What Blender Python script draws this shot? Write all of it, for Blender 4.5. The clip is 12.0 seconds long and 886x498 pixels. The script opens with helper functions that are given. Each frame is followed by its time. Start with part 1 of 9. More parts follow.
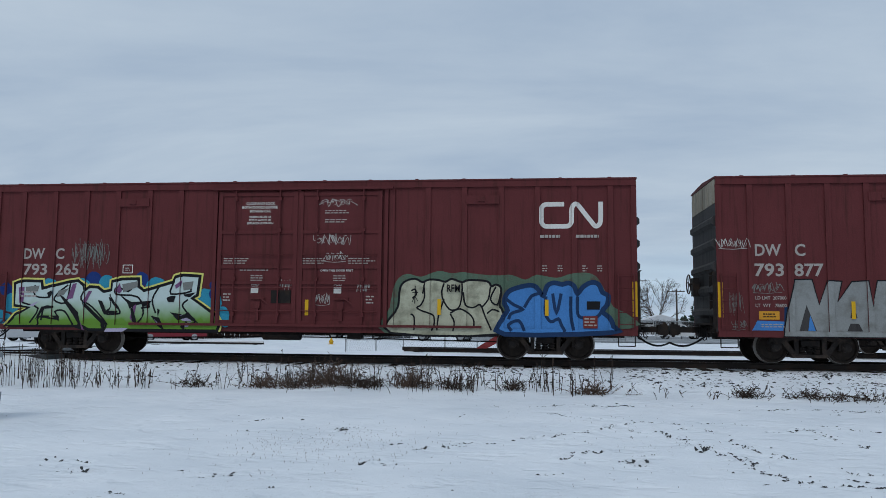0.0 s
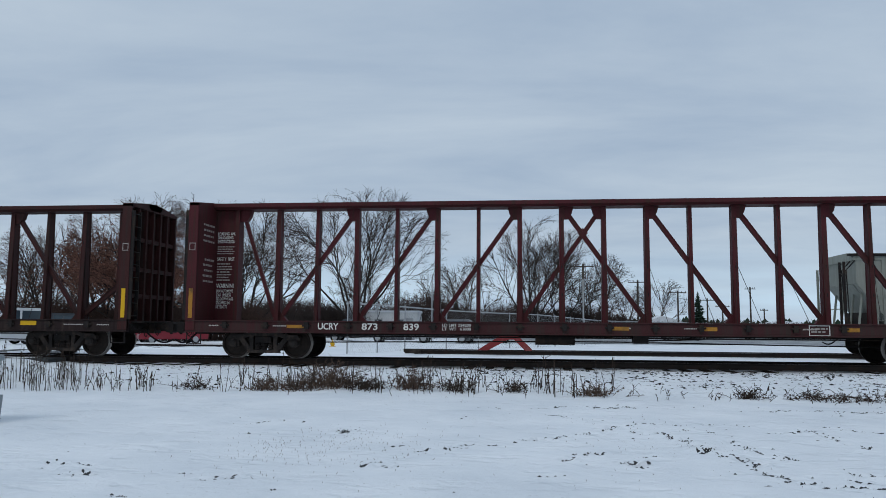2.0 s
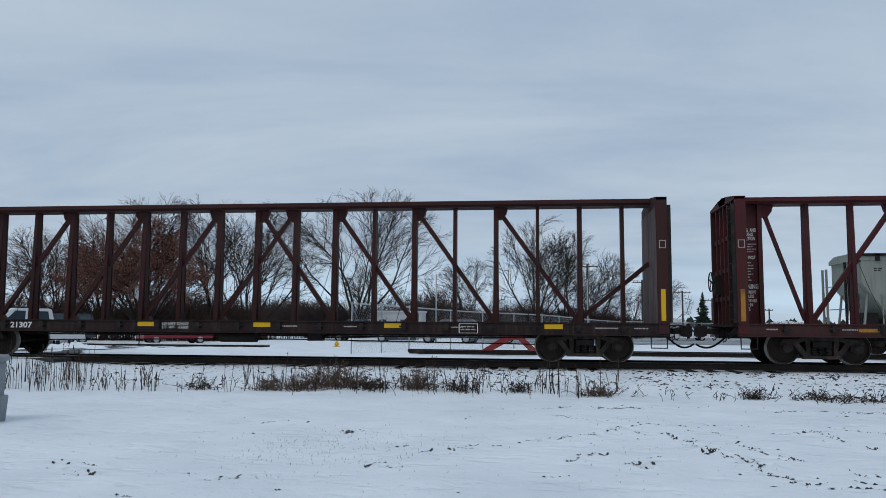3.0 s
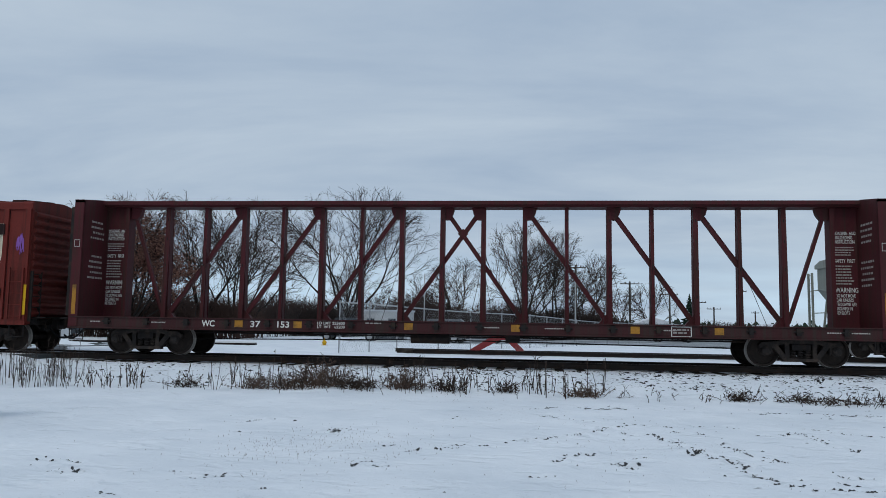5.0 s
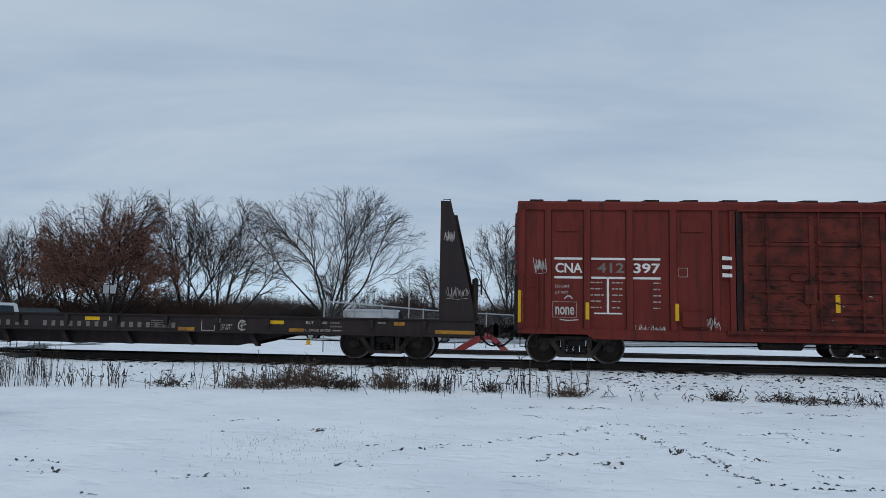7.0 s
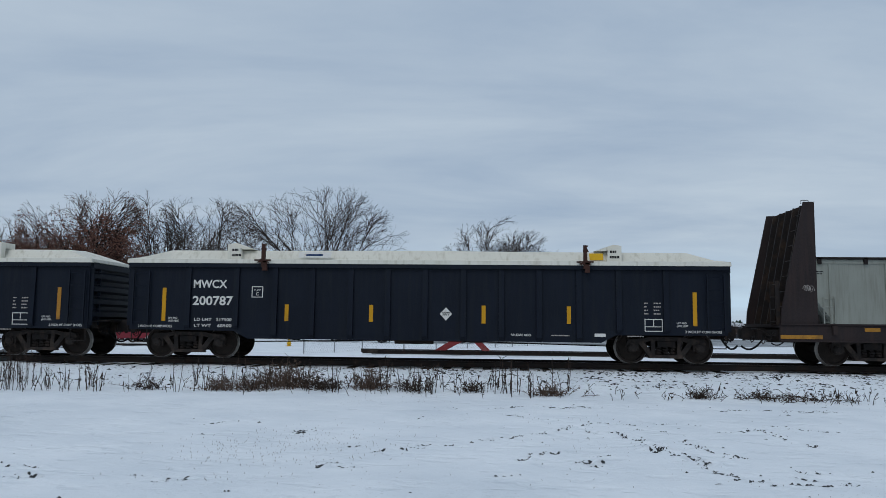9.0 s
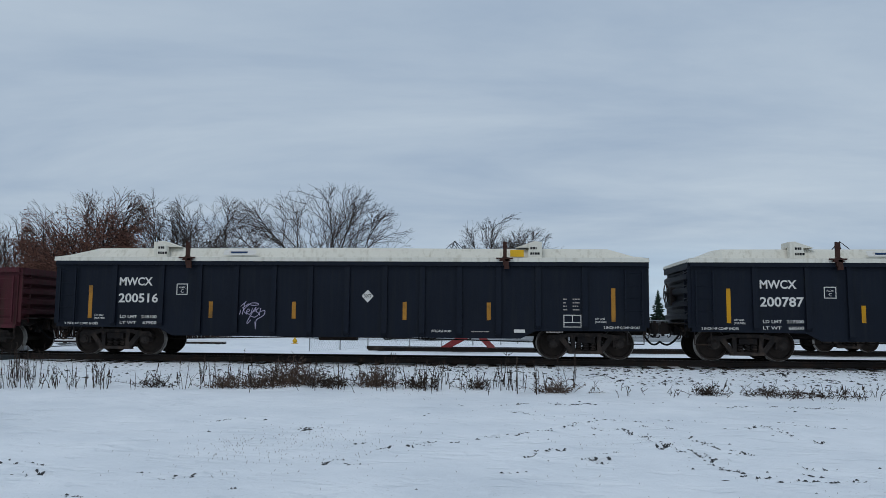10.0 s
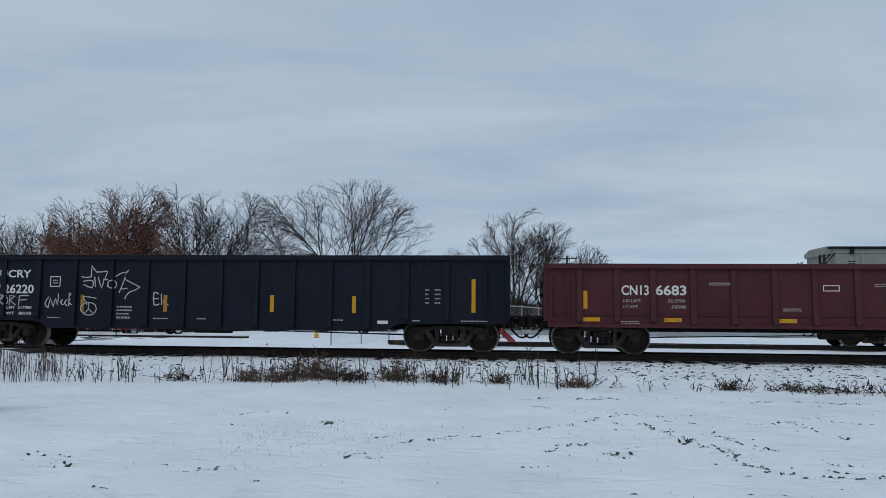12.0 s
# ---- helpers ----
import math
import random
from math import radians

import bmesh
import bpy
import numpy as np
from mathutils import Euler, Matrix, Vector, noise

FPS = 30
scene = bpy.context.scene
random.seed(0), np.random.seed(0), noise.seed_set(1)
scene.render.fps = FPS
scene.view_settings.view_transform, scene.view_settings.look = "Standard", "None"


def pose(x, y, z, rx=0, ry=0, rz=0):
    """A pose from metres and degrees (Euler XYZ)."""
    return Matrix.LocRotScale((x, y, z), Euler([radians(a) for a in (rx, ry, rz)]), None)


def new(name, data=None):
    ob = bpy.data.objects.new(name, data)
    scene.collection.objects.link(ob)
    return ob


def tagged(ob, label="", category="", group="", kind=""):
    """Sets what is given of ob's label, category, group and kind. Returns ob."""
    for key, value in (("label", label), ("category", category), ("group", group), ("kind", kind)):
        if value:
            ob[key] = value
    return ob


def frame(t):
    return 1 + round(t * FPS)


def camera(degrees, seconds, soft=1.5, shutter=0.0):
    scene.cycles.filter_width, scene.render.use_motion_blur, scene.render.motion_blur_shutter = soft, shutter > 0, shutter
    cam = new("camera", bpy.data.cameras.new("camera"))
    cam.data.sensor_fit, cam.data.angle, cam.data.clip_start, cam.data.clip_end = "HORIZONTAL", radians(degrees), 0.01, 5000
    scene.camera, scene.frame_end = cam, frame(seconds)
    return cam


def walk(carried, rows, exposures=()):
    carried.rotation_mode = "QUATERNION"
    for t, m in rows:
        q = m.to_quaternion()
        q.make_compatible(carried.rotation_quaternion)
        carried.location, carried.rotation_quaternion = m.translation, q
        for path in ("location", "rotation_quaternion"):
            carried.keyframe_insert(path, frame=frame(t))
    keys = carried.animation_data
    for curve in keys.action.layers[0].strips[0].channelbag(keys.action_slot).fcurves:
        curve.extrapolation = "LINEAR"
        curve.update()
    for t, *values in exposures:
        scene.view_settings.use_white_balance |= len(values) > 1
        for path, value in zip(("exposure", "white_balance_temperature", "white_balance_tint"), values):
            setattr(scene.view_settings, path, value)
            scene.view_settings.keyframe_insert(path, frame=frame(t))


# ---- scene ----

# camera: stands beside the track and sways a little; yaw, pitch and roll in degrees
EYE = (0.0, 0.0, 0.993)
SWAY = [
    (0, 6.44, 5.51, -0.54),
    (0.5, 6.18, 5.63, -0.67),
    (1, 6.01, 5.62, -0.71),
    (1.5, 5.97, 5.79, -0.66),
    (2, 6.53, 5.65, -0.39),
    (2.5, 6.70, 5.59, -0.34),
    (3, 6.84, 5.66, -0.38),
    (5, 5.95, 5.64, -0.91),
    (5.5, 5.84, 5.62, -0.93),
    (6, 5.64, 5.70, -0.97),
    (6.5, 5.23, 5.66, -0.93),
    (7, 4.80, 5.63, -1.03),
    (7.5, 4.21, 5.73, -0.97),
    (9.5, 3.38, 5.60, -0.60),
    (10, 3.82, 5.46, -0.47),
    (10.5, 4.36, 5.31, -0.40),
    (11, 4.71, 5.18, -0.36),
    (11.5, 5.06, 5.11, -0.36),
    (12, 5.36, 5.03, -0.49),
]
cam = camera(59.88, 12.0, soft=0.5)
walk(cam, [(t, pose(*EYE, 90 + p, r, y)) for t, y, p, r in SWAY], exposures=[(0.0, 0.0), (7.7, 0.0), (9.5, -0.06), (12.0, -0.06)])

# world: overcast sky with streaked cloud and a clearer strip low down
world = bpy.data.worlds.new("overcast_sky")
scene.world = world
world.use_nodes = True
wn, wl = world.node_tree.nodes, world.node_tree.links
wn.clear()


def wnode(kind, **values):
    n = wn.new(kind)
    for k, v in values.items():
        n.inputs[k].default_value = v
    return n


def wmath(op, a, b=None, clamp=False):
    n = wn.new("ShaderNodeMath")
    n.operation, n.use_clamp = op, clamp
    for i, v in enumerate((a, b)):
        if v is None:
            continue
        if isinstance(v, (int, float)):
            n.inputs[i].default_value = v
        else:
            wl.new(v, n.inputs[i])
    return n.outputs[0]


SUN_ELEVATION, SUN_TURN = 48.0, 200.0
sky = wn.new("ShaderNodeTexSky")
sky.sky_type, sky.sun_disc = "NISHITA", False
sky.sun_elevation, sky.sun_rotation = radians(SUN_ELEVATION), radians(SUN_TURN)
coord = wn.new("ShaderNodeTexCoord")
sep = wn.new("ShaderNodeSeparateXYZ")
wl.new(coord.outputs["Generated"], sep.inputs[0])
up = wmath("MAXIMUM", sep.outputs[2], 0.0)
lift = wmath("ADD", up, 0.16)
comb = wn.new("ShaderNodeCombineXYZ")
wl.new(wmath("DIVIDE", sep.outputs[0], lift), comb.inputs[0])
wl.new(wmath("DIVIDE", sep.outputs[1], lift), comb.inputs[1])
cloud = wnode("ShaderNodeTexNoise", Scale=0.9, Detail=9.0, Roughness=0.58, Distortion=0.35)
stretch = wn.new("ShaderNodeMapping")
stretch.inputs["Scale"].default_value = (0.68, 1.35, 1.0)
stretch.inputs["Rotation"].default_value = (0, 0, radians(-12))
wl.new(comb.outputs[0], stretch.inputs[0])
wl.new(stretch.outputs[0], cloud.inputs["Vector"])
tone = wn.new("ShaderNodeValToRGB")
tone.color_ramp.elements[0].position, tone.color_ramp.elements[0].color = 0.33, (0.351, 0.4525, 0.590, 1)
tone.color_ramp.elements[1].position, tone.color_ramp.elements[1].color = 0.68, (0.522, 0.6175, 0.718, 1)
wl.new(cloud.outputs[0], tone.inputs[0])
# the strip of thinner cloud towards the horizon
thin = wnode("ShaderNodeTexNoise", Scale=2.6, Detail=4.0, Roughness=0.5)
wide = wn.new("ShaderNodeMapping")
wide.inputs["Scale"].default_value = (0.8, 0.8, 7.0)
wl.new(coord.outputs["Generated"], wide.inputs[0])
wl.new(wide.outputs[0], thin.inputs["Vector"])
low = wn.new("ShaderNodeMapRange")
low.interpolation_type = "SMOOTHSTEP"
for i, v in enumerate((0.02, 0.12, 1.0, 0.0)):
    low.inputs[i + 1].default_value = v
wl.new(up, low.inputs[0])
gap = wn.new("ShaderNodeMapRange")
for i, v in enumerate((0.36, 0.58, 0.0, 0.85)):
    gap.inputs[i + 1].default_value = v
wl.new(thin.outputs[0], gap.inputs[0])
opened = wmath("MULTIPLY", low.outputs[0], gap.outputs[0], True)
clear = wn.new("ShaderNodeMix")
clear.data_type = "RGBA"
clear.inputs["B"].default_value = (0.56, 0.74, 0.90, 1)
wl.new(opened, clear.inputs["Factor"])
wl.new(tone.outputs[0], clear.inputs["A"])
glow_cloud = wnode("ShaderNodeBackground", Strength=1.0)
wl.new(clear.outputs["Result"], glow_cloud.inputs[0])
glow_sky = wnode("ShaderNodeBackground", Strength=0.06)
wl.new(sky.outputs[0], glow_sky.inputs[0])
both = wnode("ShaderNodeMixShader", Fac=0.94)
wl.new(glow_sky.outputs[0], both.inputs[1])
wl.new(glow_cloud.outputs[0], both.inputs[2])
world_out = wn.new("ShaderNodeOutputWorld")
wl.new(both.outputs[0], world_out.inputs[0])

sun = new("sun", bpy.data.lights.new("sun", "SUN"))
sun.data.energy, sun.data.angle, sun.data.color = 0.75, radians(25), (0.99, 0.97, 0.94)
sun.matrix_world = Matrix.Rotation(radians(-SUN_TURN), 4, "Z") @ Matrix.Rotation(radians(-(90 - SUN_ELEVATION)), 4, "X")


# ---- materials ----
def surface(name, colour, rough=0.75, metal=0.0, wear=None, wear_amount=0.35, wear_scale=2.5, grain=30.0, shift=0.25,
            bump=0.15, streak=False, rand=0.0, gloss=0.12):
    """A painted or natural surface: two scales of tone, a second colour in patches or downward streaks, fine relief."""
    m = bpy.data.materials.new(name)
    m.use_nodes = True
    n, l = m.node_tree.nodes, m.node_tree.links
    b = n["Principled BSDF"]
    b.inputs["Roughness"].default_value, b.inputs["Metallic"].default_value = rough, metal
    b.inputs["Specular IOR Level"].default_value = gloss
    tc = n.new("ShaderNodeTexCoord")
    src = tc.outputs["Object"]
    broad = n.new("ShaderNodeTexNoise")
    broad.inputs["Scale"].default_value, broad.inputs["Detail"].default_value = 0.9, 5.0
    fine = n.new("ShaderNodeTexNoise")
    fine.inputs["Scale"].default_value, fine.inputs["Detail"].default_value = grain, 3.0
    l.new(src, broad.inputs["Vector"]), l.new(src, fine.inputs["Vector"])
    add = n.new("ShaderNodeMath")
    add.operation = "ADD"
    l.new(broad.outputs[0], add.inputs[0]), l.new(fine.outputs[0], add.inputs[1])
    span = n.new("ShaderNodeMapRange")
    for i, v in enumerate((0.6, 1.4, 1.0 - shift, 1.0 + shift)):
        span.inputs[i + 1].default_value = v
    l.new(add.outputs[0], span.inputs[0])
    value = span.outputs[0]
    if rand:
        info = n.new("ShaderNodeObjectInfo")
        r = n.new("ShaderNodeMapRange")
        r.inputs[3].default_value, r.inputs[4].default_value = 1 - rand, 1 + rand
        l.new(info.outputs["Random"], r.inputs[0])
        mul = n.new("ShaderNodeMath")
        mul.operation = "MULTIPLY"
        l.new(value, mul.inputs[0]), l.new(r.outputs[0], mul.inputs[1])
        value = mul.outputs[0]
    hsv = n.new("ShaderNodeHueSaturation")
    hsv.inputs["Color"].default_value = (*colour, 1)
    l.new(value, hsv.inputs["Value"])
    out = hsv.outputs[0]
    if wear:
        w = n.new("ShaderNodeTexNoise")
        w.inputs["Scale"].default_value, w.inputs["Detail"].default_value, w.inputs["Roughness"].default_value = wear_scale, 9.0, 0.65
        if streak:
            mp = n.new("ShaderNodeMapping")
            mp.inputs["Scale"].default_value = (3.0, 3.0, 0.22)
            l.new(src, mp.inputs[0]), l.new(mp.outputs[0], w.inputs["Vector"])
        else:
            l.new(src, w.inputs["Vector"])
        ramp = n.new("ShaderNodeMapRange")
        for i, v in enumerate((0.66 - wear_amount * 0.4, 0.80 - wear_amount * 0.3, 0.0, 0.9)):
            ramp.inputs[i + 1].default_value = v
        l.new(w.outputs[0], ramp.inputs[0])
        mix = n.new("ShaderNodeMix")
        mix.data_type = "RGBA"
        mix.inputs["B"].default_value = (*wear, 1)
        l.new(ramp.outputs[0], mix.inputs["Factor"]), l.new(out, mix.inputs["A"])
        out = mix.outputs["Result"]
    l.new(out, b.inputs["Base Color"])
    if bump:
        bp = n.new("ShaderNodeBump")
        bp.inputs["Strength"].default_value, bp.inputs["Distance"].default_value = bump, 0.02
        l.new(add.outputs[0], bp.inputs["Height"]), l.new(bp.outputs[0], b.inputs["Normal"])
    return m


def fade(name, low_colour, high_colour, z0, z1, rough=0.6):
    """Sprayed paint that goes from one colour to another with height."""
    m = bpy.data.materials.new(name)
    m.use_nodes = True
    n, l = m.node_tree.nodes, m.node_tree.links
    b = n["Principled BSDF"]
    b.inputs["Roughness"].default_value = rough
    b.inputs["Specular IOR Level"].default_value = 0.15
    tc = n.new("ShaderNodeTexCoord")
    s = n.new("ShaderNodeSeparateXYZ")
    l.new(tc.outputs["Object"], s.inputs[0])
    wob = n.new("ShaderNodeTexNoise")
    wob.inputs["Scale"].default_value, wob.inputs["Detail"].default_value = 3.0, 4.0
    l.new(tc.outputs["Object"], wob.inputs["Vector"])
    mad = n.new("ShaderNodeMath")
    mad.operation = "MULTIPLY_ADD"
    mad.inputs[1].default_value = 0.35
    l.new(wob.outputs[0], mad.inputs[0]), l.new(s.outputs[2], mad.inputs[2])
    r = n.new("ShaderNodeMapRange")
    r.inputs[1].default_value, r.inputs[2].default_value = z0 + 0.17, z1 + 0.17
    l.new(mad.outputs[0], r.inputs[0])
    mix = n.new("ShaderNodeMix")
    mix.data_type = "RGBA"
    mix.inputs["A"].default_value, mix.inputs["B"].default_value = (*low_colour, 1), (*high_colour, 1)
    l.new(r.outputs[0], mix.inputs["Factor"]), l.new(mix.outputs["Result"], b.inputs["Base Color"])
    return m


OXIDE = surface("oxide_brown_paint", (0.103, 0.0248, 0.0265), 0.62, wear=(0.062, 0.018, 0.017), wear_amount=0.36, streak=True, shift=0.14)
OXIDE_B = surface("boxcar_red_paint", (0.128, 0.0222, 0.0172), 0.6, wear=(0.060, 0.018, 0.014), wear_amount=0.42, wear_scale=1.6, streak=True, shift=0.22)
DOOR_RUST = surface("scraped_rusty_red_paint", (0.112, 0.0235, 0.0165), 0.65, wear=(0.030, 0.012, 0.010), wear_amount=0.58, wear_scale=2.0, shift=0.25)
BEAM_BROWN = surface("centerbeam_brown_paint", (0.046, 0.016, 0.015), 0.65, wear=(0.032, 0.020, 0.018), wear_amount=0.5, streak=True)
INNER = surface("scuffed_grey_bulkhead", (0.135, 0.105, 0.10), 0.7, wear=(0.06, 0.035, 0.03), wear_amount=0.55, streak=True)
BEAM_RED = surface("centerbeam_red_paint", (0.068, 0.0155, 0.0185), 0.6, wear=(0.045, 0.022, 0.018), wear_amount=0.5, streak=True)
BEAM_SILL = surface("grimy_red_sill_paint", (0.050, 0.0175, 0.0185), 0.65, wear=(0.040, 0.028, 0.024), wear_amount=0.55, streak=True)
BROWN_SILL = surface("grimy_brown_sill_paint", (0.022, 0.0135, 0.0135), 0.7, wear=(0.040, 0.028, 0.024), wear_amount=0.45, streak=True)
GON_RED = surface("gondola_red_paint", (0.073, 0.0195, 0.025), 0.6, wear=(0.05, 0.026, 0.022), wear_amount=0.5, streak=True)
NAVY = surface("dark_blue_grey_paint", (0.0066, 0.0097, 0.0172), 0.5, wear=(0.0105, 0.0135, 0.0185), wear_amount=0.45, streak=True)
BLACK = surface("black_paint", (0.0066, 0.0094, 0.0172), 0.5, wear=(0.011, 0.0135, 0.0185), wear_amount=0.4, streak=True)
OLIVE = surface("weathered_dark_brown_paint", (0.027, 0.0212, 0.0218), 0.75, wear=(0.037, 0.026, 0.024), wear_amount=0.5, streak=True)
RUST_WALL = surface("rusty_steel_sheet", (0.036, 0.019, 0.018), 0.85, wear=(0.014, 0.009, 0.009), wear_amount=0.62, streak=True, wear_scale=2.4, shift=0.4)
STEEL = surface("grimy_dark_steel", (0.021, 0.018, 0.0175), 0.7, metal=0.15, wear=(0.05, 0.034, 0.024), wear_amount=0.4)
TRUCK = surface("dusty_cast_steel", (0.028, 0.024, 0.0225), 0.8, wear=(0.07, 0.052, 0.042), wear_amount=0.45, wear_scale=5)
WHEEL = surface("rust_brown_wheel", (0.030, 0.024, 0.021), 0.85, wear=(0.045, 0.034, 0.028), wear_amount=0.4, wear_scale=7)
TREAD = surface("polished_wheel_rim", (0.30, 0.28, 0.26), 0.45, metal=0.3)
ENDGREY = surface("dark_grey_end_sheet", (0.050, 0.047, 0.047), 0.7, wear=(0.028, 0.026, 0.026), wear_amount=0.5, streak=True)
TANSTRIP = surface("bare_tan_sheet", (0.30, 0.27, 0.215), 0.7, wear=(0.17, 0.15, 0.12), wear_amount=0.5, streak=True)
COVER = surface("cream_fibreglass", (0.66, 0.64, 0.565), 0.5, wear=(0.5, 0.47, 0.39), wear_amount=0.35, streak=True, shift=0.06)
YELLOW = surface("yellow_reflector", (0.60, 0.35, 0.018), 0.45, shift=0.08)
AMBER = surface("amber_reflector", (0.52, 0.26, 0.015), 0.45, shift=0.12, wear=(0.3, 0.16, 0.03), wear_amount=0.3)
OCHRE = surface("dirty_yellow_reflector", (0.36, 0.17, 0.030), 0.6, wear=(0.14, 0.08, 0.03), wear_amount=0.5)
WHITE = surface("white_lettering", (0.62, 0.61, 0.58), 0.6, shift=0.1, wear=(0.34, 0.25, 0.22), wear_amount=0.2, wear_scale=6)
DULLWHITE = surface("faded_lettering", (0.34, 0.31, 0.29), 0.7, shift=0.15)
OLDCREAM = surface("rust_stained_cream_paint", (0.56, 0.50, 0.38), 0.7, wear=(0.20, 0.085, 0.04), wear_amount=0.24, wear_scale=3.0, shift=0.15)
FAINT = surface("worn_faint_lettering", (0.15, 0.135, 0.125), 0.8, shift=0.25)
CLAMP = surface("rusty_brown_clamp", (0.050, 0.024, 0.019), 0.8, wear=(0.035, 0.02, 0.016))
HOPGREY = surface("pale_grey_green_paint", (0.25, 0.265, 0.235), 0.6, wear=(0.2, 0.2, 0.175), wear_amount=0.45, streak=True, shift=0.1)
RUBBER = surface("black_rubber", (0.012, 0.012, 0.013), 0.7)
RAIL = surface("rusted_rail_steel", (0.018, 0.015, 0.014), 0.75, wear=(0.035, 0.022, 0.016), wear_amount=0.4)
RAILTOP = surface("worn_rail_head", (0.11, 0.11, 0.115), 0.4, metal=0.7)
TIE = surface("creosoted_timber", (0.028, 0.023, 0.019), 0.9, wear=(0.07, 0.06, 0.05), rand=0.3)
ASPHALT = surface("wet_asphalt", (0.050, 0.056, 0.058), 0.5, wear=(0.30, 0.32, 0.34), wear_amount=0.25, wear_scale=0.5)
SLUSH = surface("slushy_pavement", (0.20, 0.215, 0.225), 0.6, wear=(0.6, 0.62, 0.65), wear_amount=0.4, wear_scale=0.3)
GALV = surface("galvanised_steel", (0.33, 0.34, 0.35), 0.5, metal=0.4)
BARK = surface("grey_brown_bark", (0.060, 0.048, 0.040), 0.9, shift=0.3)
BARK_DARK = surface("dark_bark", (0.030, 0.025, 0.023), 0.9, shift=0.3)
TWIG = surface("bare_twigs", (0.046, 0.035, 0.031), 0.9)
REDTWIG = surface("reddish_twigs", (0.062, 0.038, 0.031), 0.9)
WOODS = surface("far_brown_scrub", (0.052, 0.035, 0.031), 0.9)
LEAFBROWN = surface("dead_oak_leaves", (0.165, 0.080, 0.060), 0.85, shift=0.35)
STALK = surface("dry_dark_stalks", (0.045, 0.032, 0.025), 0.9, shift=0.4)
STRAW = surface("brown_dry_brush", (0.105, 0.072, 0.056), 0.9, shift=0.4)
SPRUCE = surface("spruce_needles", (0.022, 0.040, 0.028), 0.9)
WOODPOLE = surface("grey_pole_timber", (0.060, 0.052, 0.046), 0.9)
STOPRED = surface("red_paint_faded", (0.20, 0.034, 0.036), 0.7, wear=(0.25, 0.12, 0.11))
CABINET = surface("weathered_grey_steel_box", (0.24, 0.265, 0.28), 0.6, wear=(0.15, 0.16, 0.165), wear_amount=0.4, streak=True)
CARWHITE = surface("white_car_paint", (0.60, 0.61, 0.62), 0.3, shift=0.04, gloss=0.4)
CARRED = surface("red_car_paint", (0.19, 0.012, 0.022), 0.3, shift=0.05, gloss=0.4)
CARDARK = surface("dark_car_paint", (0.03, 0.034, 0.04), 0.3, shift=0.05, gloss=0.4)
CARGREY = surface("grey_car_paint", (0.11, 0.115, 0.12), 0.3, shift=0.05, gloss=0.4)
GLASSDARK = surface("tinted_car_glass", (0.035, 0.05, 0.062), 0.08, shift=0.05, bump=0, gloss=0.5)
SIDING = surface("pale_metal_siding", (0.52, 0.53, 0.53), 0.6)
ROOFING = surface("snowy_shingle_roof", (0.60, 0.62, 0.65), 0.9, wear=(0.2, 0.2, 0.2), wear_amount=0.15)


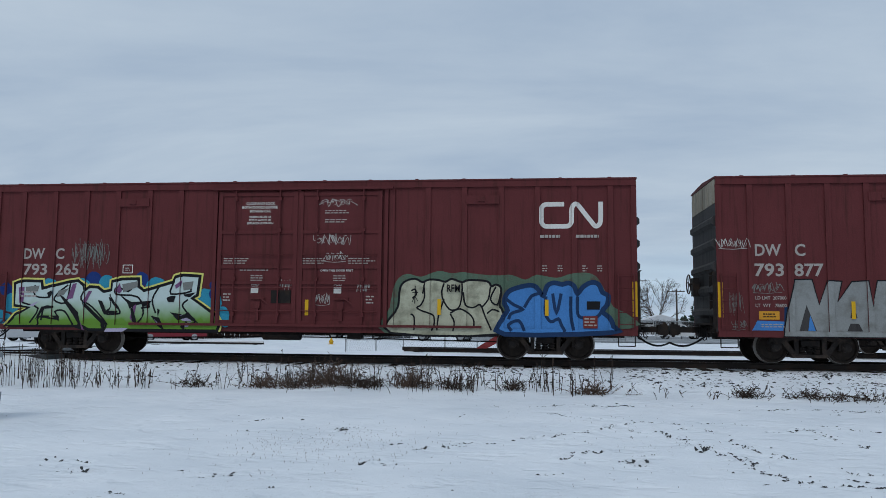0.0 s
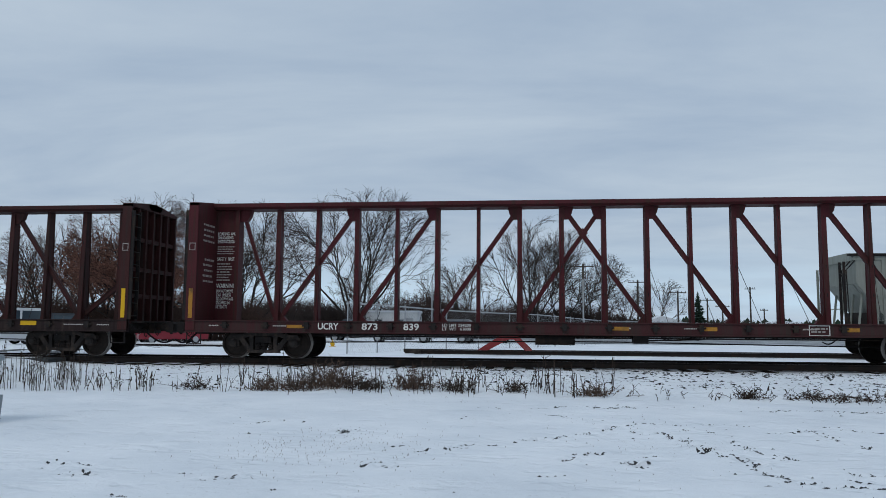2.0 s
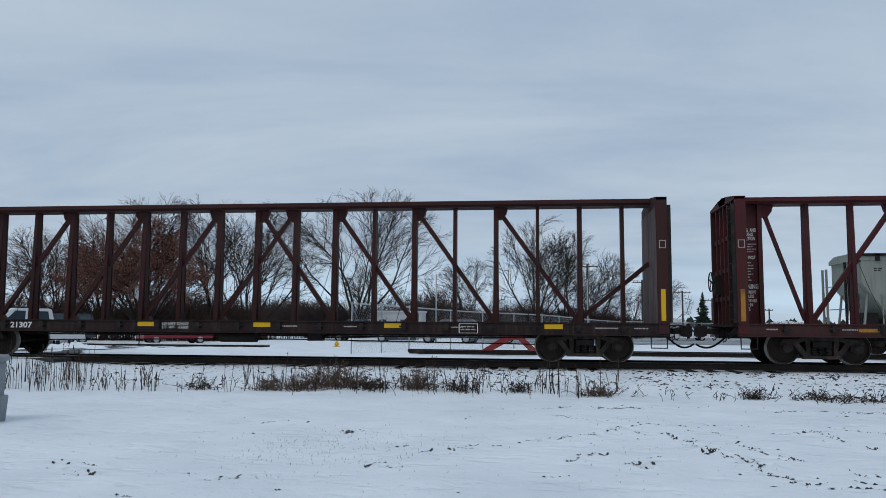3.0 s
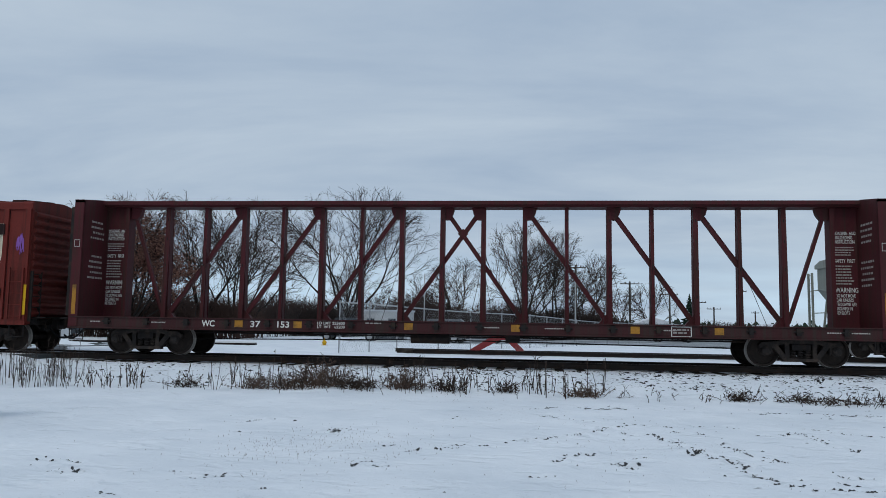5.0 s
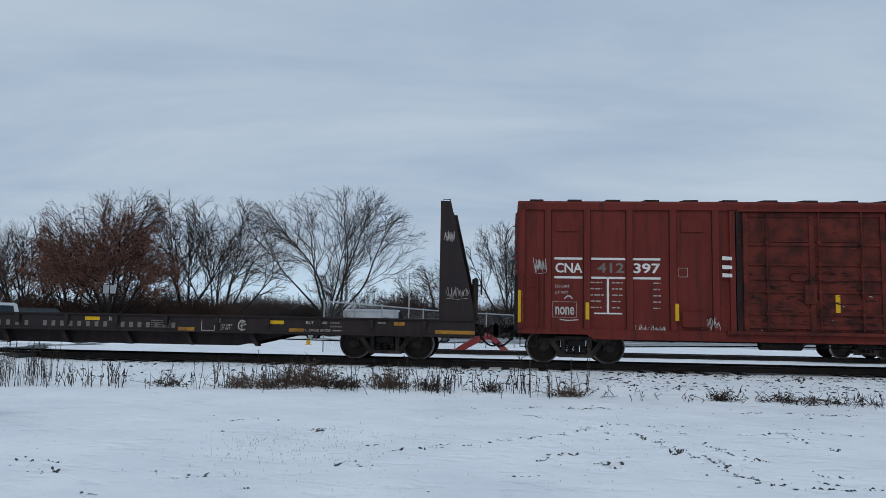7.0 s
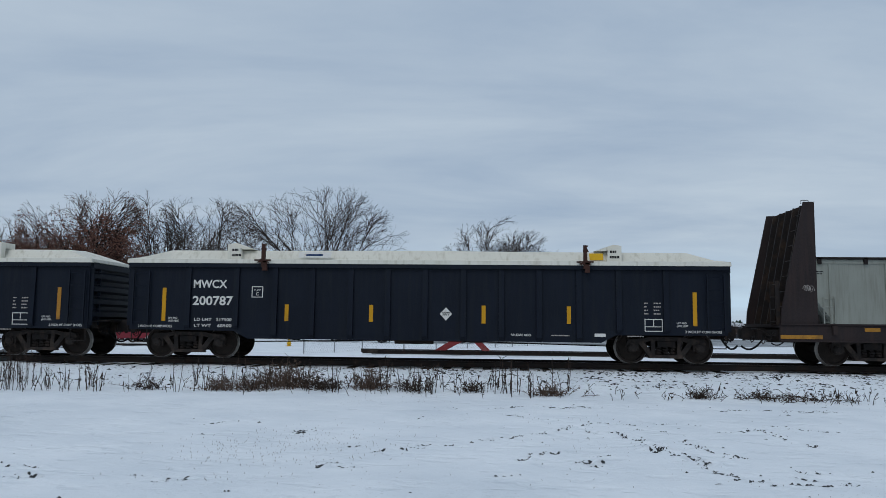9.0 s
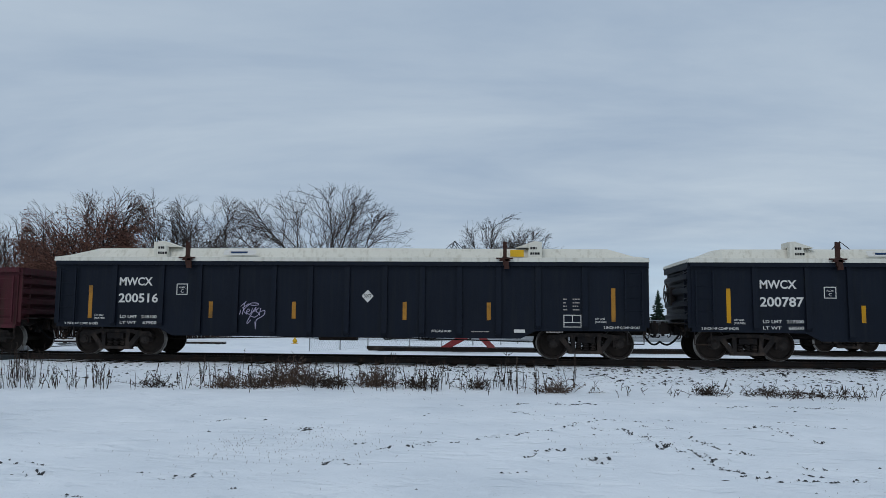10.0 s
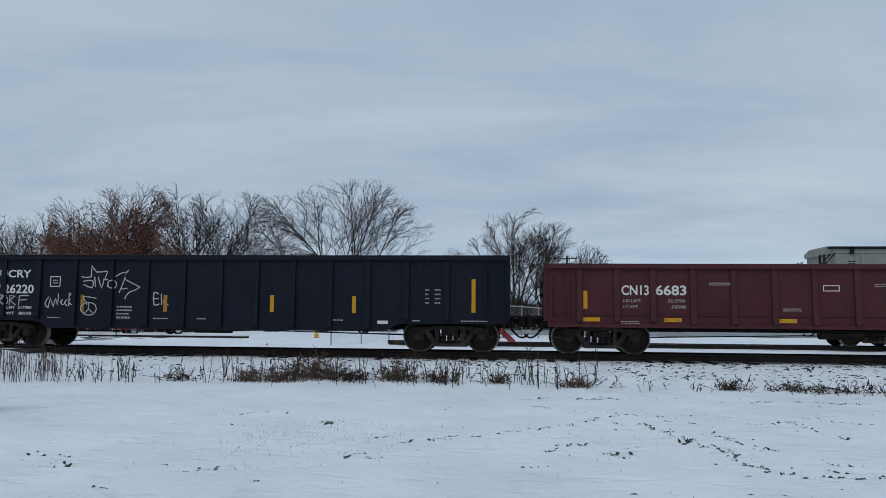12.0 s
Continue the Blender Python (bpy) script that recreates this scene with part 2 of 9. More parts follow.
# ---- mesh building ----
class Shape:
    """Vertices and faces gathered into one mesh."""

    def __init__(self):
        self.v, self.f, self.mi, self.cur = [], [], [], 0

    def add(self, verts, faces):
        k = len(self.v)
        self.v.extend(verts)
        for fc in faces:
            self.f.append([i + k for i in fc])
            self.mi.append(self.cur)
        return self

    def box(self, x0, x1, y0, y1, z0, z1):
        v = [(x, y, z) for x in (x0, x1) for y in (y0, y1) for z in (z0, z1)]
        return self.add(v, [(0, 1, 3, 2), (4, 6, 7, 5), (0, 4, 5, 1), (2, 3, 7, 6), (0, 2, 6, 4), (1, 5, 7, 3)])

    def prism(self, pts, y0, y1):
        """A profile in x and z, in either turn, drawn out in y."""
        area = sum(a[0] * b[1] - b[0] * a[1] for a, b in zip(pts, pts[1:] + pts[:1]))
        if area < 0:
            pts = pts[::-1]
        n = len(pts)
        v = [(x, y0, z) for x, z in pts] + [(x, y1, z) for x, z in pts]
        f = [tuple(range(n)), tuple(range(2 * n - 1, n - 1, -1))]
        f += [(i, i + n, (i + 1) % n + n, (i + 1) % n) for i in range(n)]
        return self.add(v, f)

    def prism_x(self, pts, x0, x1):
        """A profile in y and z drawn out in x."""
        area = sum(a[0] * b[1] - b[0] * a[1] for a, b in zip(pts, pts[1:] + pts[:1]))
        if area < 0:
            pts = pts[::-1]
        n = len(pts)
        v = [(x0, y, z) for y, z in pts] + [(x1, y, z) for y, z in pts]
        f = [tuple(range(n - 1, -1, -1)), tuple(range(n, 2 * n))]
        f += [((i + 1) % n, (i + 1) % n + n, i + n, i) for i in range(n)]
        return self.add(v, f)

    def tube(self, path, r, sides=6, r2=None, cap=True):
        """A tube along points, tapering from r to r2."""
        path = [Vector(p) for p in path]
        n, k0 = len(path), len(self.v)
        r2 = r if r2 is None else r2
        ring = []
        for i, p in enumerate(path):
            d = (path[min(i + 1, n - 1)] - path[max(i - 1, 0)]).normalized()
            a = d.orthogonal().normalized() if i == 0 else (a - d * a.dot(d)).normalized()
            b = d.cross(a)
            rr = r + (r2 - r) * i / max(1, n - 1)
            ring += [tuple(p + (a * math.cos(q) + b * math.sin(q)) * rr) for q in (2 * math.pi * j / sides for j in range(sides))]
        f = [(i * sides + j, i * sides + (j + 1) % sides, (i + 1) * sides + (j + 1) % sides, (i + 1) * sides + j)
             for i in range(n - 1) for j in range(sides)]
        if cap:
            f += [tuple(range(sides - 1, -1, -1)), tuple(range((n - 1) * sides, n * sides))]
        return self.add(ring, f)

    def lathe_y(self, prof, cx, cz, seg=28, mats=None):
        """A profile of (radius, y) turned about an axis along y."""
        n, k = len(prof), len(self.v)
        self.v += [(cx + r * math.cos(2 * math.pi * j / seg), y, cz + r * math.sin(2 * math.pi * j / seg)) for r, y in prof for j in range(seg)]
        for i in range(n - 1):
            for j in range(seg):
                a, b = k + i * seg, k + (i + 1) * seg
                self.f.append([a + j, b + j, b + (j + 1) % seg, a + (j + 1) % seg])
                self.mi.append(mats[i] if mats else self.cur)
        return self

    def mesh(self, name, mats):
        m = bpy.data.meshes.new(name)
        m.from_pydata(self.v, [], self.f)
        for mt in mats if isinstance(mats, (list, tuple)) else [mats]:
            m.materials.append(mt)
        if any(self.mi):
            m.polygons.foreach_set("material_index", self.mi)
        m.update()
        return m


def part(name, shape, material, parent=None, label="", at=None, smooth=False):
    me = shape.mesh(name, material)
    if smooth:
        me.polygons.foreach_set("use_smooth", [True] * len(me.polygons))
    ob = new(name, me)
    if parent:
        ob.parent = parent
    if at is not None:
        ob.matrix_basis = at
    return tagged(ob, label)


def thing(name, label, category, at=None, group="", kind=""):
    ob = new(name)
    ob.empty_display_size = 0.3
    if at is not None:
        ob.matrix_basis = at
    return tagged(ob, label, category, group, kind)


def again(ob, at, parent=None):
    """One more of a part, sharing its mesh."""
    o = new(ob.name.split(".")[0], ob.data)
    o.parent = parent or ob.parent
    o.matrix_basis = at
    if "label" in ob:
        o["label"] = ob["label"]
    return o


def words(text, x, z, height, y, parent, material=None, width=None, name="lettering", spacing=1.0, facing=-1):
    """Painted letters that start at x on baseline z, cap height given, on a side at y."""
    cu = bpy.data.curves.new(name, "FONT")
    cu.body, cu.size, cu.space_character, cu.offset = text, height / 0.69, spacing, (0.032 if height > 0.15 else 0.02) * height
    cu.resolution_u = 3
    tmp = bpy.data.objects.new(name, cu)
    me = bpy.data.meshes.new_from_object(tmp)
    bpy.data.objects.remove(tmp)
    bpy.data.curves.remove(cu)
    me.materials.clear()
    me.materials.append(material or WHITE)
    co = np.empty(len(me.vertices) * 3)
    me.vertices.foreach_get("co", co)
    co = co.reshape(-1, 3)
    if width and len(co):
        co[:, 0] *= width / max(0.01, co[:, 0].max())
    out = np.stack([x + co[:, 0], np.full(len(co), y), z + co[:, 1]], 1)
    if height < 0.12 or len(text) == 1:
        me.vertices.foreach_set("co", out.ravel())
        me.update()
        ob = new(name, me)
        ob.parent = parent
        return tagged(ob, kind="stuff" if len(text) > 1 else "")
    # large letters stand singly
    faces = sorted((tuple(f.vertices) for f in me.polygons), key=lambda f: min(out[i][0] for i in f))
    bpy.data.meshes.remove(me)
    groups, reach = [], -1e9
    for f in faces:
        if min(out[i][0] for i in f) > reach - 1e-4:
            groups.append([])
        groups[-1].append(f)
        reach = max(reach, max(out[i][0] for i in f))
    ob = None
    for g in groups:
        used = sorted({i for f in g for i in f})
        back = {v: i for i, v in enumerate(used)}
        s = Shape()
        s.add([tuple(map(float, out[i])) for i in used], [tuple(back[i] for i in f) for f in g])
        ob = part("letter", s, material or WHITE, parent)
    return ob


def bars(x, z, width, height, lines, y, parent, material=None, name="small_print", seed=1, dash=0.16):
    """Small print that cannot be read, as rows of plain bars."""
    rng = random.Random(seed)
    s = Shape()
    dash *= 0.7
    step = height / lines
    for i in range(lines):
        px, z0 = x, z + height - (i + 1) * step
        end = x + width * rng.uniform(0.75, 1.0)
        while px < end:
            w = min(dash * rng.uniform(0.5, 1.4), end - px)
            if w > 0.02:
                s.box(px, px + w, y - 0.002, y, z0 + step * 0.28, z0 + step * 0.72)
            px += w + dash * 0.25
    return tagged(part(name, s, material or DULLWHITE, parent), kind="stuff")


# ---- ground and tracks ----
TRACK_Y, SIDING_Y, SIDING_Z = 22.74, 35.0, -0.12


def smooth(a, b, x):
    t = min(1.0, max(0.0, (x - a) / (b - a)))
    return t * t * (3 - 2 * t)


def ground_height(x, y):
    """Field, railway bank, flat yard behind, and the road that crosses at the far west."""
    field = -0.62 + 0.05 * noise.noise((x * 0.12, y * 0.12, 3.1))
    bank = smooth(17.6, 20.6, y + 0.5 * noise.noise((x * 0.35, y * 0.3, 0.0)))
    shoulder = -0.21
    z = field + (shoulder - field) * bank
    z += (-0.36 - shoulder) * smooth(24.6, 26.5, y)
    ridge = 0.16 * math.exp(-((y - 39.5) / 1.1) ** 2) * (0.6 + noise.noise((x * 0.4, y * 0.4, 7.0)))
    z += max(0.0, ridge) * smooth(-40, -30, x)
    bed = math.exp(-((y - SIDING_Y) / 2.2) ** 4) * smooth(-9, -5, x)
    z += bed * (SIDING_Z - 0.20 - z)
    road = (1 - smooth(-14.8, -13.4, x)) * smooth(-23, -21, x) * smooth(16.5, 19.5, y)
    z += road * (-0.03 - 0.22 * smooth(24, 40, y) - z) * 0.9
    if 19.0 < y < 25 and x > -13.5:
        z += 0.012 * noise.noise((x * 4, y * 4, 1.0))
    z += 0.02 * noise.noise((x * 0.8, y * 0.8, 9.0))
    return z


def snow_material():
    m = bpy.data.materials.new("thin_snow")
    m.use_nodes = True
    n, l = m.node_tree.nodes, m.node_tree.links
    b = n["Principled BSDF"]
    b.inputs["Roughness"].default_value = 0.85
    b.inputs["Specular IOR Level"].default_value = 0.25
    geo = n.new("ShaderNodeNewGeometry")
    pos = geo.outputs["Position"]

    def nz(scale, detail=4.0, rough=0.55, stretch=(1, 1, 1)):
        mp = n.new("ShaderNodeMapping")
        mp.inputs["Scale"].default_value = stretch
        t = n.new("ShaderNodeTexNoise")
        t.inputs["Scale"].default_value, t.inputs["Detail"].default_value, t.inputs["Roughness"].default_value = scale, detail, rough
        l.new(pos, mp.inputs[0]), l.new(mp.outputs[0], t.inputs["Vector"])
        return t.outputs[0]

    def rng(src, a, b2, c, d):
        r = n.new("ShaderNodeMapRange")
        for i, v in enumerate((a, b2, c, d)):
            r.inputs[i + 1].default_value = v
        l.new(src, r.inputs[0])
        return r.outputs[0]

    def mixed(fac, a, col):
        mx = n.new("ShaderNodeMix")
        mx.data_type = "RGBA"
        mx.inputs["B"].default_value = (*col, 1)
        l.new(fac, mx.inputs["Factor"])
        l.new(a, mx.inputs["A"])
        return mx.outputs["Result"]

    def times(a, b2):
        mt = n.new("ShaderNodeMath")
        mt.operation = "MULTIPLY"
        l.new(a, mt.inputs[0])
        l.new(b2, mt.inputs[1]) if not isinstance(b2, float) else None
        if isinstance(b2, float):
            mt.inputs[1].default_value = b2
        return mt.outputs[0]

    base = n.new("ShaderNodeValToRGB")
    base.color_ramp.elements[0].position, base.color_ramp.elements[0].color = 0.3, (0.72, 0.765, 0.81, 1)
    base.color_ramp.elements[1].position, base.color_ramp.elements[1].color = 0.65, (0.83, 0.865, 0.90, 1)
    l.new(nz(0.7, 6.0), base.inputs[0])
    # grass tips poking through in loose drifts
    tips = times(rng(nz(30.0, 2.0, 0.5, (0.6, 1.3, 1.0)), 0.66, 0.72, 0.0, 0.5), rng(nz(0.5, 4.0), 0.48, 0.64, 0.0, 1.0))
    col = mixed(tips, base.outputs[0], (0.17, 0.15, 0.11))
    # stones showing on the bank
    sep = n.new("ShaderNodeSeparateXYZ")
    l.new(pos, sep.inputs[0])
    bank = times(rng(sep.outputs[1], 18.2, 19.3, 0.0, 1.0), rng(sep.outputs[1], 25.6, 24.6, 0.0, 1.0))
    east = rng(sep.outputs[0], -16.0, -8.0, 0.35, 1.0)
    stones = times(rng(nz(11.0, 4.0, 0.65, (0.6, 1.0, 1.0)), 0.60, 0.66, 0.0, 0.7), times(bank, east))
    col = mixed(stones, col, (0.075, 0.07, 0.066))
    l.new(col, b.inputs["Base Color"])
    bp = n.new("ShaderNodeBump")
    bp.inputs["Strength"].default_value, bp.inputs["Distance"].default_value = 0.6, 0.06
    l.new(nz(5.0, 8.0, 0.7, (0.7, 1.0, 1.0)), bp.inputs["Height"])
    dents = n.new("ShaderNodeBump")
    dents.inputs["Strength"].default_value, dents.inputs["Distance"].default_value = 0.6, 0.05
    l.new(rng(nz(2.2, 3.0, 0.5, (0.8, 1.2, 1.0)), 0.30, 0.46, 0.0, 1.0), dents.inputs["Height"])
    l.new(dents.outputs[0], bp.inputs["Normal"])
    l.new(bp.outputs[0], b.inputs["Normal"])
    return m


SNOW = snow_material()


def axis(stops):
    out = []
    for a, b, step in stops:
        k = max(1, round((b - a) / step))
        out += [a + (b - a) * i / k for i in range(k)]
    return out + [stops[-1][1]]


# lines along which feet and paws have crossed the field
TRAILS = [[(1.58, 12.22), (1.71, 11.93), (1.91, 12.11), (2.17, 11.49), (2.19, 10.69), (2.25, 10.49), (2.41, 10.21), (2.54, 9.98), (2.65, 9.63)], [(2.5, 9.28), (2.59, 8.91), (2.67, 8.68), (2.75, 8.47), (2.93, 8.49)],
          [(2.98, 8.4), (3.3, 8.35), (3.81, 8.41)], [(-0.19, 11.17), (0.01, 11.14), (0.4, 11.44), (0.69, 11.83), (1.03, 12.09), (1.31, 12.72)], [(0.22, 14.23), (0.69, 13.86), (1.2, 13.52)],
          [(1.54, 12.75), (1.78, 13.22), (2.35, 13.0)], [(2.71, 13.34), (3.45, 13.22)], [(2.24, 12.44), (2.66, 12.56), (2.81, 12.25)], [(2.74, 11.42), (2.84, 10.77), (2.97, 10.32), (3.23, 9.97)]]
TRAILS += [[(3.6, 12.48), (3.91, 12.4), (4.21, 12.89), (4.33, 12.26), (4.32, 11.57), (4.46, 11.42), (4.52, 11.0), (4.81, 10.98)], [(4.86, 13.05), (5.14, 12.81), (5.57, 12.61)], [(3.46, 9.28), (3.57, 9.02), (3.77, 9.04)],
           [(3.36, 8.87), (3.47, 8.69)], [(0.35, 9.52), (0.49, 9.84), (0.98, 10.22)], [(1.03, 9.41), (1.2, 9.31), (1.31, 9.4)], [(1.37, 9.96), (1.54, 10.11)], [(0.12, 8.64), (0.38, 8.64)], [(4.59, 13.37), (4.81, 13.32)],
           [(0.1, 15.26), (0.61, 15.65), (2.32, 15.58)], [(-1.02, 15.41), (-0.51, 15.28)], [(4.49, 15.54), (5.84, 15.58), (6.93, 15.89)]]
TRAILS += [[(-5.12, 8.06), (-4.95, 8.11), (-4.75, 8.04), (-4.44, 8.15)], [(-5.67, 8.68), (-5.06, 8.64)], [(-4.71, 7.63), (-4.57, 7.67)], [(-3.96, 7.21), (-3.79, 7.08)], [(-2.55, 7.49), (-2.49, 7.6)], [(-3.88, 8.36), (-3.67, 8.3)],
           [(-3.42, 8.03), (-2.93, 8.16)], [(-2.11, 10.2), (-1.73, 10.51)], [(-1.44, 10.05), (-1.28, 10.3), (-1.0, 10.29), (-0.81, 10.68), (-0.58, 10.73)], [(-1.98, 8.95), (-1.85, 9.27)], [(-1.84, 9.08), (-1.58, 8.93)],
           [(-4.56, 12.3), (-4.21, 12.87), (-3.8, 12.62)]]


def pressed_prints():
    """Each print as x, y, heading, half length, half width and depth."""
    rng = random.Random(92)
    out = []
    for tr in TRAILS:
        for (ax, ay), (bx, by) in zip(tr, tr[1:]):
            d = math.hypot(bx - ax, by - ay)
            a = math.atan2(by - ay, bx - ax)
            for i in range(max(1, round(d / 0.10))):
                u = (i + rng.uniform(0.2, 0.8)) / max(1, round(d / 0.10))
                out.append((ax + (bx - ax) * u + rng.gauss(0, 0.03), ay + (by - ay) * u + rng.gauss(0, 0.04), a + rng.gauss(0, 0.22), rng.uniform(0.06, 0.13), rng.uniform(0.04, 0.07), rng.uniform(0.015, 0.045)))
    for x, y, n in ((-2.85, 11.85, 5), (2.25, 10.45, 8), (1.2, 9.35, 6), (2.66, 9.62, 4), (1.35, 12.75, 3), (-4.85, 8.06, 3)):
        for _ in range(n):
            out.append((x + rng.gauss(0, 0.06), y + rng.gauss(0, 0.10), rng.uniform(-1, 1), rng.uniform(0.05, 0.12), rng.uniform(0.04, 0.07), rng.uniform(0.03, 0.06)))
    for _ in range(520):
        x, y = rng.uniform(-6.5, 7.5), rng.uniform(7.2, 16.8)
        if rng.random() < smooth(-3, 2, x) * 0.8 + 0.2:
            out.append((x, y, rng.uniform(-0.6, 0.6), rng.uniform(0.05, 0.16), rng.uniform(0.04, 0.09), rng.uniform(0.004, 0.016)))
    return out


PRINTS = pressed_prints()
SNOW_GRID = []


def snow_height(x, y):
    """Height of the pressed snow, between the points of the ground's grid."""
    xs, ys, Z = SNOW_GRID
    i, j = int(np.searchsorted(xs, x)) - 1, int(np.searchsorted(ys, y)) - 1
    u, v = (x - xs[i]) / (xs[i + 1] - xs[i]), (y - ys[j]) / (ys[j + 1] - ys[j])
    return float((Z[j, i] * (1 - u) + Z[j, i + 1] * u) * (1 - v) + (Z[j + 1, i] * (1 - u) + Z[j + 1, i + 1] * u) * v)


def build_ground():
    xs = axis([(-2500, -300, 300), (-300, -60, 40), (-60, -24, 3), (-24, -7, 0.3), (-7, 8, 0.07), (8, 24, 0.3), (24, 60, 3), (60, 300, 40), (300, 2500, 300)])
    ys = axis([(-300, -20, 40), (-20, 4, 3), (4, 7, 0.25), (7, 13.6, 0.055), (13.6, 17, 0.11), (17, 28, 0.2), (28, 46, 0.5), (46, 90, 4), (90, 300, 30), (300, 2600, 300)])
    w = len(xs)
    X, Y2 = np.meshgrid(np.array(xs), np.array(ys))
    Z = np.array([[ground_height(x, y) for x in xs] for y in ys])
    for px, py, a, l, wd, depth in PRINTS:
        i0, i1 = np.searchsorted(xs, (px - 0.4, px + 0.4))
        j0, j1 = np.searchsorted(ys, (py - 0.4, py + 0.4))
        dx, dy = X[j0:j1, i0:i1] - px, Y2[j0:j1, i0:i1] - py
        e = ((dx * math.cos(a) + dy * math.sin(a)) / l) ** 2 + ((dy * math.cos(a) - dx * math.sin(a)) / wd) ** 2
        Z[j0:j1, i0:i1] += depth * (0.35 * np.exp(-((np.sqrt(e) - 1.7) / 0.5) ** 2) - np.exp(-1.2 * e))
    SNOW_GRID.extend((np.array(xs), np.array(ys), Z))
    s = Shape()
    s.v = np.stack([X.ravel(), Y2.ravel(), Z.ravel()], 1).tolist()
    s.f = [(j * w + i, j * w + i + 1, (j + 1) * w + i + 1, (j + 1) * w + i) for j in range(len(ys) - 1) for i in range(w - 1)]
    s.mi = [0] * len(s.f)
    ob = part("ground", s, SNOW, None, "thin trampled snow over a grass field and bank", smooth=True)
    tagged(ob, category="ground", kind="structure")


build_ground()

RAIL_PROFILE = [(-0.070, -0.17), (0.070, -0.17), (0.070, -0.155), (0.012, -0.13), (0.012, -0.045), (0.036, -0.03), (0.036, -0.004),
                (0.028, 0.0), (-0.028, 0.0), (-0.036, -0.004), (-0.036, -0.03), (-0.012, -0.045), (-0.012, -0.13), (-0.070, -0.155)]


def build_track(name, label, yc, zc, x0, x1, ties, seed, sunk=0.0):
    th = thing(name, label, "railway track", pose(0, yc, zc), kind="structure")
    for side in (-1, 1):
        s = Shape()
        s.prism_x([(side * 0.755 + a, b) for a, b in RAIL_PROFILE], x0, x1)
        part("rail", s, RAIL, th, "rust-dark steel rail")
        s = Shape()
        s.prism_x([(side * 0.755 - 0.026, 0.0005), (side * 0.755 + 0.026, 0.0005), (side * 0.755 + 0.02, 0.003), (side * 0.755 - 0.02, 0.003)], x0, x1)
        part("rail_head", s, RAILTOP, th, "worn bright running surface")
    rng = random.Random(seed)
    tie = Shape()
    tie.box(-0.115, 0.115, -1.3, 1.3, -0.33, -0.165)
    first = None
    x = max(x0, ties[0])
    while x < min(x1, ties[1]):
        m = pose(x + rng.uniform(-0.04, 0.04), rng.uniform(-0.06, 0.06), rng.uniform(-0.02, 0.012) - sunk, 0, 0, rng.uniform(-1.5, 1.5))
        if first is None:
            first = part("tie", tie, TIE, th, at=m)
        else:
            again(first, m, th)
        x += 0.54
    return th


build_track("main_track", "main railway track with dark rails half bedded in snow", TRACK_Y, 0.0, -260, 260, (-26, 26), 3, 0.04)
build_track("siding_track", "dead-end siding track half buried in snow", SIDING_Y, SIDING_Z, -5.2, 120, (-5, 30), 4, 0.06)


# ---- rolling stock ----
WHEEL_R = 0.44


def make_wheelset():
    s = Shape()
    r = WHEEL_R
    half = [(0.075, 0.88), (0.125, 0.86), (0.125, 0.80), (0.16, 0.775), (r - 0.09, 0.765), (r - 0.065, 0.825), (r - 0.014, 0.825),
            (r, 0.80), (r + 0.004, 0.715), (r + 0.028, 0.700), (r + 0.022, 0.685), (r - 0.065, 0.685), (r - 0.09, 0.72), (0.14, 0.70), (0.10, 0.66), (0.085, 0.60)]
    mats = [0, 0, 0, 0, 0, 0, 1, 1, 1, 1, 0, 0, 0, 0, 0]
    s.lathe_y([(a, -b) for a, b in half] + [(a, b) for a, b in half[::-1]], 0, 0, 30, mats + [0] + mats[::-1])
    return s.mesh("wheelset", [WHEEL, TREAD])


def make_side_frame(side):
    """Cast side frame with window, spring nest and bearing ends."""
    s = Shape()
    y0, y1 = (-1.09, -0.93) if side < 0 else (0.93, 1.09)
    hb = 0.91
    top = [(-hb - 0.16, 0.60), (-hb - 0.10, 0.67), (-0.62, 0.70), (-0.45, 0.74), (0.45, 0.74), (0.62, 0.70), (hb + 0.10, 0.67), (hb + 0.16, 0.60),
           (hb + 0.16, 0.50), (hb - 0.16, 0.53), (0.45, 0.63), (-0.45, 0.63), (-hb + 0.16, 0.53), (-hb - 0.16, 0.50)]
    s.prism(top, y0, y1)
    for k in (-1, 1):
        s.prism([(k * 0.74, 0.56), (k * 0.60, 0.60), (k * 0.33, 0.24), (k * 0.44, 0.17)], y0, y1)
        s.prism([(k * 0.30, 0.64), (k * 0.42, 0.64), (k * 0.40, 0.24), (k * 0.30, 0.24)], y0, y1)
        s.prism([(k * (hb - 0.17), 0.55), (k * (hb - 0.10), 0.55), (k * (hb - 0.13), 0.36), (k * (hb - 0.18), 0.36)], y0, y1)
    s.prism([(-0.48, 0.16), (0.48, 0.16), (0.42, 0.25), (-0.42, 0.25)], y0 - 0.02, y1 + 0.02)
    return s


def make_springs(side):
    s = Shape()
    yy = -1.0 if side < 0 else 1.0
    for x in (-0.19, 0.0, 0.19):
        pts = [(x + 0.075 * math.cos(a), yy + 0.075 * math.sin(a), 0.25 + 0.22 * a / (10 * math.pi)) for a in (math.pi / 4 * i for i in range(41))]
        s.tube(pts, 0.016, 4)
    return s


